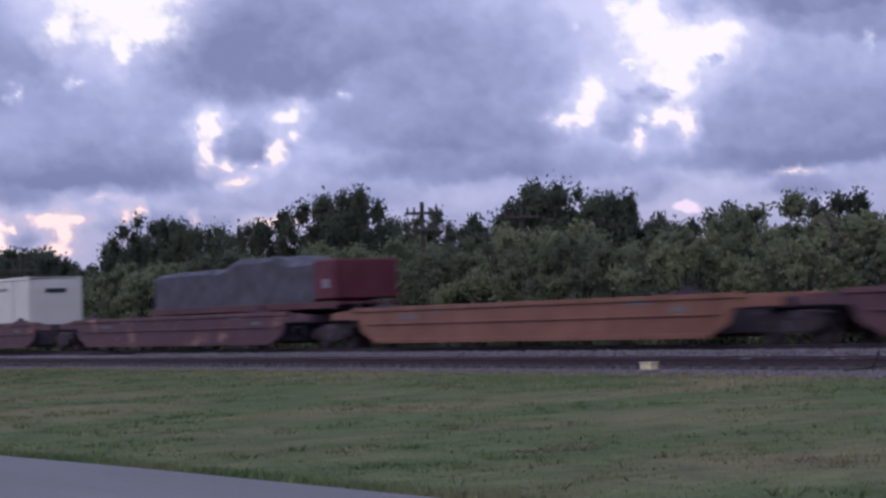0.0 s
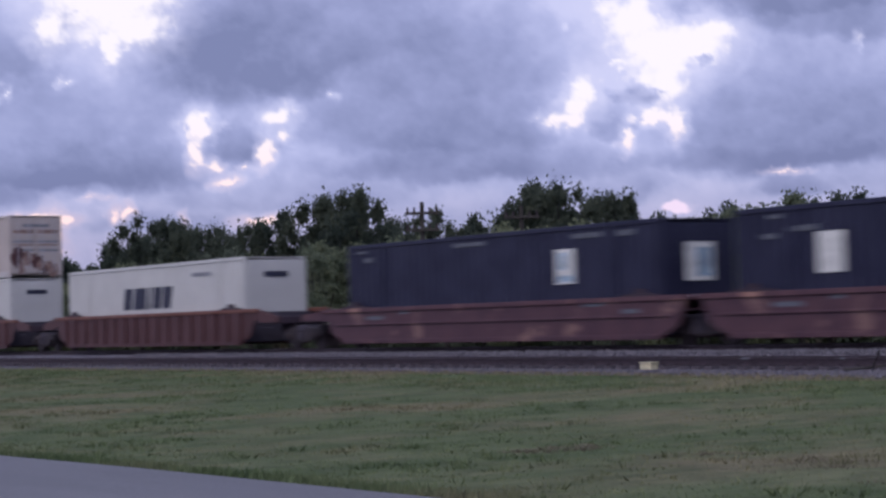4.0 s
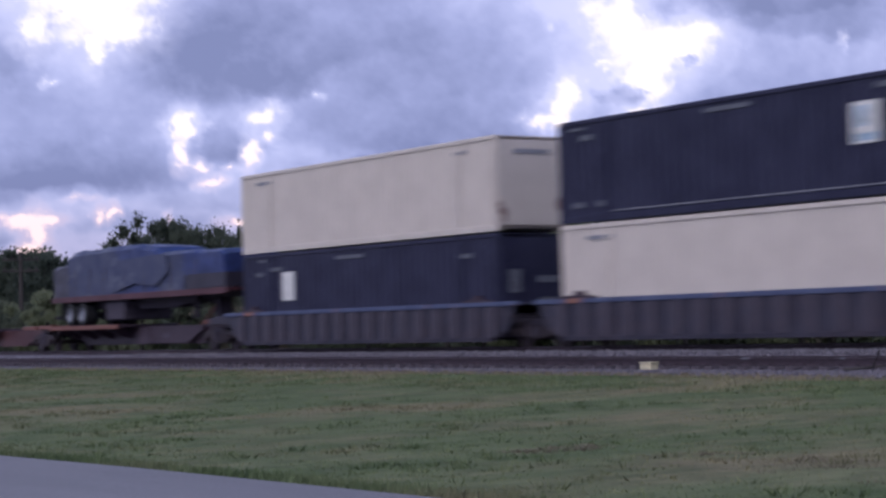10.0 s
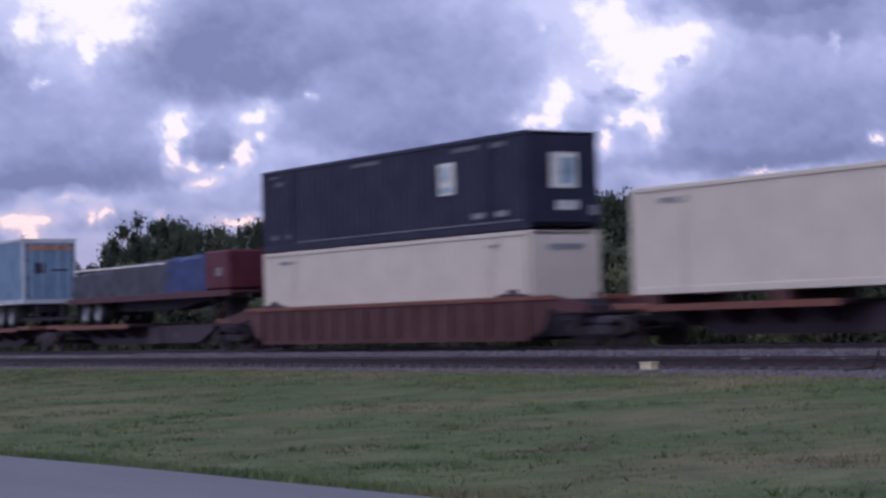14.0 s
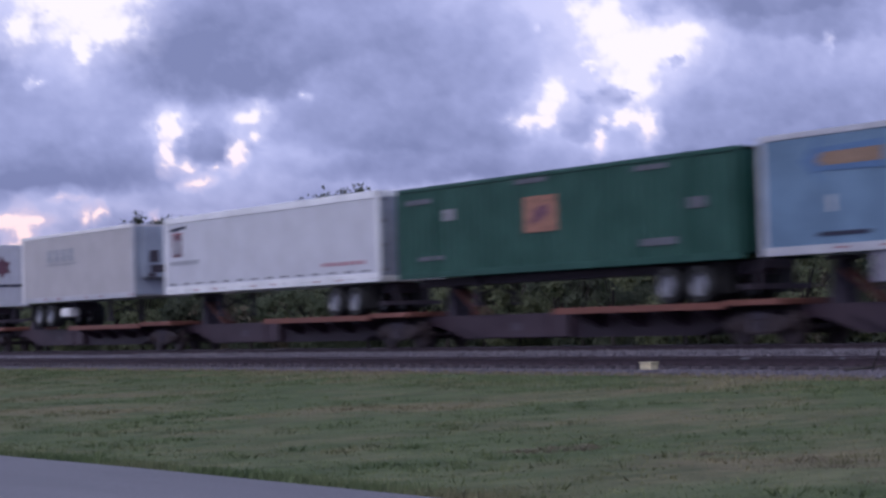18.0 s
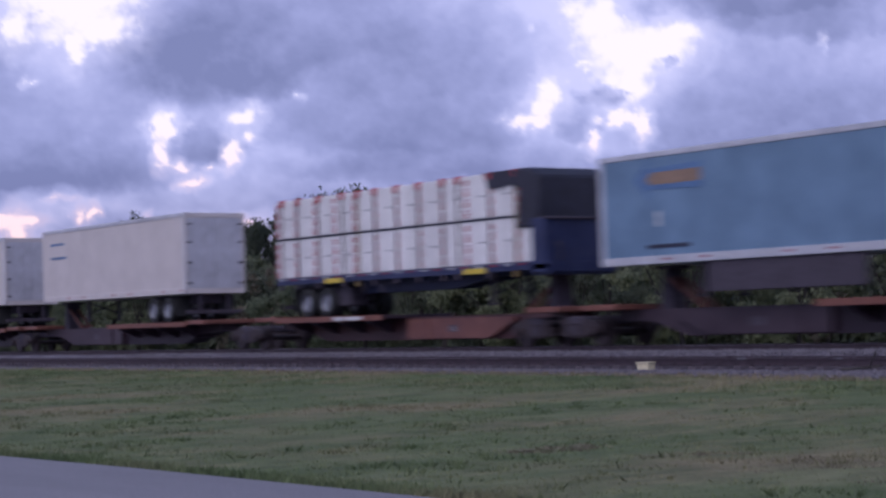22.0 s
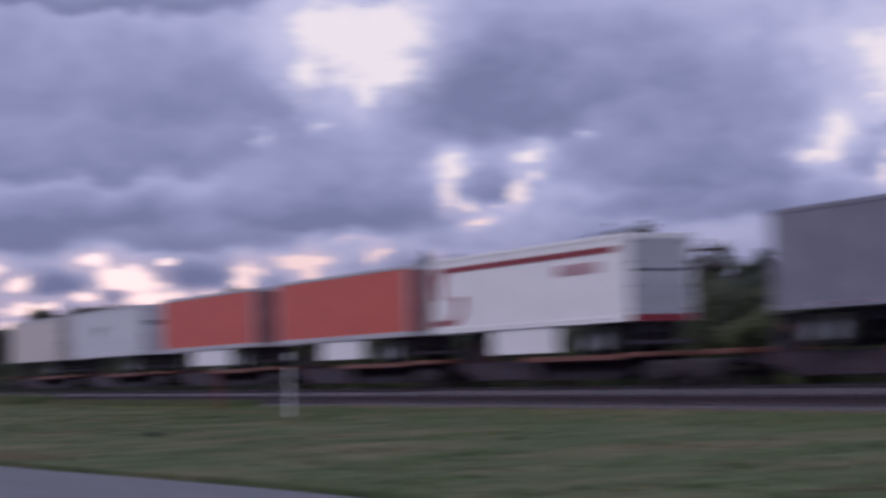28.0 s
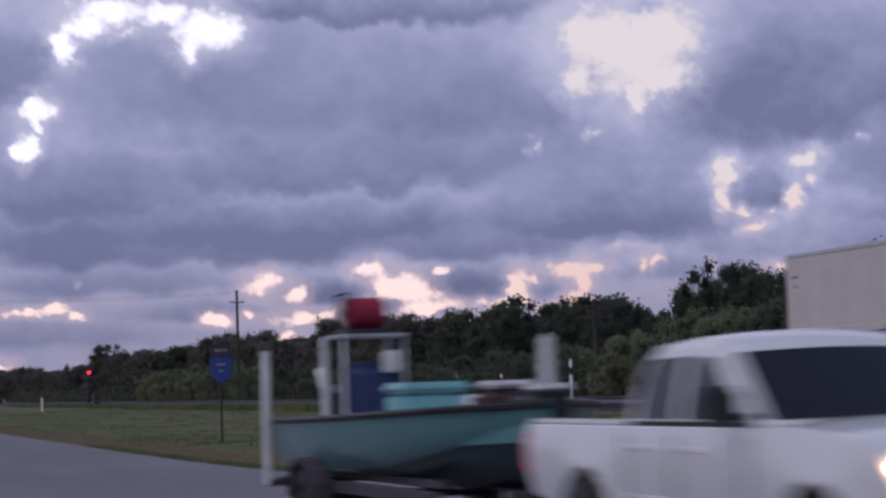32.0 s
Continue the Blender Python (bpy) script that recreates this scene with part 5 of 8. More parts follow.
def well_car(x, mat, top_mat, label, top=1.42, ribs=True, bogie_at=-10.7, half=9.25, panel=None, last_bogie=None):
    t = on_train("well_car", label, "well car", x, "freight cars of the train")
    lo = 0.22
    side = [(-half + 0.15, top), (-half + 0.55, 0.55), (-half + 1.35, lo), (half - 1.35, lo), (half - 0.55, 0.55), (half - 0.15, top)]
    for s in (-1, 1):
        w = part("well_side", lambda: Geo().prism(side, -0.02, 0.02, "y"), mat, t, at=(0, s * 1.44, 0), key=("well_side", mat, half, top))
        part("top_chord", lambda: block(-half, half, -0.07, 0.07, top - 0.09, top + 0.05, 0.015), top_mat, w, "worn top chord", key=("chord", top_mat, half, top))
        part("bottom_chord", lambda: block(-half + 1.3, half - 1.3, -0.06, 0.06, lo - 0.04, lo + 0.1, 0.012), mat, w, key=("lower_chord", mat, half))
        if s < 0:
            if ribs:
                n = 17
                for i in range(n):
                    xr = -half + 1.3 + (2 * half - 2.6) * i / (n - 1)
                    part("side_post", lambda: block(-0.055 if panel is None else -0.15, 0.055 if panel is None else 0.15, -0.075, 0.0, lo + 0.08, top - 0.09, 0.012), panel or mat, w, at=(xr, -0.02, 0), key=("side_post", panel or mat, top))
            else:
                part("side_step", lambda: block(-half + 0.9, half - 0.9, -0.05, 0.0, 0.78, 0.84, 0.01), mat, w, at=(0, -0.02, 0), key=("side_step", mat, half))
                for k, (a, b, z) in enumerate(((-6.6, 1.0, 0.95), (-4.6, 0.4, 1.1), (4.9, 0.9, 1.12), (6.6, 0.7, 0.9))):
                    part("stencil_bar", lambda: block(0, b, -0.026, -0.02, z, z + 0.12), "mark_faint", w, "faded stencilled marking bar", at=(a, 0, 0), key=("stencil", k))
    part("well_floor", lambda: block(-half + 1.2, half - 1.2, -1.4, 1.4, 0.40, 0.54, 0.02), "under", t, key=("well_floor", half))
    for s in (-1, 1):
        e = part("end_platform", lambda: block(-0.95, 0.95, -1.38, 1.38, 0.92, 1.2, 0.03), "spine_dark", t, at=(s * (half + 0.55), 0, 0), key="end_platform")
        part("end_sill", lambda: block(-0.8, 0.8, -0.35, 0.35, 0.62, 0.92, 0.02), "under", e, key="end_sill")
        ramp_pts = [(-0.7, top + 0.05), (0.25, top - 0.02), (1.45, 1.2), (1.45, 0.98), (0.35, 0.98), (-0.25, top - 0.35)]
        for q in (-1, 1):
            part("side_gusset", lambda: Geo().prism([(s * px, pz) for px, pz in ramp_pts], -0.03, 0.03, "y"), mat, t, "sloping end gusset", at=(s * half, q * 1.41, 0), key=("gusset", mat, top, s))
        part("guide_post", lambda: Geo().prism([(-0.75, 0), (-0.7, 0.08), (-0.2, 0.10), (-0.12, 0.22), (0.14, 0.22), (0.22, 0.09), (0.75, 0.07), (0.78, 0)], -0.06, 0.06, "y"), "spine_dark", t, "dark container guide", at=(s * (half - 2.1), -1.44, top + 0.04), key="guide")
        part("end_bulkhead", lambda: block(-0.03, 0.03, -1.41, 1.41, 0.3, top - 0.06, 0.01), "under", t, "dark end bulkhead", at=(s * (half - 1.1), 0, 0), key=("bulkhead", top))
        part("grab_iron", lambda: Geo().rod((-0.3, 0, 0), (-0.3, 0, 0.5), 0.015).rod((0.3, 0, 0), (0.3, 0, 0.5), 0.015).rod((-0.3, 0, 0.5), (0.3, 0, 0.5), 0.015), "under", e, at=(0, -1.36, 0.3), key="grab_iron")
    bogie(t, bogie_at)
    if last_bogie is not None:
        bogie(t, last_bogie)
    return t


def spine_car(x, label, half=8.6, hitch=1, bogie_at=-9.0, stencil=False, last=None, stand=2.0, bright=False, plat=None):
    """A skeleton car: a deep centre sill, wheel platforms with an orange lip and a hitch stand. hitch: the end that carries the stand."""
    t = on_train("spine_car", label, "spine car", x, "freight cars of the train")
    sill = [(-half, 1.0), (-half, 0.72), (-half + 1.6, 0.66), (-half + 3.0, 0.26), (half - 3.0, 0.26), (half - 1.6, 0.66), (half, 0.72), (half, 1.0)]
    part("centre_sill", lambda: Geo().prism(sill, -0.42, 0.42, "y"), "spine" if bright else "spine_dark", t, "rust-red deep centre sill" if bright else "grimy dark centre sill", key=("sill", half, bright))
    h = hitch
    pf = part("wheel_platform", lambda: block(-3.6, 3.6, -1.38, 1.38, 0.98, 1.10, 0.02), "spine_dark", t, at=(-h * (half - 4.6) if plat is None else plat, 0, 0), key="platform")
    part("platform_lip", lambda: block(-3.6, 3.6, -0.03, 0.03, 0.93, 1.11, 0.008), "chord", pf, "orange platform edge", at=(0, -1.41, 0), key="lip")
    part("platform_lip", lambda: block(-3.6, 3.6, -0.03, 0.03, 0.93, 1.11, 0.008), "chord", pf, "orange platform edge", at=(0, 1.41, 0), key="lip")
    for k in (-2.6, -0.9, 0.9, 2.6):
        part("outrigger", lambda: Geo().prism([(-1.36, 0.98), (-1.36, 0.86), (-0.42, 0.5), (0.42, 0.5), (1.36, 0.86), (1.36, 0.98)], -0.06, 0.06, "x"), "spine_dark", pf, at=(k, 0, 0), key="outrigger")
    if stencil:
        for a, b in ((0.55, 1.2), (1.35, 2.35)):
            part("stencil_bar", block(a, b, -1.448, -1.44, 0.96, 1.08), "mark", pf, "white reporting mark bar")
    part("side_panel", lambda: Geo().prism([(-2.9, 0.93), (-2.9, 0.3), (1.6, 0.3), (2.9, 0.8), (2.9, 0.93)] if h > 0 else [(2.9, 0.93), (2.9, 0.3), (-1.6, 0.3), (-2.9, 0.8), (-2.9, 0.93)], -0.62, 0.62, "y"),
         "rust_panel" if bright else "spine_dark", t, "rust-red side panel" if bright else "grimy dark side panel", at=(h * (half - 5.6), 0, 0), key=("panel", h, bright))
    pl = part("data_plate", lambda: block(-0.24, 0.24, -0.632, -0.62, 0.5, 0.72), "pale_panel", t, "dark data panel", at=(h * (half - 5.9), 0, 0), key="data_plate")
    for zz in (0.55, 0.62) if bright else ():
        part("data_bar", lambda: block(-0.17, 0.17, -0.637, -0.632, 0, 0.025), "mark_grey", pl, "pale stencil line", at=(0, 0, zz), key="data_bar")
    part("stiffener", lambda: Geo().prism([(0, 0.93), (0, 0.3), (0.12, 0.3), (0.12, 0.93)], -0.66, -0.62, "y"), "rust_panel" if bright else "spine_dark", t, "welded stiffener", at=(h * (half - 7.4), 0, 0), key=("stiffener", bright))
    st = part("hitch_stand", lambda: Geo().prism([(-0.26, 1.0), (-0.12, 2.08), (0.12, 2.08), (0.22, 1.0)], -0.3, 0.3, "y"), "under", t, "black trailer hitch stand", at=(h * (half - stand), 0, 0), key="stand")
    part("hitch_plate", lambda: block(-0.34, 0.34, -0.42, 0.42, 2.08, 2.18, 0.03), "under", st, key="hitch_plate")
    part("brace", lambda: Geo().rod((0, -0.2, 1.9), (-h * 1.5, -0.2, 1.0), 0.07).rod((0, 0.2, 1.9), (-h * 1.5, 0.2, 1.0), 0.07), "chord", st, key=("brace", h))
    if stand < 0:
        part("end_sill", block(-0.2, -stand + 0.7, -0.42, 0.42, 0.72, 1.0, 0.02) if h > 0 else block(stand - 0.7, 0.2, -0.42, 0.42, 0.72, 1.0, 0.02), "spine", t, "rust-red end sill under the hitch", at=(h * half, 0, 0))
    for e in (-1, 1):
        part("end_step", lambda: block(-0.75, 0.75, -1.36, 1.36, 1.0, 1.16, 0.02), "chord", t, "orange end step", at=(e * (half - 0.3), 0, 0), key="end_step")
    bogie(t, bogie_at)
    if last is not None:
        bogie(t, last)
    return t


def logo_blocks(parent, x, z, w, h, mat, n=5, slant=0.25, y=-HALF - 0.012, label="dark block lettering drawn as plain shapes"):
    """A brand name as plain slanted blocks."""
    widths = (0.17, 0.25, 0.07, 0.15, 0.17)[:n]
    xx = x
    for k in widths:
        a = w * k
        pts = [(0, 0), (a, 0), (a + slant * h, h), (slant * h, h)]
        part("logo_block", lambda: Geo().prism(pts, -0.004, 0.004, "y"), mat, parent, label, at=(xx, y, z), key=("logo", round(a, 3), h, mat))
        xx += a + 0.045 * w


def container(x, z, mat, label, kind="plain", length=16.15, rail_mat=None):
    """A 53 ft container: corrugated shell, corner posts, rails, castings, doors at the leading end."""
    t = on_train("container", label, "container", x, "containers on the train")
    t["lift"] = z
    L, H = length / 2, 2.896
    o = Vector((0, 0, z))
    n, edge = 44, []
    for i in range(n):
        x0 = -L + 0.12 + (length - 0.24) * i / n
        w = (length - 0.24) / n
        edge += [(x0, -HALF + 0.05), (x0 + 0.12 * w, -HALF + 0.02), (x0 + 0.5 * w, -HALF + 0.02), (x0 + 0.62 * w, -HALF + 0.05)]
    plan = edge + [(-px, -py) for px, py in edge]

    def shell():
        return Geo().prism(plan, 0.1, H - 0.04, "z")

    rm = rail_mat or ("off_white" if kind == "beige" else mat)
    part("shell", shell, mat, t, at=o, key=("shell", mat, length))
    for s in (-1, 1):
        part("top_rail", lambda: block(-L, L, -0.05, 0.05, H - 0.13, H, 0.015), mat, t, at=o + Vector((0, s * (HALF - 0.05), 0)), key=("top_rail", mat, length))
        part("bottom_rail", lambda: block(-L, L, -0.05, 0.05, 0, 0.30 if kind == "beige" else 0.20, 0.015), rm, t, at=o + Vector((0, s * (HALF - 0.05), 0)), key=("bottom_rail", rm, length))
        for e in (-1, 1):
            part("corner_post", lambda: block(-0.07, 0.07, -0.06, 0.06, 0.0, H, 0.015), mat, t, at=o + Vector((e * (L - 0.07), s * (HALF - 0.058), 0)), key=("post", mat))
            if length > 13:
                part("lifting_post", lambda: block(-0.09, 0.09, -0.02, 0.02, 0.15, H - 0.1, 0.01), mat, t, at=o + Vector((e * 6.0, s * (HALF - 0.02), 0)), key=("lift_post", mat))
                part("corner_casting", lambda: block(-0.11, 0.11, -0.09, 0.09, H - 0.11, H + 0.012, 0.02), "under" if kind == "beige" else mat, t, at=o + Vector((e * 6.0, s * (HALF - 0.085), 0)), key=("casting", "under" if kind == "beige" else mat))
    part("roof", lambda: block(-L + 0.05, L - 0.05, -HALF + 0.1, HALF - 0.1, H - 0.04, H - 0.01), mat, t, at=o, key=("roof", mat, length))
    front = o + Vector((L - 0.05, 0, 0))
    if kind in ("beige", "doors"):
        for s in (-1, 1):
            d = part("door", lambda: block(-0.02, 0.045, -0.58, 0.58, 0.18, H - 0.14, 0.012), mat, t, at=front + Vector((0, s * 0.6, 0)), key=("door", mat))
            for k in (-0.28, 0.28):
                part("lock_rod", lambda: Geo().rod((0.065, 0, 0.2), (0.065, 0, H - 0.2), 0.02, n=6), "silver", d, at=(0, k, 0), key="lock_rod")
            for zz in (0.5, 1.45, 2.4):
                part("hinge", lambda: block(0.04, 0.07, -0.07, 0.07, -0.05, 0.05), mat, d, at=(0, s * 0.5, zz), key=("hinge", mat))
    else:
        part("end_panel", lambda: block(-0.02, 0.045, -1.16, 1.16, 0.18, H - 0.14, 0.012), mat, t, at=front, key=("end_panel", mat))
        for k in range(7):
            part("end_rib", lambda: block(0.045, 0.07, -0.05, 0.05, 0.3, H - 0.25, 0.006), mat, t, at=front + Vector((0, -0.96 + 0.32 * k, 0)), key=("end_rib", mat))

    def flat(name, xx, zz, w, h, m, lab):
        part(name, lambda: block(0, w, -0.006, 0, 0, h), m, t, lab, at=o + Vector((xx, -HALF + 0.012, zz)), key=(name, w, h, m))

    def end_flat(name, yy, zz, w, h, m, lab):
        part(name, lambda: block(0, 0.006, -w / 2, w / 2, 0, h), m, t, lab, at=front + Vector((0.075, yy, zz)), key=("e" + name, w, h, m))

    if kind == "navy_back":
        flat("sticker", -L + 2.9, 1.2, 0.86, 1.0, "sticker", "white and blue sticker")
        for xx, zz, w, h in ((-L + 1.9, 2.25, 1.0, 0.14), (-L + 1.0, 2.1, 0.5, 0.14), (-L + 6.6, 2.5, 1.8, 0.12), (-L + 1.2, 2.6, 0.5, 0.1), (L - 2.2, 2.2, 0.8, 0.14)):
            flat("marking_bar", xx, zz, w, h, "mark_faint", "faded marking bar")
        for yy, zz, w, h in ((-0.75, 1.1, 0.45, 0.7), (0.5, 1.4, 0.8, 0.2), (0.5, 0.8, 0.7, 0.15)):
            end_flat("end_marking_bar", yy, zz, w, h, "mark_faint", "faded marking bar")
    elif kind == "navy":
        s = part("sticker", lambda: block(0, 0.86, -0.006, 0, 0, 1.0), "sticker", t, "white and blue sticker", at=o + Vector((L - 4.7, -HALF + 0.012, 1.25)), key="sticker")
        part("sticker_picture", lambda: block(0.10, 0.76, -0.01, -0.006, 0.06, 0.24).box(0.16, 0.5, -0.01, -0.006, 0.4, 0.9), "picture", s, key="sticker_pic")
        for xx, zz, w, h in ((L - 3.9, 2.52, 1.35, 0.14), (L - 1.9, 2.5, 0.75, 0.16), (L - 9.9, 2.55, 1.7, 0.12), (-L + 1.0, 2.3, 0.55, 0.16), (-L + 0.5, 2.6, 0.7, 0.08),
                             (L - 2.9, 0.42, 0.6, 0.18), (L - 1.7, 0.42, 0.6, 0.18), (-L + 0.6, 0.42, 0.5, 0.16), (-L + 1.7, 0.42, 0.4, 0.16)):
            flat("marking_bar", xx, zz, w, h, "mark_grey" if zz < 0.5 and xx > 0 else "mark_faint", "faded marking bar")
        part("reflector_line", lambda: block(-L + 2.4, L - 0.4, -0.004, 0, 0.25, 0.28), "mark_grey", t, "thin grey line", at=o + Vector((0, -HALF + 0.0, 0)), key="refl_line")
        e = part("end_sticker", lambda: block(0, 0.006, -0.5, 0.5, 0, 1.05), "sticker", t, "white and blue sticker", at=front + Vector((0.075, 0.0, 1.2)), key="end_sticker")
        part("end_sticker_picture", lambda: block(0.006, 0.01, -0.12, 0.42, 0.12, 0.9), "picture", e, key="end_sticker_pic")
        end_flat("end_marking_bar", 0.1, 0.55, 0.8, 0.28, "mark", "white marking bar")
        end_flat("end_marking_bar", 1.1, 0.4, 0.3, 0.3, "mark_grey", "grey marking bar")
    elif kind == "lettered":
        logo_blocks(t, L - 10.6, z + 1.14, 4.4, 0.86, "mark_dark", y=-HALF + 0.012)
        end_flat("end_marking_bar", 0.0, 2.15, 1.0, 0.2, "mark_dark", "dark lettering bar")
        flat("marking_bar", L - 4.3, 2.3, 1.6, 0.14, "mark_grey", "faded marking bar")
    elif kind in ("plain", "beige", "doors"):
        flat("marking_bar", -L + 1.2, 2.45, 1.1, 0.12, "mark_grey", "faded marking bar")
        flat("marking_bar", L - 2.3, 2.45, 0.7, 0.1, "mark_grey", "faded marking bar")
        end_flat("end_marking_bar", 0.0, 2.35, 1.3, 0.14, "mark_grey", "faded marking bar")
        if kind == "beige":
            for zz, h, m in ((2.05, 0.16, "stain"), (1.62, 0.10, "mark_grey"), (1.48, 0.07, "stain"), (1.2, 0.12, "mark_grey")):
                for yy in (-0.6, 0.6):
                    part("door_band", lambda: block(0, 0.006, -0.5, 0.5, 0, h), m, t, "grimy pressed door band", at=front + Vector((0.047, yy, zz)), key=("band", h, m))
            rg = random.Random(12)
            for q in range(16):
                yy, zz, k = rg.uniform(-1.05, 1.05), 0.22 + 0.75 * rg.random() ** 1.5, rg.uniform(0.35, 0.8)
                rag = [(k * (0.34 + 0.16 * noise.noise(Vector((a_, yy, 1)))) * math.cos(a_), k * (0.45 + 0.3 * noise.noise(Vector((a_, yy, 4)))) * math.sin(a_)) for a_ in [0.45 * c for c in range(14)]]
                part("rust_stain", Geo().prism(rag, 0, 0.004 + 0.0006 * q, "x"), "stain" if q % 3 else "rust", t, "rust-red scraped patch", at=front + Vector((0.05, yy, zz + 0.12)))
        else:
            rg = random.Random(int(abs(x)))
            for q in range(5):
                yy, k = rg.choice((-1.1, 1.1)) + rg.uniform(-0.12, 0.12), rg.uniform(0.2, 0.45)
                rag = [(k * (0.3 + 0.16 * noise.noise(Vector((a_, yy, 1)))) * math.cos(a_), k * (0.6 + 0.3 * noise.noise(Vector((a_, yy, 4)))) * math.sin(a_)) for a_ in [0.45 * c for c in range(14)]]
                part("rust_stain", Geo().prism(rag, 0, 0.004 + 0.0006 * q, "x"), "stain", t, "brown rust streak", at=front + Vector((0.072, yy, rg.uniform(0.3, 1.0))))
    elif kind == "green":
        g = part("logo_panel", lambda: block(0, 1.6, -0.006, 0, 0, 1.05), "emblem_orange", t, "orange square emblem", at=o + Vector((-1.2, -HALF + 0.012, 1.15)), key="gold_panel")
        part("logo_figure", lambda: Geo().prism([(0.35, 0.22), (0.75, 0.3), (1.25, 0.55), (1.15, 0.8), (0.7, 0.72), (0.45, 0.6)], -0.01, -0.006, "y"), "mark_maroon", g, "purple-brown figure", key="gold_fig")
        for xx, zz, w, h in ((-L + 2.6, 1.75, 0.7, 0.35), (-L + 0.5, 2.35, 1.6, 0.16), (L - 4.2, 2.55, 1.4, 0.14), (L - 2.2, 1.4, 0.9, 0.3), (-1.6, 2.6, 1.5, 0.14), (-L + 1.2, 0.55, 1.4, 0.14), (L - 4, 0.5, 1.5, 0.2)):
            flat("marking_bar", xx, zz, w, h, "mark_grey" if w == 0.7 else "mark_faint", "pale worn marking bar")
    return t


def road_wheel(parent, x, y, z, r=0.5, w=0.26, out=-1, rim="rim"):
    """A tyre with its rim; out: the side that its face looks to."""
    ty = part("tyre", lambda: Geo().lathe((0, 0, 0), [(-w / 2, r * 0.62), (-w / 2, r * 0.93), (-w * 0.36, r), (w * 0.36, r), (w / 2, r * 0.93), (w / 2, r * 0.62)], 28, caps=False), "tyre", parent, at=(x, y, z), key=("tyre", r, w), smooth=True)
    ri = part("rim", lambda: Geo().lathe((0, 0, 0), [(-w * 0.30, r * 0.22), (-w * 0.30, r * 0.34), (-w * 0.18, r * 0.5), (-w * 0.46, r * 0.60), (-w * 0.46, r * 0.64), (w * 0.40, r * 0.64)], 24) if out < 0 else
              Geo().lathe((0, 0, 0), [(w * 0.30, r * 0.22), (w * 0.30, r * 0.34), (w * 0.18, r * 0.5), (w * 0.46, r * 0.60), (w * 0.46, r * 0.64), (-w * 0.40, r * 0.64)], 24), rim, ty, "painted wheel rim", key=("rim", r, w, out, rim), smooth=True)
    return ty


def trailer_gear(t, rear, L, skirt=None):
    """Tandem wheels, slider frame, landing legs. rear: +1 when the doors face the way the train runs."""
    for k in (1.75, 3.05):
        for s in (-1, 1):
            road_wheel(t, rear * (L - k), s * 1.1, 1.60, 0.5, 0.27, s)
            road_wheel(t, rear * (L - k), s * 0.78, 1.60, 0.5, 0.27, s)
        part("trailer_axle", lambda: Geo().rod((0, -1.0, 0), (0, 1.0, 0), 0.07, n=8), "under", t, at=(rear * (L - k), 0, 1.6), key="t_axle")
    part("slider_frame", lambda: block(-1.9, 1.9, -0.55, 0.55, 1.82, 2.18, 0.03), "under", t, at=(rear * (L - 2.4), 0, 0), key="slider")
    for s in (-1, 1):
        part("mudflap", lambda: block(-0.015, 0.015, -0.3, 0.3, 1.35, 2.15), "tyre", t, at=(rear * (L - 0.9), s * 0.95, 0), key="mudflap")
        lg = part("landing_leg", lambda: block(-0.07, 0.07, -0.07, 0.07, 1.32, 2.2, 0.01), "under", t, at=(-rear * (L - 3.6), s * 0.7, 0), key="leg")
        part("leg_shoe", lambda: block(-0.14, 0.14, -0.14, 0.14, 1.29, 1.34, 0.01), "under", lg, key="shoe")
    part("leg_brace", lambda: Geo().rod((0, -0.7, 1.6), (0, 0.7, 2.1), 0.03).rod((0, 0.7, 1.6), (0, -0.7, 2.1), 0.03), "under", t, at=(-rear * (L - 3.6), 0, 0), key="leg_brace")
    part("bumper_bar", lambda: block(-0.06, 0.06, -1.2, 1.2, 1.42, 1.56, 0.01), "under", t, at=(rear * (L - 0.12), 0, 0), key="underride")
    for s in (-1, 1):
        part("bumper_strut", lambda: block(-0.05, 0.05, -0.06, 0.06, 1.5, 2.2), "under", t, at=(rear * (L - 0.14), s * 0.6, 0), key="strut")
    if skirt:
        w, m, xs, hh = skirt
        part("side_skirt", block(-w / 2, w / 2, -0.03, 0.03, 2.2 - hh, 2.2, 0.02), m, t, "black side skirt panel" if m == "under" else "pale side skirt panel", at=(xs, -1.2, 0))


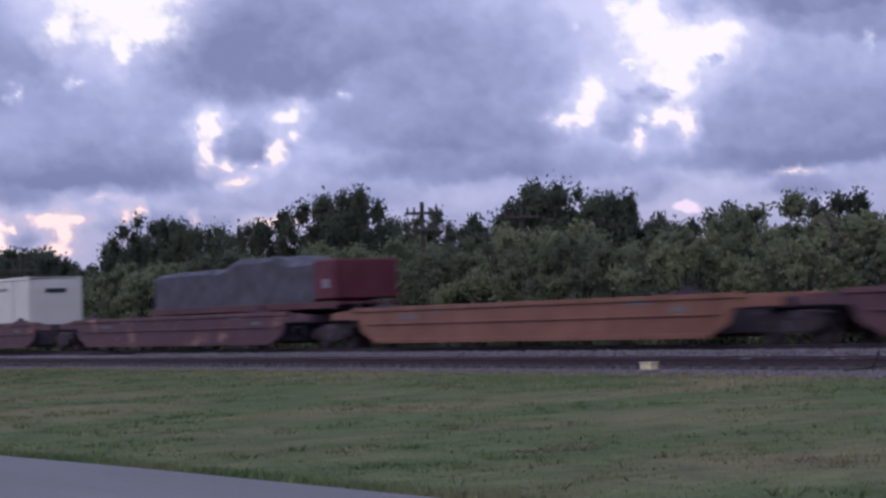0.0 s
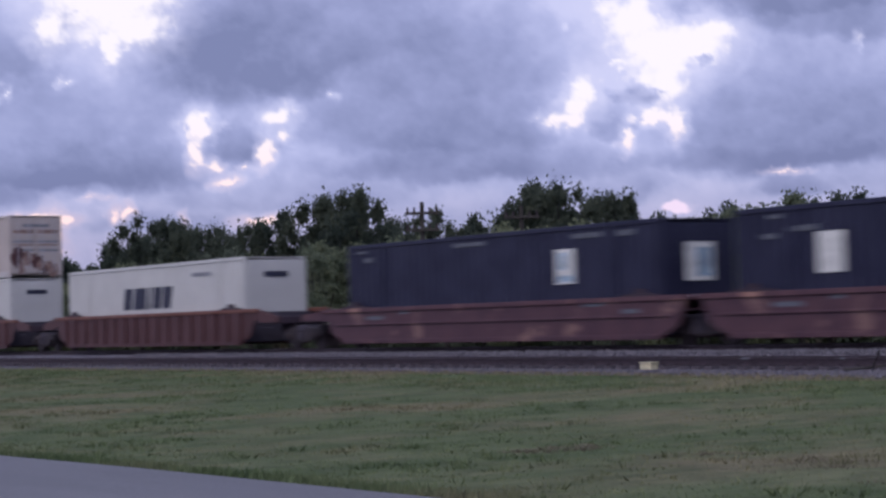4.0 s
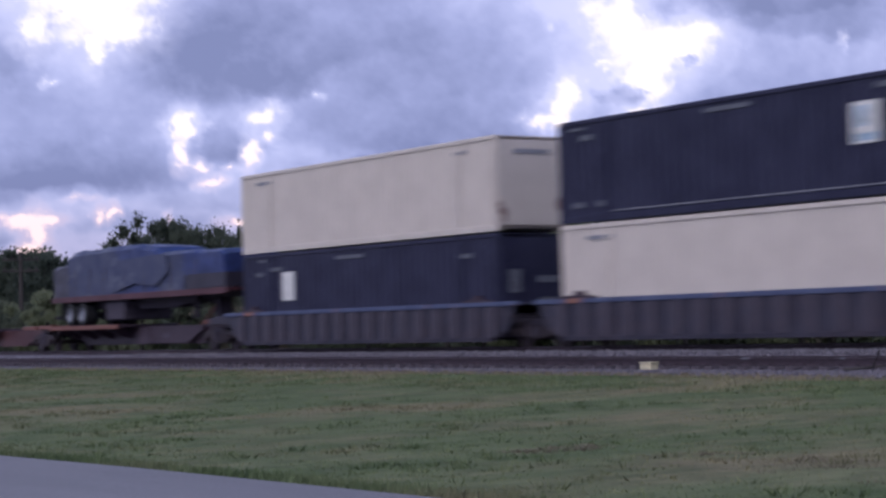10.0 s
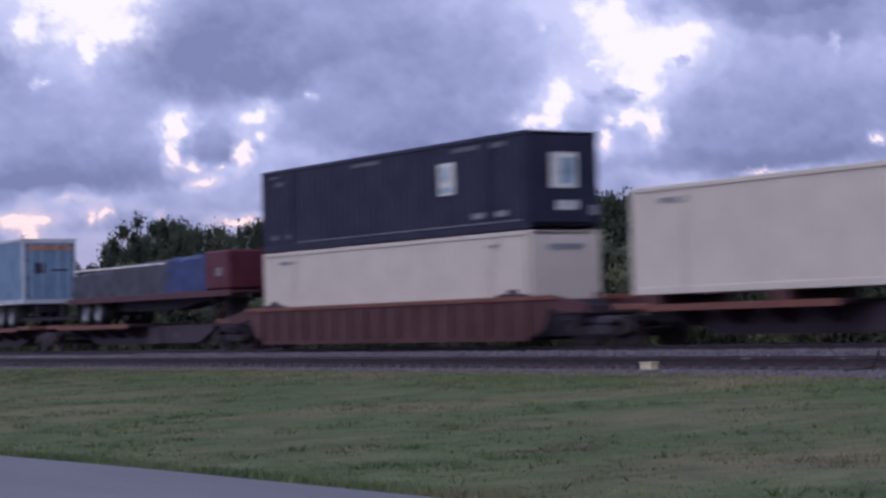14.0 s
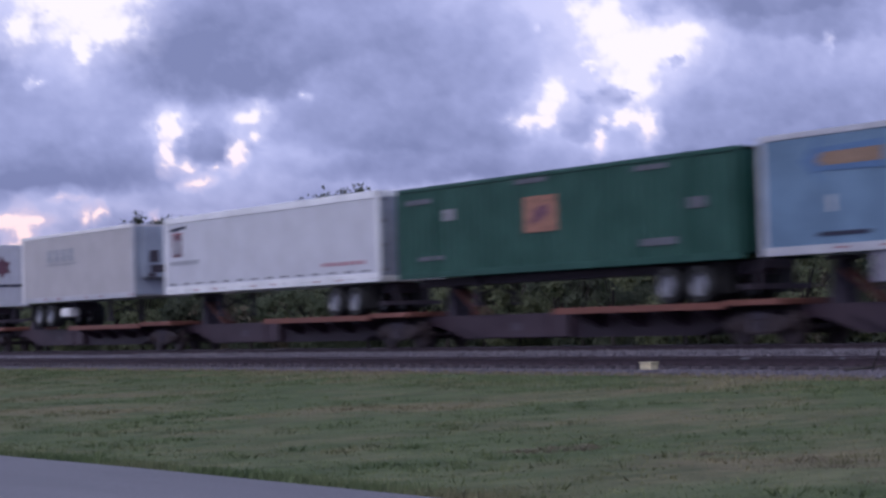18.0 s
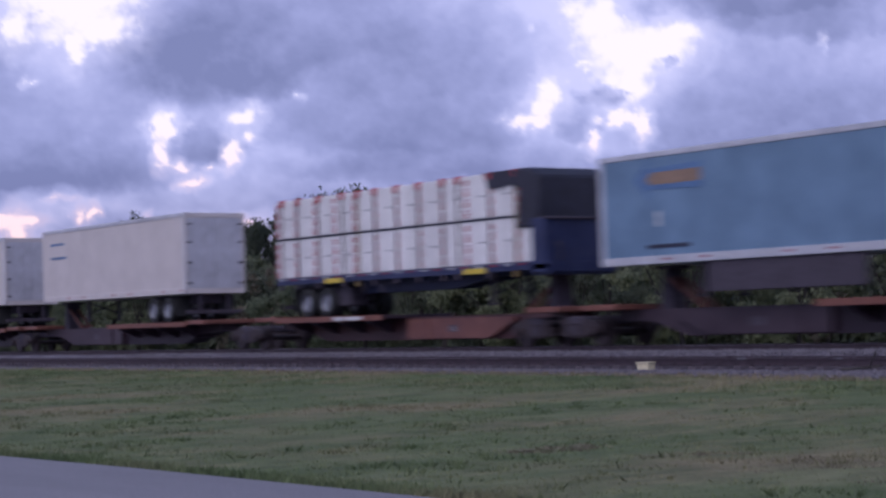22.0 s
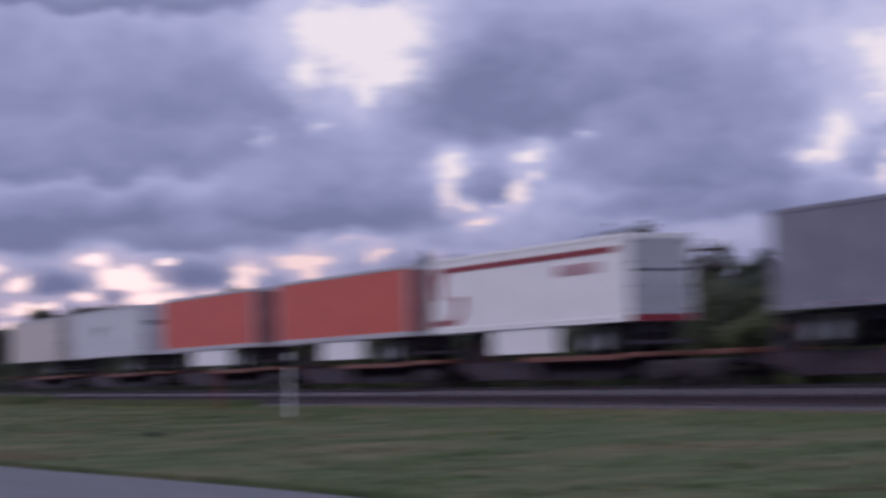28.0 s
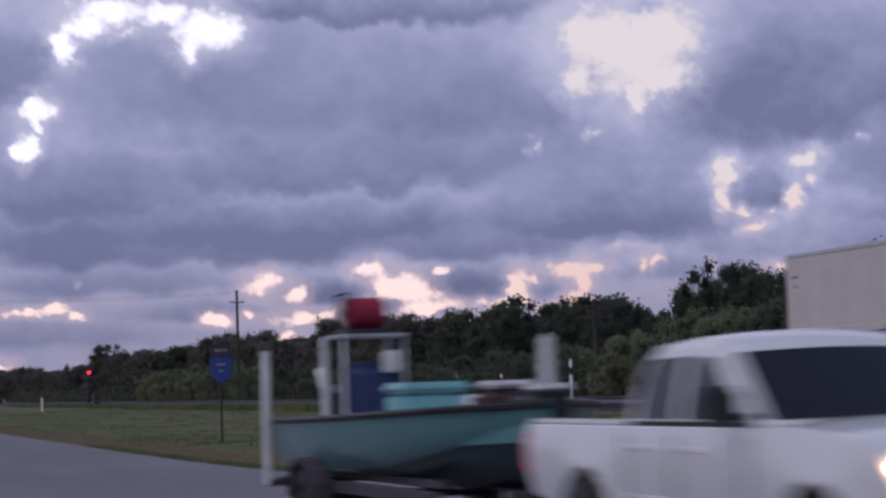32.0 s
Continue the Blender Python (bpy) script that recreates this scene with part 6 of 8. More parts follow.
def trailer(x, length, mat, label, rear=1, top_mat=None, low_mat=None, end_mat=None, style="", skirt=None, reefer=False, group="trailers on the train", z0=2.2, z1=5.2):
    """A box trailer: sheet-and-post sides, rails, corner caps, rear doors or nose."""
    t = on_train("trailer", label, "trailer", x, group)
    L = length / 2
    n, edge = int(length / 0.61), [(-L + 0.03, -HALF + 0.02)]
    for i in range(1, n):
        xr = -L + length * i / n
        edge += [(xr - 0.035, -HALF + 0.02), (xr - 0.02, -HALF + 0.009), (xr + 0.02, -HALF + 0.009), (xr + 0.035, -HALF + 0.02)]
    edge.append((L - 0.03, -HALF + 0.02))
    body = Geo().prism(edge + [(-px, -py) for px, py in edge], z0 + 0.05, z1 - 0.02, "z")
    part("box_body", body, mat, t)
    tm, lm = top_mat or mat, low_mat or mat
    for s in (-1, 1):
        part("top_rail", lambda: block(-L, L, -0.03, 0.03, z1 - (0.24 if style == "badge" else 0.14), z1 + 0.01, 0.012), tm, t, at=(0, s * (HALF - 0.028), 0), key=("t_top", tm, length, z1, style == "badge"))
        part("bottom_rail", lambda: block(-L, L, -0.03, 0.03, z0, z0 + (0.30 if style == "badge" else 0.22), 0.012), lm, t, at=(0, s * (HALF - 0.028), 0), key=("t_low", lm, length, style == "badge"))
        for e in (-1, 1):
            part("corner_cap", lambda: block(-0.09, 0.09, -0.03, 0.03, z0, z1, 0.015), tm if e == rear else lm, t, at=(e * (L - 0.085), s * (HALF - 0.026), 0), key=("cap", tm if e == rear else lm, z1))
    n = int(length / 0.75)
    for i in range(n):
        if i % 3 == 1:
            continue
        part("reflector", lambda: block(0, 0.3, -0.004, 0, 0, 0.05), "mark_red" if i % 2 else "mark", t, "reflective tape dash", at=(-L + 0.3 + i * length / n, -HALF + 0.0, z0 + 0.10), key=("refl", i % 2))
    em = end_mat or mat
    fx = L - 0.02
    if rear > 0:
        fr = part("rear_frame", Geo().box(0, 0.05, -HALF, HALF, z1 - 0.2, z1, 0.01).box(0, 0.05, -HALF, HALF, z0, z0 + 0.2, 0.01).box(0, 0.05, -HALF, -HALF + 0.09, z0, z1, 0.01).box(0, 0.05, HALF - 0.09, HALF, z0, z1, 0.01), lm, t, "rear door frame", at=(fx, 0, 0))
        for s in (-1, 1):
            d = part("door", lambda: block(0.0, 0.035, -0.595, 0.595, z0 + 0.2, z1 - 0.2, 0.01), em, t, at=(fx, s * 0.6, 0), key=("t_door", em, z1))
            for k in (-0.22, 0.3):
                part("lock_rod", lambda: Geo().rod((0.055, 0, z0 + 0.22), (0.055, 0, z1 - 0.22), 0.017, n=6), "silver", d, at=(0, s * k, 0), key=("t_rod", z1))
            for zz in (2.6, 3.4, 4.2, 4.9):
                part("hinge", lambda: block(0.03, 0.06, -0.08, 0.08, -0.04, 0.04), "under", d, at=(0, s * 0.5, zz), key="t_hinge")
    elif reefer:
        part("nose_panel", block(0, 0.03, -HALF + 0.1, HALF - 0.1, z0 + 0.1, z1 - 0.1, 0.01), "unit_blue", t, "blue-grey nose panel", at=(fx, 0, 0))
        u = part("cooling_unit", rounded(block(0.03, 0.30, -0.95, 0.95, z1 - 2.25, z1 - 0.12), 0.06), "unit_blue", t, "blue-grey cooling unit on the nose", at=(fx, 0, 0), smooth=True)
        for yy, zz, w, h in ((-0.5, z1 - 1.35, 0.4, 0.5), (0.45, z1 - 0.75, 0.4, 0.25), (-0.3, z1 - 1.85, 0.7, 0.32), (0.5, z1 - 1.62, 0.35, 0.5), (-0.6, z1 - 2.12, 0.35, 0.18)):
            part("grille", rounded(block(0.295, 0.315, yy - w / 2, yy + w / 2, zz - h / 2, zz + h / 2), 0.008, 1), "under", u, "black louvred grille")
        part("fan_ring", Geo().rod((0.29, 0.45, z1 - 1.05), (0.32, 0.45, z1 - 1.05), 0.17, 0.17, 14), "under", u, "dark fan opening")
    else:
        part("nose_panel", block(0, 0.03, -HALF + 0.1, HALF - 0.1, z0 + 0.1, z1 - 0.15, 0.01), em, t, at=(fx, 0, 0))

    def flat(name, xx, zz, w, h, m, lab):
        part(name, lambda: block(0, w, -0.005, 0, 0, h), m, t, lab, at=(xx, -HALF + 0.006, z0 + zz), key=(name, w, h, m))

    def tail(yy, zz, w, h, m, lab):
        part("rear_marking", lambda: block(0, 0.005, -w / 2, w / 2, 0, h), m, t, lab, at=(fx + 0.052, yy, z0 + zz), key=("tail", w, h, m))

    if style == "arrow":
        a = part("arrow_emblem", Geo().prism([(0, 0), (0.7, 0.62), (0.55, 0.28), (2.75, 0.34), (2.75, -0.34), (0.55, -0.28), (0.7, -0.62)], -0.005, 0, "y"), "sticker_blue", t, "blue arrow emblem", at=(-L + 1.5, -HALF + 0.006, z0 + 2.28))
        part("arrow_band", Geo().prism([(0.5, -0.02), (0.72, 0.16), (2.7, 0.17), (2.7, -0.17), (0.72, -0.16)], -0.009, -0.005, "y"), "mark_gold", a, "dull gold band")
        flat("marking_bar", -L + 2.0, 0.42, 1.7, 0.1, "mark_dark", "dark lettering bar")
        flat("marking_bar", -L + 2.4, 1.0, 0.14, 0.4, "mark", "white marking")
        tail(0.0, 2.45, 2.2, 0.25, "emblem_orange", "dull orange band")
        tail(-0.5, 1.4, 0.5, 0.5, "mark_dark", "dark square label")
        tail(0.5, 1.5, 0.8, 0.1, "mark_dark", "dark lettering bar")
    elif style == "badge":
        e = part("emblem", block(0, 0.8, -0.005, 0, 0, 0.85), "mark_maroon", t, "dark red and grey emblem", at=(-L + 0.75, -HALF + 0.006, z0 + 1.45))
        part("emblem_bar", Geo().prism([(-0.12, 0.98), (1.2, 1.08), (1.2, 1.2), (-0.12, 1.1)], -0.005, 0, "y"), "mark_dark", e)
        part("emblem_band", block(-0.02, 0.85, -0.009, -0.005, 0.86, 0.92), "mark_red", e)
        part("emblem_figure", Geo().prism([(0.12, 0.1), (0.6, 0.1), (0.7, 0.55), (0.45, 0.75), (0.2, 0.6)], -0.009, -0.005, "y"), "mark_pale", e)
        for k in range(5):
            flat("lettering_bar", -L + 0.55 + 0.5 * k, 1.12, 0.4, 0.16, "mark_pale", "grey lettering bar")
        for k in range(7):
            flat("lettering_bar", L - 3.7 + 0.41 * k, 0.62, 0.32, 0.12, "mark_pink", "faded red lettering bar")
        for i in range(14):
            flat("reflector_dash", -L + 0.6 + i * 1.1, 0.36, 0.42, 0.05, "mark_dark", "dark dash")
    elif style == "stripes":
        for zz in (1.13, 0.95):
            flat("stripe", -L + 1.0, zz, length - 1.2, 0.055, "stripe_red", "thin dark red stripe")
        e = part("emblem", Geo().prism([(0.1, 0.16), (0.62, 0.16), (0.72, 0.5), (0.5, 0.62), (0.2, 0.6)], -0.005, 0, "y"), "mark_pink", t, "faded red lined emblem", at=(-L + 0.95, -HALF + 0.006, z0 + 1.25))
        for k, (a, b, c) in enumerate(((0.0, 1.05, 0.68), (0.1, 0.95, 0.80), (0.0, 0.45, 0.08))):
            part("emblem_bar", block(a, b, -0.009, -0.005, c, c + 0.05), "mark_maroon", e)
        for k in range(8):
            flat("lettering_bar", -L + 2.5 + 0.46 * k, 1.40, 0.36, 0.17, "mark_pale", "grey lettering bar")
        part("rear_emblem", Geo().prism([(0.5 * math.cos(a) * (1 if k % 2 else 0.6), 0.55 * math.sin(a) * (1 if k % 2 else 0.6)) for k, a in enumerate([i * math.pi / 6 for i in range(12)])], 0, 0.005, "x"), "mark_maroon", t, "faded maroon star emblem", at=(fx + 0.06, 0.0, z0 + 1.9))
        tail(0, 0.95, 2.3, 0.12, "mark_dark", "dark band")
    elif style == "reefer":
        for k in range(4):
            flat("lettering_bar", -L + 3.0 + 0.78 * k, 1.75, 0.56, 0.55, "mark_pale", "bleached slate lettering block")
        flat("lettering_rule", -L + 2.9, 1.62, 3.2, 0.05, "mark_pale", "thin bleached rule")
        part("fuel_tank", block(-0.45, 0.45, -0.28, 0.28, -0.2, 0.2, 0.07), "white", t, "white fuel tank under the floor", at=(-L + 4.4, -0.85, 1.72))
    elif style == "swoosh":
        for p in ([(0, 2.35), (0.6, 2.62), (length - 1.0, 2.62), (length - 1.0, 2.4), (1.0, 2.4), (0.75, 2.1), (0.7, 1.35), (0.25, 1.35)],
                  [(1.9, 1.42), (2.7, 1.42), (2.45, 0.7), (1.9, 0.3), (0.0, 0.3), (0.0, 0.52), (1.5, 0.55), (1.95, 0.85)]):
            part("stripe", Geo().prism(p, -0.005, 0, "y"), "mark_red", t, "sweeping red stripe", at=(-L + 0.3, -HALF + 0.006, z0))
        for k in range(6):
            flat("lettering_bar", L - 4.9 + 0.5 * k, 1.75, 0.42, 0.40, "mark_pink", "bleached red lettering block")
        tail(0, 0.0, 2.4, 0.24, "mark_red", "red band")
        for yy in (-0.6, 0.6):
            tail(yy, 1.7, 0.9, 0.09, "mark_dark", "dark lettering bar")
    elif style == "small":
        flat("marking_bar", -L + 0.5, 2.1, 0.35, 0.09, "mark_dark", "small dark label")
        flat("marking_bar", -L + 0.55, 1.75, 0.3, 0.06, "mark_dark", "small dark label")
    elif style == "bird":
        part("emblem", Geo().prism([(0, 0.5), (0.28, 0.28), (0.44, 0.5), (0.8, 0.53), (1.0, 0.4), (0.76, 0.08), (0.48, -0.24), (0.24, -0.08), (0.08, 0.16)], -0.005, 0, "y"), "mark_faint", t, "small dark bird-shaped emblem", at=(-L + 6.0, -HALF + 0.006, z0 + 1.45))
        for k in range(3):
            flat("lettering_bar", -L + 7.1 + 0.42 * k, 1.66, 0.32, 0.26, "mark_pale", "bleached lettering block")
        tail(0, 1.75, 2.0, 0.32, "mark_slate", "slate emblem band")
        tail(0.2, 0.9, 0.35, 1.0, "mark_slate", "slate vertical band")
    elif style == "lines":
        for zz, w in ((2.45, 1.5), (1.85, 1.7)):
            flat("lettering_bar", -L + 0.9, zz, w, 0.1, "sticker_blue", "blue lettering bar")
    trailer_gear(t, rear, L, skirt)
    if style == "swoosh" or low_mat == "silver":
        part("roof_bracket", Geo().rod((-0.2, -0.2, z1), (-0.2, -0.2, z1 + 0.16), 0.02).rod((-0.2, -0.2, z1 + 0.16), (0.3, -0.2, z1 + 0.16), 0.02), "under", t, "small roof fitting", at=(L - 0.6, -0.8, 0))
    return t


def tarped(parent, x0, x1, z, tops, mat, label):
    """A load under tarpaulin: a lumpy sheet over a row of heights."""
    g = Geo()
    n, rows = 64, 18
    rng = random.Random(int(abs(x0) * 10))
    vs = []
    for i in range(n + 1):
        f = i / n
        xx = x0 + (x1 - x0) * f
        h = float(np.interp(f, [p[0] for p in tops], [p[1] for p in tops]))
        for j in range(rows + 1):
            q = j / rows
            if q < 0.3:
                y, zz = -1.24, z + (h - z) * q / 0.3
            elif q > 0.7:
                y, zz = 1.24, z + (h - z) * (1 - q) / 0.3
            else:
                y, zz = -1.24 + 2.48 * (q - 0.3) / 0.4, h + 0.05
            w = noise.noise(Vector((xx * 1.3, y * 1.7, zz * 1.7)))
            vs.append((xx, y * (0.97 + 0.03 * w), zz + (0.07 * w if zz > z + 0.05 else 0)))
    k = rows + 1
    fs = [(i * k + j, (i + 1) * k + j, (i + 1) * k + j + 1, i * k + j + 1) for i in range(n) for j in range(rows)]
    fs += [tuple(range(k)), tuple(reversed(range(n * k, n * k + k)))]
    return part("tarpaulin", g.add(vs, fs), mat, parent, label, smooth=True)


def flatbed(x, length, label, deck=2.35, rear=-1, rail="deck_red", nose=0.0):
    t = on_train("flatbed_trailer", label, "flatbed trailer", x, "trailers on the train")
    L = length / 2
    F = L - nose
    part("deck", block(-L, F, -1.28, 1.28, deck - 0.1, deck, 0.01), rail, t)
    part("side_rail", block(-L, F, -1.3, -1.24, deck - 0.22, deck + 0.02, 0.01), rail, t)
    part("side_rail", block(-L, F, 1.24, 1.3, deck - 0.22, deck + 0.02, 0.01), rail, t)
    for s in (-0.45, 0.45):
        part("frame_beam", Geo().prism([(-L + 0.3, deck - 0.1), (-L + 0.3, deck - 0.42), (-L + 4.5, deck - 0.62), (F - 6, deck - 0.62), (F - 3.5, deck - 0.32), (F, deck - 0.28), (F, deck - 0.1)], s - 0.05, s + 0.05, "y"), "under" if rail != "frame_blue" else "frame_blue", t)
    return t, L


# the cars in train order, from the front; x of each at the clip's start
MAROON = "maroon smooth-sided well car with worn top chords"
for x, b, m, tc in ((-22.0, -11.5, "worn_maroon", "chord_maroon"), (-44.3, -11.5, "oxide_orange", "oxide_orange"), (-67.5, -11.6, "worn_maroon", "chord_maroon"), (-90.4, -9.9, "worn_maroon", "chord_maroon"),
                    (-110.0, -9.7, "worn_maroon", "chord_maroon"), (-129.1, -11.6, "worn_maroon", "chord_maroon")):
    well_car(x, m, tc, MAROON if m == "worn_maroon" else "orange-brown smooth-sided well car, empty and weathered", 1.30, False, b, 9.45)
for x, b in ((-152.5, -11.6), (-175.6, -11.5), (-198.7, -11.6), (-341.0, -11.4)):
    well_car(x, "rust", "chord", "red-oxide ribbed well car with an orange-brown top chord", 1.45, True, b, 9.3, None, 10.6 if x < -300 else None)
for x, b in ((-221.9, -9.65), (-241.2, -9.65), (-260.4, -10.6)):
    well_car(x, "steelblue", "chord_blue", "faded grey-blue ribbed well car with rusty patches", 1.32, True, b, 9.2, "pale_panel")

FLOOR = 0.54
UPPER = FLOOR + 2.945
for x, kind, mat, up in ((-90.4, "lettered", "ivory", None), (-110.0, "navy_back", "navy", None), (-129.0, "navy", "navy", None), (-152.5, "lettered", "ivory", None),
                         (-175.5, "lettered", "ivory", ("beige", "beige")), (-198.6, "lettered", "ivory", ("navy", "navy")), (-221.8, "navy", "navy", ("navy", "navy")),
                         (-241.2, "plain", "cream", ("navy", "navy")), (-260.4, "navy_back", "navy", ("plain", "cream")), (-341.1, "plain", "cream", ("navy", "navy"))):
    names = {"lettered": "white container with dark block lettering", "navy": "dark navy container with pale stickers", "navy_back": "dark navy container with one pale sticker",
             "plain": "cream-white plain container", "beige": "dusty beige container with rust-scraped doors"}
    container(x, FLOOR, mat, names[kind] + ", standing in a well", kind)
    if up:
        container(x, UPPER, up[1], names[up[0]] + ", stacked on top", up[0])
container(-320.35, 1.38, "cream", "cream-white plain container on a low skeleton car", "plain")

SPINE = "rust-red skeleton car with orange wheel platforms"
for x, h, b, last in ((-279.0, 1, -9.0, None), (-297.2, -1, -9.0, None), (-320.3, 1, -9.6, 10.5), (-360.3, 1, -9.6, 8.2), (-380.2, -1, -8.6, None), (-397.3, -1, -8.5, None), (-414.2, -1, -8.5, None),
                      (-431.4, -1, -8.7, None), (-449.0, -1, -9.4, None), (-468.1, -1, -8.6, None), (-485.4, -1, -9.6, 7.4), (-504.4, 1, -10.2, 7.6), (-526.4, -1, -10.0, None),
                      (-545.0, -1, -9.0, None), (-562.5, -1, -8.8, None), (-580.0, -1, -8.8, None), (-598.3, -1, -9.0, None), (-616.0, -1, -9.6, None),
                      (-637.5, -1, -9.0, 9.2), (-655.4, -1, -9.3, None), (-674.2, -1, -9.6, None), (-694.1, -1, -9.6, None), (-713.0, -1, -7.6, None)):
    spine_car(x, SPINE + (", running empty" if x == -297.2 else ""), 8.5, h, b, x == -504.4, last, {-504.4: 1.1, -297.2: -2.6}.get(x, 2.0), x in (-504.4, -297.2), -0.9 if x == -297.2 else None)
for t, x in RUNNING:
    if t.name.startswith("spine_car") and abs(x + 320.3) < 0.1:
        for k in (-7.4, -2.5, 2.5, 7.4):
            part("container_pedestal", lambda: block(-0.35, 0.35, -1.3, 1.3, 0.95, 1.38, 0.03), "spine", t, "dark container pedestal", at=(k, 0, 0), key="pedestal")

BLUE = "pale blue box trailer with a dull gold arrow emblem"
trailer(-380.1, 16.15, "sky_blue", BLUE, 1, "silver", "silver", "sky_blue", "arrow", (3.6, "grey", -2.6, 0.75))
trailer(-397.3, 16.15, "sky_blue", BLUE, 1, "silver", "silver", "sky_blue", "arrow", (3.6, "grey", -2.6, 0.75))
gt_ = container(-414.15, 2.2, "green", "dark green container with an orange emblem on a chassis", "green")
trailer_gear(gt_, 1, 8.07)
part("chassis_beam", block(-8.0, 8.0, -0.5, 0.5, 1.95, 2.2, 0.02), "under", gt_, "black chassis beam")
trailer(-431.35, 16.0, "trailer_side", "clean white box trailer with a red and brown emblem", 1, "bright_rail", "bright_rail", "door_blue_grey", "badge")
trailer(-448.2, 12.0, "dull_white", "dull white refrigerated trailer with a cooling unit", -1, "white", "silver", None, "reefer", None, True)
trailer(-468.1, 16.15, "trailer_side", "white box trailer with thin dark red stripes", 1, "bright_rail", "trailer_side", "trailer_side", "stripes")
trailer(-485.4, 16.1, "sky_blue", BLUE, 1, "silver", "silver", "door_blue", "arrow", (5.6, "under", -1.0, 0.8))
trailer(-526.1, 14.1, "off_white", "plain off-white box trailer with ribbed grey doors", 1, "silver", "off_white", "silver", "lines", z1=5.34)
trailer(-545.0, 14.6, "off_white", "plain off-white box trailer with a grimy roof edge", 1, "silver", "off_white", "silver", "small", z1=5.34)
trailer(-562.5, 14.6, "cream", "cream box trailer with grey doors", 1, "silver", "cream", "silver", "small")
trailer(-580.0, 14.6, "off_white", "plain white box trailer", 1, "white", "white", "silver", "small")
trailer(-598.3, 16.1, "off_white", "plain white box trailer beside a grey one", 1, "dull_white", "dull_white", "silver", "small")
trailer(-615.6, 11.7, "grey", "dull grey refrigerated trailer with a cooling unit", -1, "grey", "grey", None, "", None, True)
trailer(-637.5, 15.5, "white", "white box trailer with a sweeping red stripe", 1, "white", "white", "silver", "swoosh", (5.2, "white", 0.0, 0.95))
trailer(-655.3, 15.8, "orange", "orange box trailer with a pale lower rail", 1, "silver", "silver", "orange_door", "", (4.9, "white", 0.1, 0.85))
trailer(-674.2, 15.8, "orange", "orange box trailer with a pale lower rail", 1, "silver", "silver", "orange_door", "", (6.4, "white", 0.6, 0.85))
trailer(-694.1, 16.0, "trailer_side", "white box trailer with a small dark bird emblem", 1, "silver", "trailer_side", "trailer_side", "bird")
trailer(-713.0, 14.3, "off_white", "plain off-white box trailer at the end of the train", 1, "silver", "off_white", "off_white", "small")

# flatbed with a tarpaulin load and a red headboard box, low in a well car
t, L = flatbed(-61.5, 15.9, "flatbed trailer with a grey tarpaulin load and red headboard", 1.62, nose=1.5)
tarped(t, -7.8, 4.8, 1.62, [(0, 2.95), (0.25, 3.0), (0.45, 2.95), (0.55, 3.28), (0.75, 3.3), (0.85, 3.0), (1, 3.05)], "tarp_grey", "crumpled grey tarpaulin")
part("headboard_box", block(4.85, 6.35, -1.27, 1.27, 1.7, 3.08, 0.06), "red", t, "red headboard box")
part("label_plate", block(5.5, 5.9, -1.285, -1.272, 2.1, 2.4), "mark_grey", t, "small grey plate")
part("landing_leg", block(3.2, 3.4, -0.8, -0.6, 0.5, 1.5), "under", t)
# flatbed with a blue tarpaulin load on a skeleton car
t, L = flatbed(-278.1, 16.6, "flatbed trailer with a load under blue and grey tarpaulin", 2.35)
tarped(t, -8.3, -6.5, 2.36, [(0, 3.68), (0.9, 3.76), (1, 3.8)], "tarp_grey", "faded grey tarpaulin")
tarped(t, -6.7, -1.5, 2.36, [(0, 4.12), (0.08, 4.26), (1, 4.30)], "tarp_mixed", "mottled blue-grey tarpaulin")
tarped(t, -1.7, 2.4, 2.37, [(0, 4.30), (0.4, 4.33), (0.9, 4.12), (1, 3.8)], "tarp_blue", "bright blue tarpaulin")
tarped(t, 2.2, 4.6, 2.36, [(0, 3.86), (1, 3.84)], "tarp_mixed", "mottled blue-grey tarpaulin")
tarped(t, 4.3, 7.95, 2.92, [(0, 3.84), (0.9, 3.80), (1, 3.6)], "tarp_blue", "bright blue tarpaulin")
part("side_flap", sculpt(Geo().prism([(-1.9, 2.42), (-1.8, 3.74), (0.6, 3.80), (3.2, 3.86), (3.3, 3.1), (2.2, 2.6), (0.2, 2.75)], -1.30, -1.268, "y"), [(0, steps(-1.9, 3.3, 9)), (2, steps(2.4, 3.86, 4))],
                       lambda x, y, z: (x, y + 0.03 * noise.noise(Vector((x * 1.9, z * 1.6, 3))), z)), "tarp_mixed", t, "hanging pale tarpaulin flap", smooth=True)
for xs in (-5.9, -4.4, -2.9, -0.9, 1.1, 3.4, 5.6):
    part("tie_cord", Geo().rod((xs, -1.30, 2.3), (xs + 0.25, -1.29, 3.5), 0.014, n=5), "strap", t, "tie-down cord")
part("toolbox", rounded(block(4.8, 8.25, -1.29, 1.29, 2.36, 2.94), 0.04), "steelblue", t, "grimy grey headboard box along the deck", smooth=True)
part("rear_box", block(-3.0, -1.2, -1.1, 1.1, 1.3, 2.1, 0.05), "under", t)
trailer_gear(t, -1, 8.3)
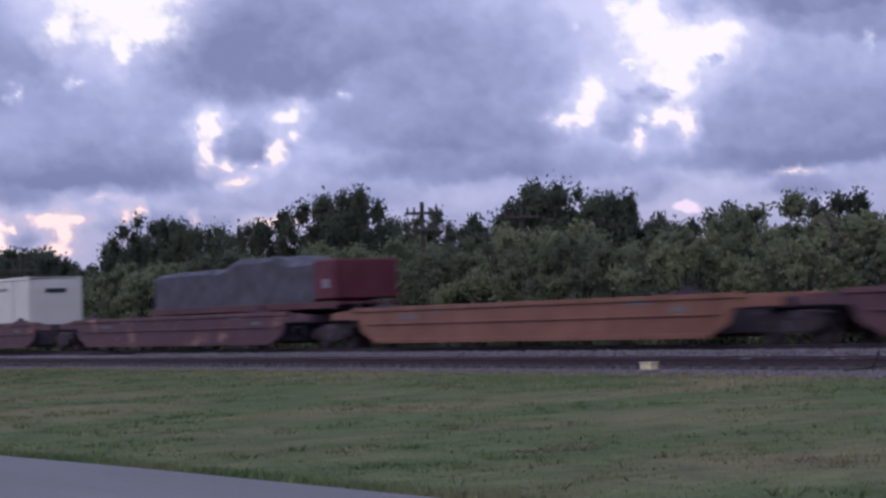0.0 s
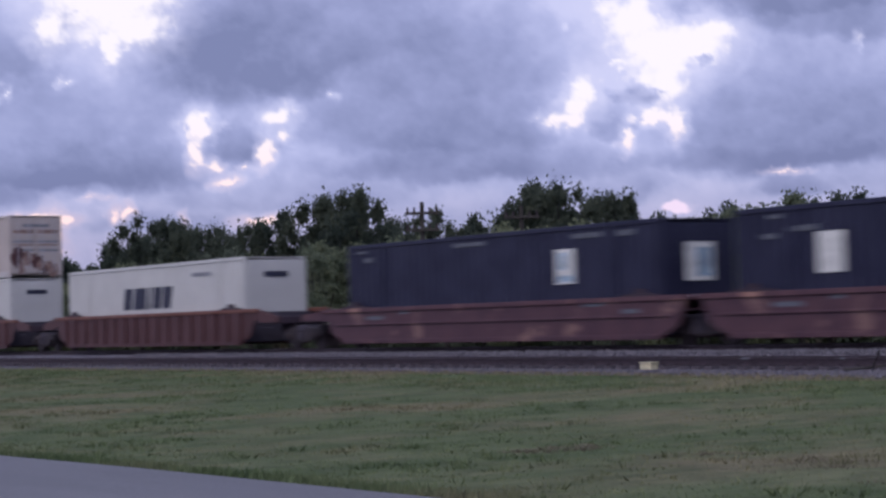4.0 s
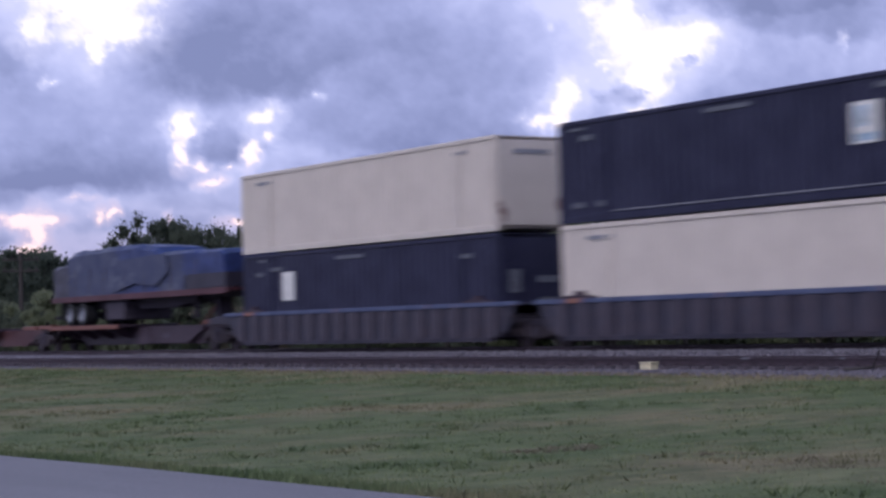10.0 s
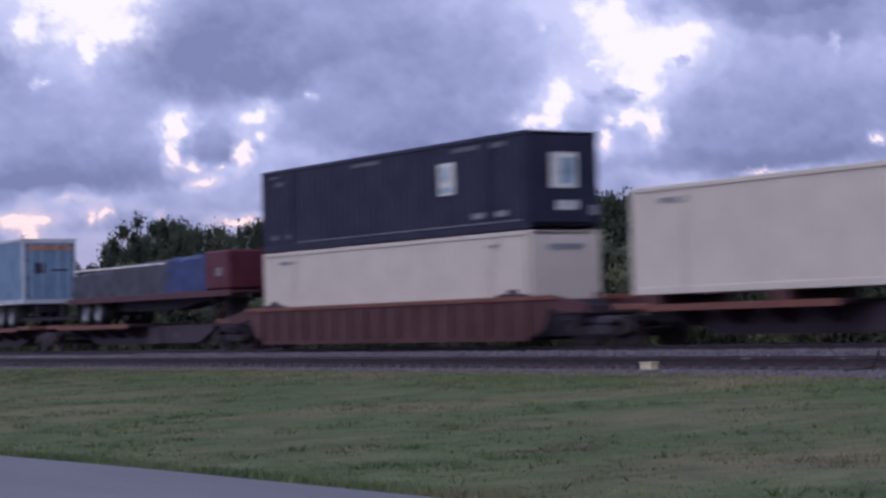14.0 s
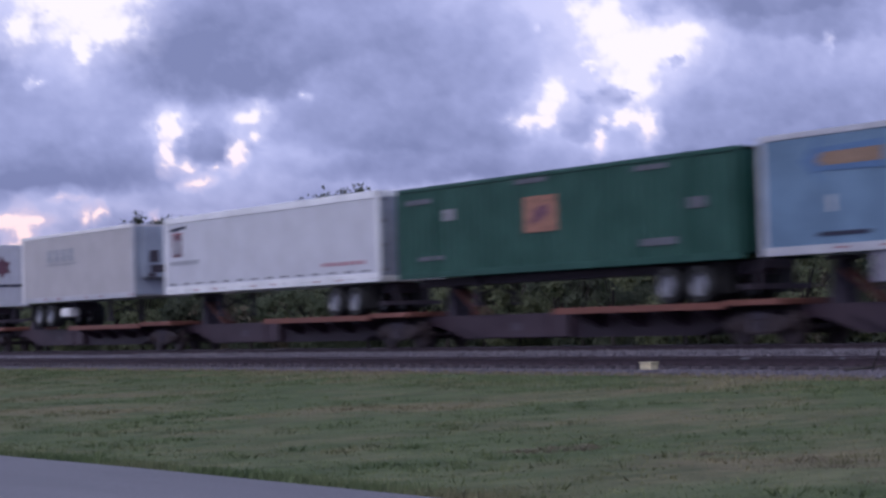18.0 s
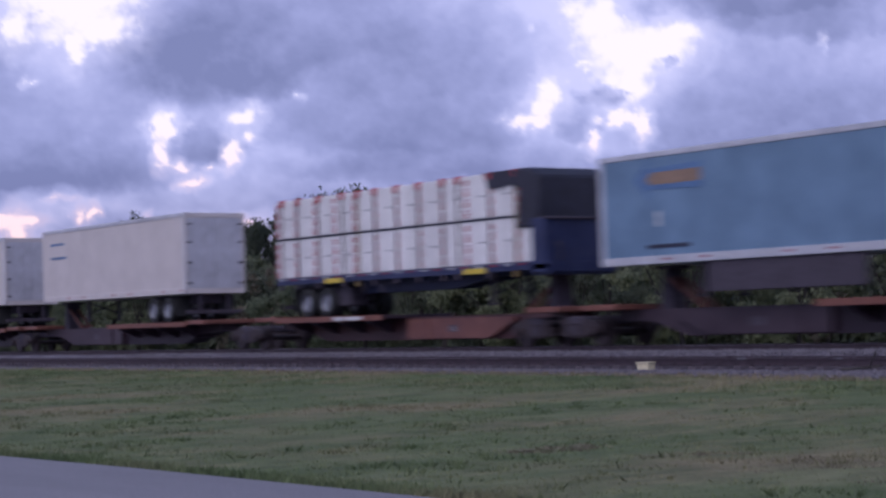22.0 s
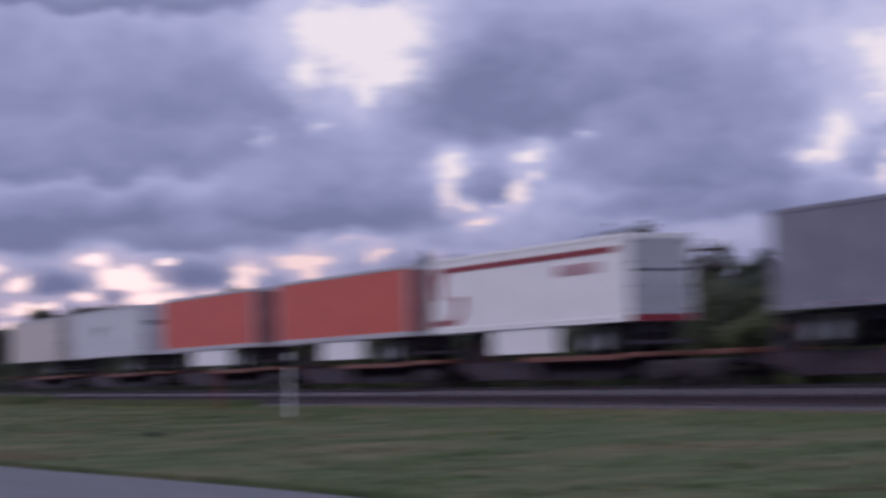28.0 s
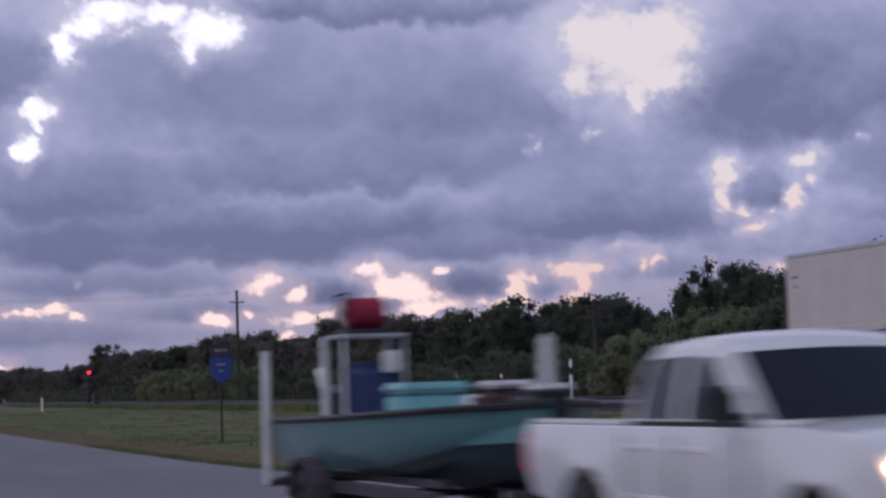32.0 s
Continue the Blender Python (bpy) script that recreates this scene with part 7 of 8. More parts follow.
# flatbed with steel under tarpaulin and a red headboard box
t, L = flatbed(-358.8, 16.4, "flatbed trailer with a low tarped load and red headboard", 2.25, nose=1.2)
tarped(t, -7.8, 1.6, 2.26, [(0, 3.25), (0.1, 3.3), (0.9, 3.55), (1, 3.6)], "tarp_grey", "weathered grey tarpaulin")
tarped(t, 1.3, 4.9, 2.27, [(0, 3.5), (0.2, 3.6), (0.9, 3.62), (1, 3.3)], "tarp_blue", "dark blue tarpaulin")
part("load_cover_edge", block(-7.6, 1.2, -1.2, -1.1, 3.42, 3.5, 0.02), "sticker", t, "pale rolled edge", at=(0, 0, 0.0))
part("headboard_box", block(4.9, 6.9, -1.27, 1.27, 2.3, 3.75, 0.06), "red", t, "red headboard box")
part("label_plate", block(5.9, 6.3, -1.285, -1.272, 2.8, 3.1), "mark_grey", t, "small grey plate")
trailer_gear(t, -1, 8.2)


def lumber_trailer():
    t, L = flatbed(-503.7, 16.2, "blue flatbed trailer stacked with white wrapped lumber", 2.48, -1, "frame_blue", 0.3)
    seams = (-8.25, -4.72, 0.37, 5.42, 7.02)
    for tier in (0, 1):
        z = 2.5 + tier * 1.40
        for i, (a, b) in enumerate(zip(seams, seams[1:])):
            b = min(b, 7.02 if tier == 0 else 6.3) - 0.012
            for s in (0, 1):
                part("lumber_pack", lambda: sagging_pack(b - a, 7 * i + tier), "wrap", t, "white printed lumber wrap", at=(a, -1.2 + s * 1.205, z), key=("bundle", i, tier))
        for k in range(12):
            xp = 6.27 - 1.31 * k
            for c in range(4):
                part("print_block", print_block, "wrap_red", t, "red printed block", at=(xp, -1.206, z + 0.05 + 0.335 * c), key="print")
                if c < 3:
                    part("print_bar", lambda: block(-0.17, 0.17, -0.003, 0, 0, 0.075), "wrap_pink", t, "pale pink printed bar", at=(xp, -1.205, z + 0.235 + 0.335 * c), key="bands")
            if xp > -7.6:
                part("lettering_bar", lambda: block(-0.16, 0.16, -0.004, 0, 0, 0.045), "mark_grey", t, "grey lettering bar", at=(xp - 0.46, -1.204, z + 0.66), key="wrap_letters")
    lath = random.Random(3)
    x = -8.2
    while x < 6.1:
        w = lath.uniform(0.3, 0.6)
        part("spacer_lath", block(0, min(w, 6.2 - x), -1.212, -1.15, 3.842, 3.892 + lath.uniform(0, 0.012)), "mark_dark", t, "dark spacer lath between the tiers", at=(x, 0, 0))
        x += w + lath.uniform(0.05, 0.13)
    for i, xs in enumerate((-7.8, -6.7, -5.25, -3.7, -2.7, -1.62, -0.3, 1.0, 2.37, 3.2, 4.9, 6.23)):
        gold = i in (4, 11)
        lean = (0.13 if i == 3 else 0.04 if i in (1, 4, 8) else 0.0)
        st = part("strap", lambda: Geo().prism([(-0.045, 5.245), (0.045, 5.245), (0.045 + lean, 2.1), (-0.045 + lean, 2.1)], -1.236, -1.224, "y").box(-0.04, 0.04, -1.235, 1.235, 5.235, 5.25),
                  "strap_gold" if gold else "strap", t, "tie-down strap", at=(xs, 0, 0), key=("strap", gold, lean))
        part("corner_pad", lambda: rounded(block(-0.12, 0.12, -1.262, -1.0, 5.03, 5.272), 0.025, 1), "pad_red", st, "red corner protector", key="pad")
        part("winch", lambda: block(-0.06, 0.06, -1.33, -1.2, 2.08, 2.27, 0.02), "strap_gold" if gold else "under", st, "strap winch", at=(lean, 0, 0), key=("winch", gold))
    # tarpaulin over the front: a skirt along the top edge, then a hood down to the headboard
    top, n = [], 26
    for i in range(n + 1):
        f = i / n
        top.append((4.62 + 1.86 * f + 0.22 * (1 - f) * 0.9, 4.76 + 0.07 * noise.noise(Vector((f * 4.0, 2, 5))) + 0.05 * f + (0.42 * max(0, 0.06 - f) / 0.06)))
    skirt = Geo()
    vs = []
    for i, (xx, lo) in enumerate(top):
        f = i / n
        for q in range(7):
            h = q / 6
            y = -1.235 - 0.035 * math.sin(f * 19 + 2.2 * h) * (1 - h) - 0.02
            vs.append((xx - (0.2 * h if f < 0.1 else 0), y, lo + (5.262 - lo) * h))
        vs.append((xx - (0.2 if f < 0.1 else 0), 1.24, 5.272))
    fs = [(i * 8 + j, (i + 1) * 8 + j, (i + 1) * 8 + j + 1, i * 8 + j + 1) for i in range(n) for j in range(7)]
    part("tarp_skirt", skirt.add(vs, fs), "tarp_black", t, "black tarpaulin skirt hanging over the top edge", smooth=True)
    hood = sculpt(Geo().prism([(6.30, 3.50), (6.42, 4.62), (6.2, 4.78), (6.2, 5.27), (6.95, 5.26), (7.40, 5.0), (7.42, 3.52)], -1.275, 1.275, "y"),
                  [(0, steps(6.2, 7.4, 5)), (1, steps(-1.27, 1.27, 5)), (2, steps(3.5, 5.26, 7))],
                  lambda x, y, z: (x + 0.03 * noise.noise(Vector((y * 1.7, z * 1.9, 1))), y * (1 + 0.012 * noise.noise(Vector((x * 2.6, z * 2.3, 4)))), z), 0.05)
    part("tarp_hood", hood, "tarp_black", t, "black tarpaulin over the front", smooth=True)
    part("headboard", rounded(block(7.03, 7.72, -1.29, 1.29, 2.3, 3.76), 0.03, 1), "frame_blue", t, "dark blue front headboard")
    part("headboard_lip", block(7.55, 7.80, -1.3, 1.3, 3.70, 3.78, 0.02), "under", t, "dark headboard lip")
    part("nose_box", rounded(block(6.95, 7.86, -1.3, 1.3, 2.1, 2.5), 0.08, 2), "frame_blue", t)
    part("air_line", Geo().rod((7.86, -0.9, 2.5), (7.95, -0.9, 2.85), 0.03, n=6).rod((7.95, -0.9, 2.85), (7.8, -0.9, 3.05), 0.03, n=6), "under", t, "dark brake hose coupling")
    for xs in (-4.2, 4.15):
        part("yellow_marker", block(xs - 0.58, xs + 0.58, -1.33, -1.3, 2.24, 2.40, 0.008), "yellow", t, "yellow side marker bar")
    for i in range(20):
        part("reflector", lambda: block(0, 0.3, -1.312, -1.302, 2.42, 2.47), "mark_red" if i % 2 else "mark", t, "reflective tape dash", at=(-7.8 + i * 0.75, 0, 0), key=("lref", i % 2))
    trailer_gear(t, -1, 7.9)
    part("spare_box", block(-5.2, -3.6, -1.0, -0.3, 1.45, 2.1, 0.04), "under", t, "black underbody box")
    for xs in (-2.6, -1.5):
        part("hanging_chain", Geo().rod((xs, -1.2, 2.25), (xs + 0.2, -1.2, 1.85), 0.02, n=5).rod((xs + 0.2, -1.2, 1.85), (xs + 0.5, -1.2, 2.2), 0.02, n=5), "under", t, "slack tie-down chain")


def sagging_pack(w, seed):
    """A wrapped pack of boards: soft wrap that puckers between the boards."""
    def pucker(x, y, z):
        return (x, y + 0.012 * noise.noise(Vector((x * 1.6 + seed, z * 2.4, 0.3))), z + (0.015 * noise.noise(Vector((x * 0.9, y, seed))) if z > 1.0 else 0))
    return sculpt(block(0, w, 0, 1.19, 0, 1.34), [(0, steps(0, w, max(2, int(w * 2)))), (2, steps(0, 1.34, 4))], pucker, 0.03)


def print_block():
    """A block of print with a slit of bare wrap."""
    g = Geo().box(-0.10, 0.10, -0.003, 0, 0, 0.065).box(-0.10, 0.10, -0.003, 0, 0.095, 0.16)
    return g.box(-0.10, -0.055, -0.003, 0, 0.065, 0.095).box(0.055, 0.10, -0.003, 0, 0.065, 0.095)


lumber_trailer()


# ---- road vehicles ----
def arch(cx, r, z, n=9, flip=False):
    pts = [(cx - r * math.cos(math.pi * i / (n - 1)), z + r * math.sin(math.pi * i / (n - 1))) for i in range(n)]
    return pts[::-1] if flip else pts


def pickup(name, label, paint_mat, length, width, height, belt, sill, wheel_r, chrome, hood=2.0, cab_len=2.15):
    """A crew-cab pickup that faces +x, on the origin of its middle at road level."""
    t = thing(name, label, "pickup truck")
    L, W, roof = length / 2, width / 2, height
    fw, rw = L - 0.98, -L + 1.22
    arch_r, arch_z = wheel_r + 0.11, wheel_r * 1.02
    bright = "chrome" if chrome else paint_mat

    def bend(x, y, z):
        """Plan taper at nose and tail, swollen flanks, crowned bonnet."""
        k = y / W
        nose = max(0.0, (x - (L - 0.9)) / 0.9)
        tail = max(0.0, (-L + 0.5 - x) / 0.5)
        above = (z - (belt - 0.22)) / 0.5
        flank = 1 - ((0.15 * above ** 1.1 if above > 0 else -0.10 * above) if chrome else 0.095 * abs(above) ** 1.7) - 0.075 * nose ** 2 - 0.03 * tail ** 2
        flare = 0.028 * math.exp(-((math.hypot(x - fw, z - arch_z) - arch_r) / 0.10) ** 2) + 0.028 * math.exp(-((math.hypot(x - rw, z - arch_z) - arch_r) / 0.10) ** 2)
        crown = 0.055 * (1 - k * k) * (1 if x > L - hood - 0.1 and z > belt - 0.35 else 0)
        yy = y * flank + (flare * (1 if y > 0 else -1) if abs(k) > 0.9 else 0)
        return (x - 0.16 * nose * k * k - 0.02 * tail * -k * k, yy, z + crown)

    body = [(-L + 0.06, sill + 0.10), (-L, belt - 0.12), (-L + 0.03, belt)]
    body += [(L - hood - 0.05, belt), (L - hood + 0.35, belt + 0.01), (L - 0.55, belt - 0.04), (L - 0.16, belt - 0.13), (L - 0.03, belt - 0.30), (L - 0.05, sill + 0.06)]
    low = [(fw + arch_r, sill), (rw - arch_r, sill)]
    body += [low[0]] + arch(fw, arch_r, arch_z)[::-1] + [(fw - arch_r, sill - 0.04), (rw + arch_r, sill - 0.04)] + arch(rw, arch_r, arch_z)[::-1] + [low[1]]
    cuts = [(0, steps(-L, L, 22)), (1, steps(-W, W, 9)), (2, steps(sill, belt, 7))]
    sh = part("body", sculpt(Geo().prism(body, -W, W, "y"), cuts, bend, 0.085 if chrome else 0.06), paint_mat, t, smooth=True)

    cab_f, cab_r = L - hood + 0.12, L - hood - cab_len
    lo, span = belt - 0.06, roof - belt

    def glasshouse(x, y, z):
        """Cab sides lean in, roof and windscreen are curved."""
        f = max(0.0, (z - belt) / span)
        k = y / (W - 0.05)
        front = max(0.0, (x - (cab_f - 1.25)) / 1.25)
        back = max(0.0, (cab_r + 0.4 - x) / 0.4)
        return (x - 0.20 * front * k * k + 0.07 * back * k * k, y * (1 - 0.15 * f ** 1.25), z - 0.045 * f * f * k * k)

    side = [(cab_r, lo), (cab_r + 0.06, belt + 0.25 * span), (cab_r + 0.17, roof - 0.16), (cab_r + 0.32, roof - 0.045), ((cab_r + cab_f) / 2 - 0.2, roof), (cab_f - 1.05, roof - 0.02), (cab_f - 0.86, roof - 0.075), (cab_f, lo)]
    cabin = part("cabin", sculpt(Geo().prism(side, -W + 0.05, W - 0.05, "y"), [(0, steps(cab_r, cab_f, 10)), (1, steps(-W, W, 9)), (2, steps(lo, roof, 6))], glasshouse, 0.06), paint_mat, t, "cab with roof", smooth=True)

    def side_pane(nm, pts, s):
        y = s * (W - 0.05)
        g = sculpt(Geo().prism(pts, y - 0.008, y + 0.008, "y"), [(0, steps(cab_r, cab_f, 10)), (2, steps(lo, roof, 6))], glasshouse)
        part(nm, g, "glass", cabin, "dark glass", smooth=True)

    def cross_pane(nm, x0, z0, x1, z1, half0, half1, off, lab):
        vs, n = [], 8
        for i in range(n + 1):
            q = -1 + 2 * i / n
            for xx, zz, hw in ((x0, z0, half0), (x1, z1, half1)):
                vs.append(glasshouse(xx + off, q * hw, zz))
                vs.append(glasshouse(xx + off - 0.02, q * hw, zz))
        fs = []
        for i in range(n):
            a, b = 4 * i, 4 * i + 4
            fs += [(a, a + 2, b + 2, b), (a + 1, b + 1, b + 3, a + 3), (a, b, b + 1, a + 1), (a + 2, a + 3, b + 3, b + 2)]
        part(nm, Geo().add(vs, fs + [(0, 1, 3, 2), (4 * n, 4 * n + 2, 4 * n + 3, 4 * n + 1)]), "glass", cabin, lab, smooth=True)

    slope = lambda z: cab_f - 0.86 * (z - lo) / (roof - 0.075 - lo)
    zl, zh = belt + 0.05, roof - 0.13
    cross_pane("windscreen", slope(zl), zl, slope(zh), zh, W - 0.13, W - 0.16, 0.018, "dark windscreen")
    cross_pane("rear_window", cab_r + 0.02, zl + 0.02, cab_r + 0.15, zh - 0.05, W - 0.2, W - 0.24, 0.0, "dark rear window")
    mid = (cab_f - 0.45 + cab_r) / 2
    for s in (-1, 1):
        side_pane("front_window", [(mid + 0.05, zl), (slope(zl) - 0.16, zl), (slope(zh - 0.03) - 0.13, zh - 0.03), (mid + 0.05, zh)], s)
        side_pane("back_window", [(cab_r + 0.20, zl), (mid - 0.05, zl), (mid - 0.05, zh), (cab_r + 0.33, zh - 0.02), (cab_r + 0.24, zh - 0.16)], s)
        m = part("mirror", rounded(block(-0.08, 0.09, -0.13, 0.13, -0.10, 0.12), 0.04), "black_trim" if not chrome else paint_mat, t, "side mirror", at=(cab_f - 0.42, s * (W + 0.13), belt + 0.14), smooth=True)
        part("mirror_arm", block(-0.03, 0.03, -0.08, 0.08, -0.05, 0.0), "black_trim", m, at=(0, -s * 0.14, -0.05))
        for xd in (mid + 0.1, cab_r + 0.25):
            part("door_handle", block(0, 0.2, -0.025, 0.025, 0, 0.045, 0.012), bright, t, at=(xd, s * (W - 0.005), belt - 0.17))
        for xd in (cab_f - 0.35, mid, cab_r + 0.12):
            part("door_seam", block(-0.003, 0.003, -0.014, 0.002, sill + 0.1, belt - 0.06), "black_trim", t, at=(xd, s * (W - 0.006), 0))
        part("belt_trim", block(cab_r + 0.15, cab_f - 0.3, -0.012, 0.012, belt + 0.002, belt + 0.035, 0.005), "bright_trim" if chrome else "black_trim", t, "window sill trim", at=(0, s * (W - 0.045), 0))
        part("side_moulding", block(rw + arch_r + 0.1, fw - arch_r - 0.1, -0.015, 0.012, sill + 0.13, sill + 0.165, 0.006), "bright_trim" if chrome else paint_mat, t, "bright door moulding", at=(0, s * (W - 0.035), 0))
        part("running_board", rounded(block(rw + arch_r + 0.05, fw - arch_r - 0.05, -0.09, 0.09, sill - 0.17, sill - 0.11), 0.02), "bright_trim" if chrome else "black_trim", t, "side step", at=(0, s * (W - 0.03), 0))
        for x in (fw, rw):
            road_wheel(t, x, s * (W - 0.15), wheel_r, wheel_r, 0.27, s, "chrome" if chrome else "rim_dark")
            part("arch_liner", Geo().prism(arch(x, arch_r - 0.015, arch_z), -0.12, 0.12, "y"), "under", t, at=(0, s * (W - 0.38), 0))
            part("arch_lip", Geo().prism(arch(x, arch_r + 0.025, arch_z) + arch(x, arch_r - 0.012, arch_z)[::-1], -0.025, 0.014, "y"), paint_mat, t, "rolled arch lip", at=(0, s * W, 0))
        tl = part("tail_light", rounded(block(-0.03, 0.24 if chrome else 0.10, -0.10, 0.10, -0.17, 0.17), 0.03), "lens_red", t, "red tail light", at=(-L + 0.01, s * (W - 0.13), belt - 0.22), smooth=True)
        if chrome:
            for zz in (-0.11, 0.0, 0.10):
                part("lit_bar", block(-0.045, -0.028, -0.10 + (0.03 if zz else -0.01), 0.10, -0.011, 0.011, 0.004), "lamp_red", tl, "lit red bar", at=(0, 0, zz))
    bedw = W - 0.14
    part("bed_floor_cover", block(-L + 0.1, cab_r - 0.02, -bedw, bedw, belt + 0.002, belt + 0.014), "black_trim", t, "dark bed cover")
    for s in (-1, 1):
        part("bed_rail", rounded(block(-L + 0.06, cab_r, -0.06, 0.06, 0, 0.045), 0.015), paint_mat if not chrome else "black_trim", t, at=(0, s * (W - 0.13), belt - 0.005), smooth=True)
    tg = part("tailgate", rounded(block(-0.03, 0.02, -W + 0.26, W - 0.26, sill + 0.16, belt - 0.02), 0.012), paint_mat, t, at=(-L + 0.01, 0, 0), smooth=True)
    part("tailgate_handle", block(-0.045, -0.03, -0.14, 0.14, belt - 0.2, belt - 0.12, 0.01), "black_trim", tg)
    rb = part("rear_bumper", rounded(block(-0.12, 0.12, -W + 0.04, W - 0.04, sill - 0.07, sill + 0.12), 0.04), "rim_dark" if chrome else "black_trim", t, "rear bumper", at=(-L, 0, 0), smooth=True)
    part("plate_shape", block(-0.135, -0.12, -0.16, 0.16, sill - 0.04, sill + 0.09), "mark_grey", rb, "plain plate")
    if chrome:
        part("amber_marker", block(-0.135, -0.12, -0.2, 0.2, sill + 0.095, sill + 0.108), "lamp_amber", rb, "thin amber strip", at=(0, -0.1, 0))

    def nose(x, y, z):
        return (x - 0.15 * (y / W) ** 2, y, z)
    fb = part("front_bumper", sculpt(block(-0.14, 0.10, -W + 0.05, W - 0.05, sill - 0.16, sill + 0.16), [(1, steps(-W, W, 9))], nose, 0.05), "chrome" if chrome else paint_mat, t, "front bumper", at=(L, 0, 0), smooth=True)
    part("lower_intake", sculpt(block(0.08, 0.106, -0.52, 0.52, sill - 0.07, sill + 0.04), [(1, steps(-W, W, 9))], nose), "under", fb, "dark lower intake")
    gr = part("grille", sculpt(block(-0.05, 0.035, -0.46, 0.46, sill + 0.2, belt - 0.13), [(1, steps(-W, W, 9))], nose, 0.03), "black_trim", t, "dark grille", at=(L - 0.02, 0, 0), smooth=True)
    for k in range(3):
        part("grille_bar", sculpt(block(0.03, 0.045, -0.43, 0.43, sill + 0.25 + 0.09 * k, sill + 0.27 + 0.09 * k), [(1, steps(-W, W, 9))], nose), "chrome" if chrome else "black_trim", gr)
    part("grille_surround", sculpt(Geo().box(0.0, 0.04, -0.5, 0.5, belt - 0.14, belt - 0.09).box(0.0, 0.04, -0.5, 0.5, sill + 0.15, sill + 0.2), [(1, steps(-W, W, 9))], nose), bright, gr, "bright grille surround")
    for s in (-1, 1):
        part("head_light", sculpt(block(-0.16, 0.02, -0.18, 0.18, -0.06, 0.06), [(1, steps(-0.18, 0.18, 3))], lambda x, y, z: (x - 0.28 * max(0, s * y + 0.1) ** 1.2, y, z - 0.10 * (0.18 - s * y) * (1 if z < 0 else 0.2)), 0.03), "lamp_head" if not chrome else "sticker", t,
             "lit head light" if not chrome else "head light", at=(L - 0.05, s * (W - 0.27), belt - 0.21), smooth=True)
        if chrome:
            part("corner_marker", block(-0.12, 0.12, -0.012, 0.012, -0.04, 0.02, 0.008), "lamp_amber", t, "amber corner light", at=(L - 0.42, s * (W - 0.012), belt - 0.22))
    part("underbody", block(-L + 0.3, L - 0.3, -W + 0.3, W - 0.3, sill - 0.2, sill + 0.02), "under", t)
    return t


red_pickup = pickup("red_pickup", "dark red crew-cab pickup with lit tail lights on the road", "car_red", 5.85, 2.02, 1.93, 1.27, 0.62, 0.42, True, 2.0, 2.1)
white_pickup = pickup("white_pickup", "white crew-cab pickup with headlights on, towing a boat", "car_white", 5.35, 1.90, 1.80, 1.18, 0.55, 0.39, False, 1.55, 2.05)


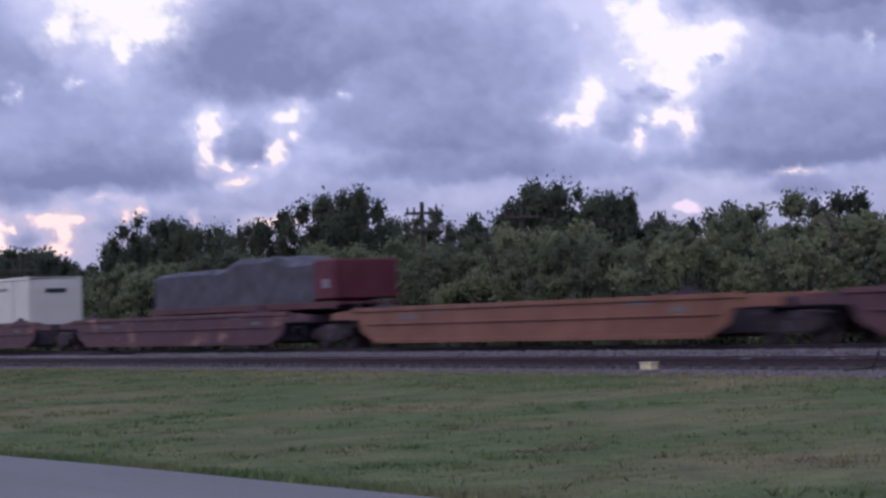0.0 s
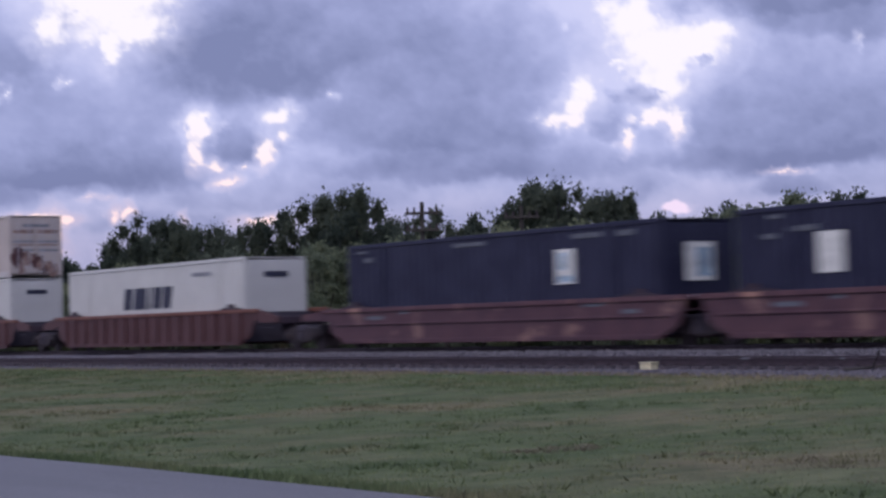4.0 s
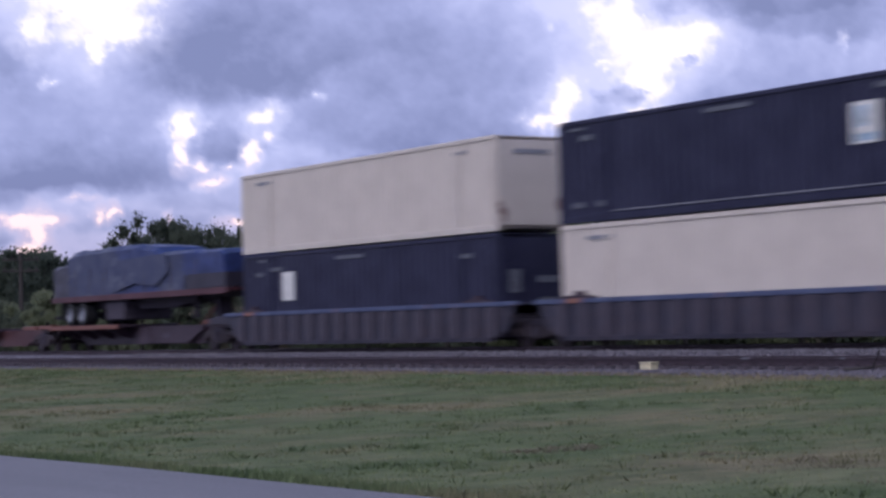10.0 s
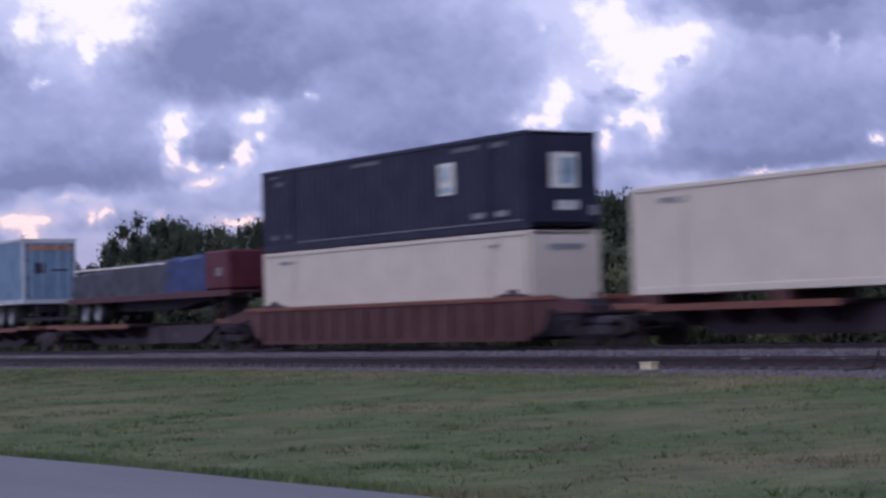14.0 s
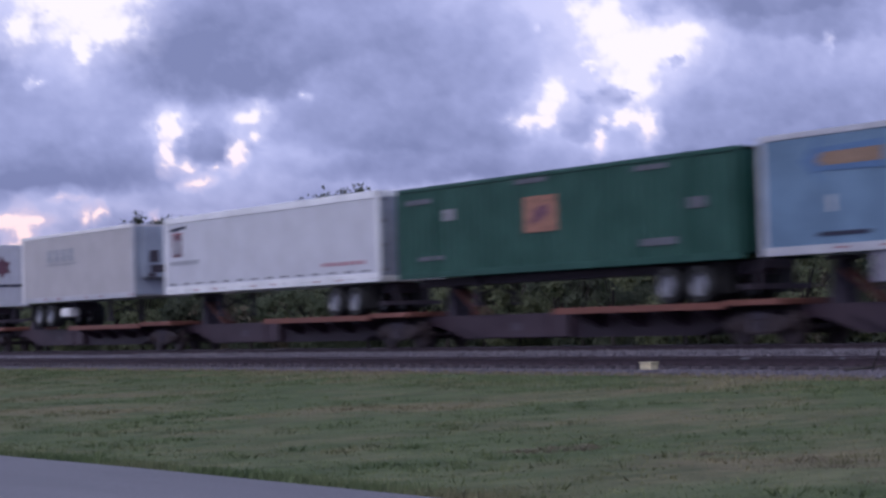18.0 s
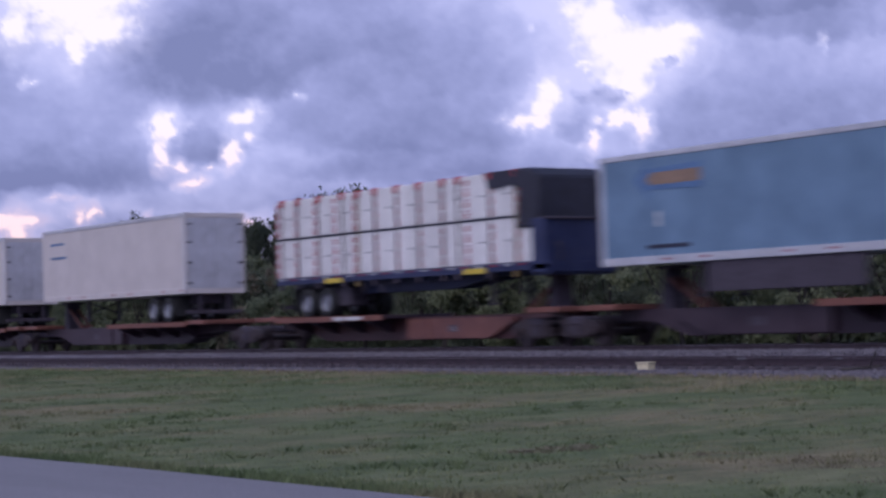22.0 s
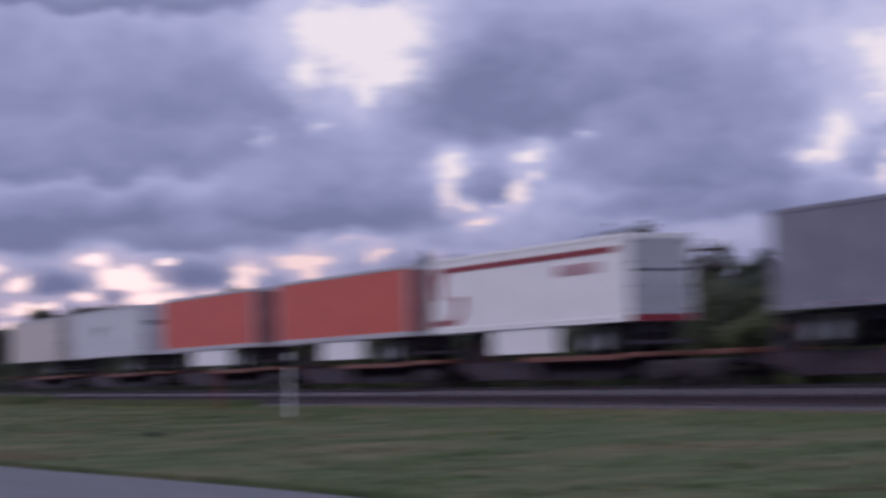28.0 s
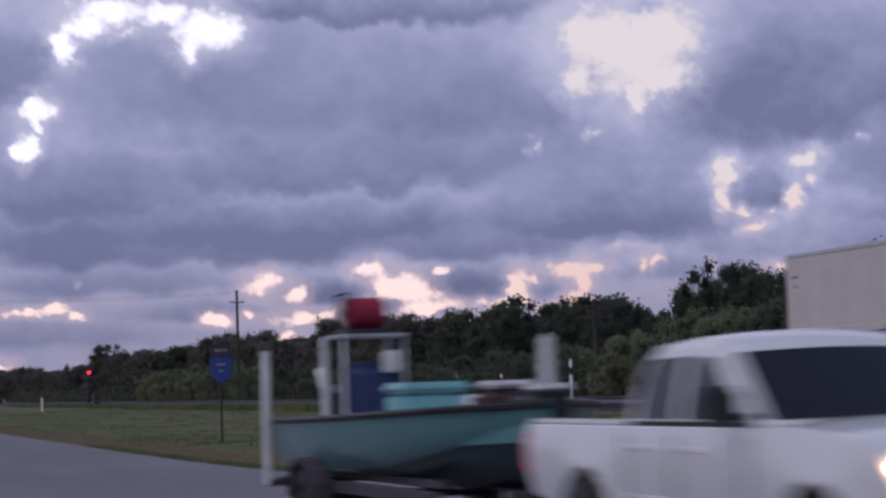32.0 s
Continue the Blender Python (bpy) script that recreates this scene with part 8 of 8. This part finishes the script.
def boat_rig():
    t = thing("boat_trailer", "dark steel boat trailer with two wheels behind the pickup", "boat trailer")
    part("tongue", Geo().prism([(2.0, 0.42), (4.5, 0.46), (4.5, 0.54), (2.0, 0.52)], -0.06, 0.06, "y"), "under", t)
    for s in (-1, 1):
        part("frame_rail", block(-2.9, 2.1, -0.05, 0.05, 0.42, 0.54, 0.01), "under", t, at=(0, s * 0.78, 0))
        part("bunk", block(-2.7, 1.6, -0.07, 0.07, 0.54, 0.62, 0.01), "wood", t, at=(0, s * 0.5, 0))
        road_wheel(t, -1.3, s * 1.0, 0.33, 0.33, 0.2, s, "wheel")
        part("fender", Geo().prism(arch(-1.3, 0.43, 0.36) + arch(-1.3, 0.39, 0.36)[::-1], -0.12, 0.12, "y"), "under", t, at=(0, s * 1.0, 0))
        if s < 0:
            part("guide_pole", Geo().rod((0, 0, 0.45), (0, 0, 1.95), 0.045, n=10), "pvc", t, "white guide pole", at=(-2.75, s * 1.05, 0))
        part("guide_bracket", block(-0.04, 0.04, -0.14, 0.14, 0.43, 0.5), "under", t, at=(-2.75, s * 0.92, 0))
    part("crossbeam", block(-0.06, 0.06, -0.95, 0.95, 0.44, 0.52), "under", t, at=(-2.75, 0, 0))
    part("crossbeam", block(-0.06, 0.06, -0.95, 0.95, 0.30, 0.40), "under", t, at=(-1.3, 0, 0))
    part("winch_post", block(-0.05, 0.05, -0.05, 0.05, 0.5, 1.2), "under", t, at=(3.2, 0, 0))
    b = thing("boat", "teal open fishing boat with a T-top frame and red bag", "boat")
    prof = [(-2.9, 0.95), (-2.0, 1.0), (-0.8, 1.05), (0.8, 1.02), (2.0, 0.85), (2.7, 0.55), (3.15, 0.12)]
    vs, fs = [], []
    for x, w in prof:
        f = (x + 2.9) / 6.05
        sheer = 1.16 + 0.15 * f ** 1.5
        keel = 0.46 + 0.42 * max(0, f - 0.5) ** 2 * 4
        chine = keel + 0.20 + 0.16 * f
        ww = w
        vs += [(x, -ww, sheer), (x, -ww * 0.93, chine + 0.12), (x, -ww * 0.8, chine - 0.05), (x, 0, keel), (x, ww * 0.8, chine - 0.05), (x, ww * 0.93, chine + 0.12), (x, ww, sheer), (x, ww * 0.85, sheer - 0.02), (x, ww * 0.8, sheer - 0.32), (x, -ww * 0.8, sheer - 0.32), (x, -ww * 0.85, sheer - 0.02)]
    k = 11
    for i in range(len(prof) - 1):
        fs += [(i * k + j, i * k + (j + 1) % k, (i + 1) * k + (j + 1) % k, (i + 1) * k + j) for j in range(k)]
    fs += [tuple(range(k)), tuple(reversed(range((len(prof) - 1) * k, len(prof) * k)))]
    hull = Geo().add(vs, fs)
    hull.m = [1 if f < 60 and (f % 11) in (2, 3) else 0 for f in range(len(fs))]
    h = part("hull", hull, ("hull", "hull_dark"), b, smooth=True)
    for s in (-1, 1):
        g = Geo()
        for (xa, wa), (xb, wb) in zip(prof, prof[1:]):
            fa, fb_ = (xa + 2.9) / 6.05, (xb + 2.9) / 6.05
            g.rod((xa, s * wa, 1.16 + 0.15 * fa ** 1.5), (xb, s * wb, 1.16 + 0.15 * fb_ ** 1.5), 0.035, n=6)
        part("rub_rail", g, "black_trim", h, "dark rub rail")
    for x, y, r in ((-2.3, -0.48, 0.045), (-2.3, 0.26, 0.03), (-1.66, -0.46, 0.02), (-1.66, 0.24, 0.02)):
        part("t_top_leg", Geo().rod((x, y, 0.6), (x, y, 2.06), r, n=10), "pvc", b, "pale T-top leg", smooth=True)
    part("rod_holder", Geo().rod((-2.46, -0.50, 1.72), (-2.33, -0.48, 1.5), 0.05, n=8), "pvc", b, "pale rod holder")
    part("t_top_frame", rounded(block(-2.36, -1.58, -0.50, 0.28, 2.05, 2.09), 0.02), "silver", b, "T-top frame")
    part("console", rounded(block(-2.07, -1.57, -0.40, 0.20, 0.6, 1.78), 0.12, 3), "canvas_blue", b, "console under a navy cover", smooth=True)
    part("wheel_shield", rounded(block(-1.56, -1.50, -0.06, 0.14, 1.66, 1.9), 0.02), "sticker", b, "pale plastic screen")
    part("cooler", rounded(block(-0.35, 0.30, -0.45, 0.25, 0.7, 1.46), 0.07, 3), "teal", b, "teal cooler", smooth=True)
    part("cooler_lid", rounded(block(-0.37, 0.32, -0.47, 0.27, 1.43, 1.54), 0.04), "teal", b, "teal cooler lid", smooth=True)
    part("deck_board", rounded(block(0.42, 0.68, 0.12, 0.5, 0.9, 1.40), 0.03), "pvc", b, "white deck board", smooth=True)
    part("maroon_cushion", rounded(block(0.80, 1.30, 0.05, 0.75, 0.9, 1.46), 0.09, 3), "canvas_maroon", b, "dark maroon cushion", smooth=True)
    part("cushion_top", rounded(block(0.86, 1.24, 0.1, 0.6, 1.45, 1.53), 0.03), "pvc", b, "white folded cover", smooth=True)
    part("seat_back", rounded(block(1.66, 1.80, 0.44, 0.54, 1.3, 1.96), 0.04), "pvc", b, "pale upright seat back", smooth=True)
    part("forward_seat", rounded(block(1.5, 2.2, 0.1, 0.62, 0.95, 1.42), 0.08, 3), "black_trim", b, "dark forward cushion", smooth=True)
    part("gear_bag", rounded(block(1.75, 2.15, 0.2, 0.6, 1.40, 1.49), 0.04), "pvc", b, "white bag", smooth=True)
    ba = part("raft_bag", Geo().lathe((-1.95, -0.12, 2.32), [(-0.22, 0.08), (-0.19, 0.18), (0.19, 0.18), (0.22, 0.08)], 16), "canvas_red", b, "red rounded life-raft bag", smooth=True)
    part("bag_strap", Geo().rod((-2.05, -0.35, 2.14), (-2.05, -0.35, 2.5), 0.014).rod((-1.85, -0.35, 2.14), (-1.85, -0.35, 2.5), 0.014), "black_trim", ba)
    part("bag_rack", Geo().box(-2.2, -1.7, -0.40, 0.16, 2.09, 2.15).rod((-2.16, -0.38, 2.12), (-2.16, -0.38, 2.54), 0.016).rod((-1.74, -0.38, 2.12), (-1.74, -0.38, 2.54), 0.016).rod((-2.16, -0.38, 2.54), (-1.74, -0.38, 2.54), 0.016), "black_trim", b, "black rack round the bag")
    part("outboard_cowl", block(-3.35, -2.9, -0.22, 0.22, 1.1, 1.55, 0.1), "black_trim", b, "black outboard cowl")
    part("outboard_leg", block(-3.2, -3.02, -0.08, 0.08, 0.55, 1.15, 0.03), "black_trim", b)
    return t, b


boat_trailer, boat = boat_rig()


# ---- what moves ----
def motions():
    def run(t):
        return 20.54 * t - 0.00764 * (t - 14) ** 2

    for ob, x in RUNNING:
        walk(ob, [(t, pose(x + run(t), TRACK_Y, RAIL)) for t in (0, 8, 16, 24, 32)])
    walk(clouds, [(0, pose(0, 0, EYE, 0, 0, -0.34)), (21.5, pose(0, 0, EYE, 0, 0, 0.88)), (29, pose(0, 0, EYE, 0, 0, 1.0)), (32, pose(0, 0, EYE, 0, 0, 1.2))])

    def red_at(t):
        x = -16.95 - 24.0 * (t - 9.0) - 2.92
        return pose(x, 8.03, 0.02, 0, 0, 180)
    walk(red_pickup, [(t, red_at(t)) for t in (0, 8, 9, 16, 32)])
    turn = math.degrees(math.atan(0.051))

    def white_at(t, back):
        k = max(t, 27.0) - 31.5
        x = -17.67 + 17.04 * k + 0.4 * k * k - 2.67 - back + min(t - 27.0, 0) * 13.4
        return pose(x, 5.72 + 0.051 * (x + 20), 0.02, 0, 0, turn)
    for ob, back in ((white_pickup, 0.0), (boat_trailer, 7.2), (boat, 7.2)):
        walk(ob, [(t, white_at(t, back)) for t in (0, 14, 27, 29, 30, 31, 31.5, 32)])


motions()
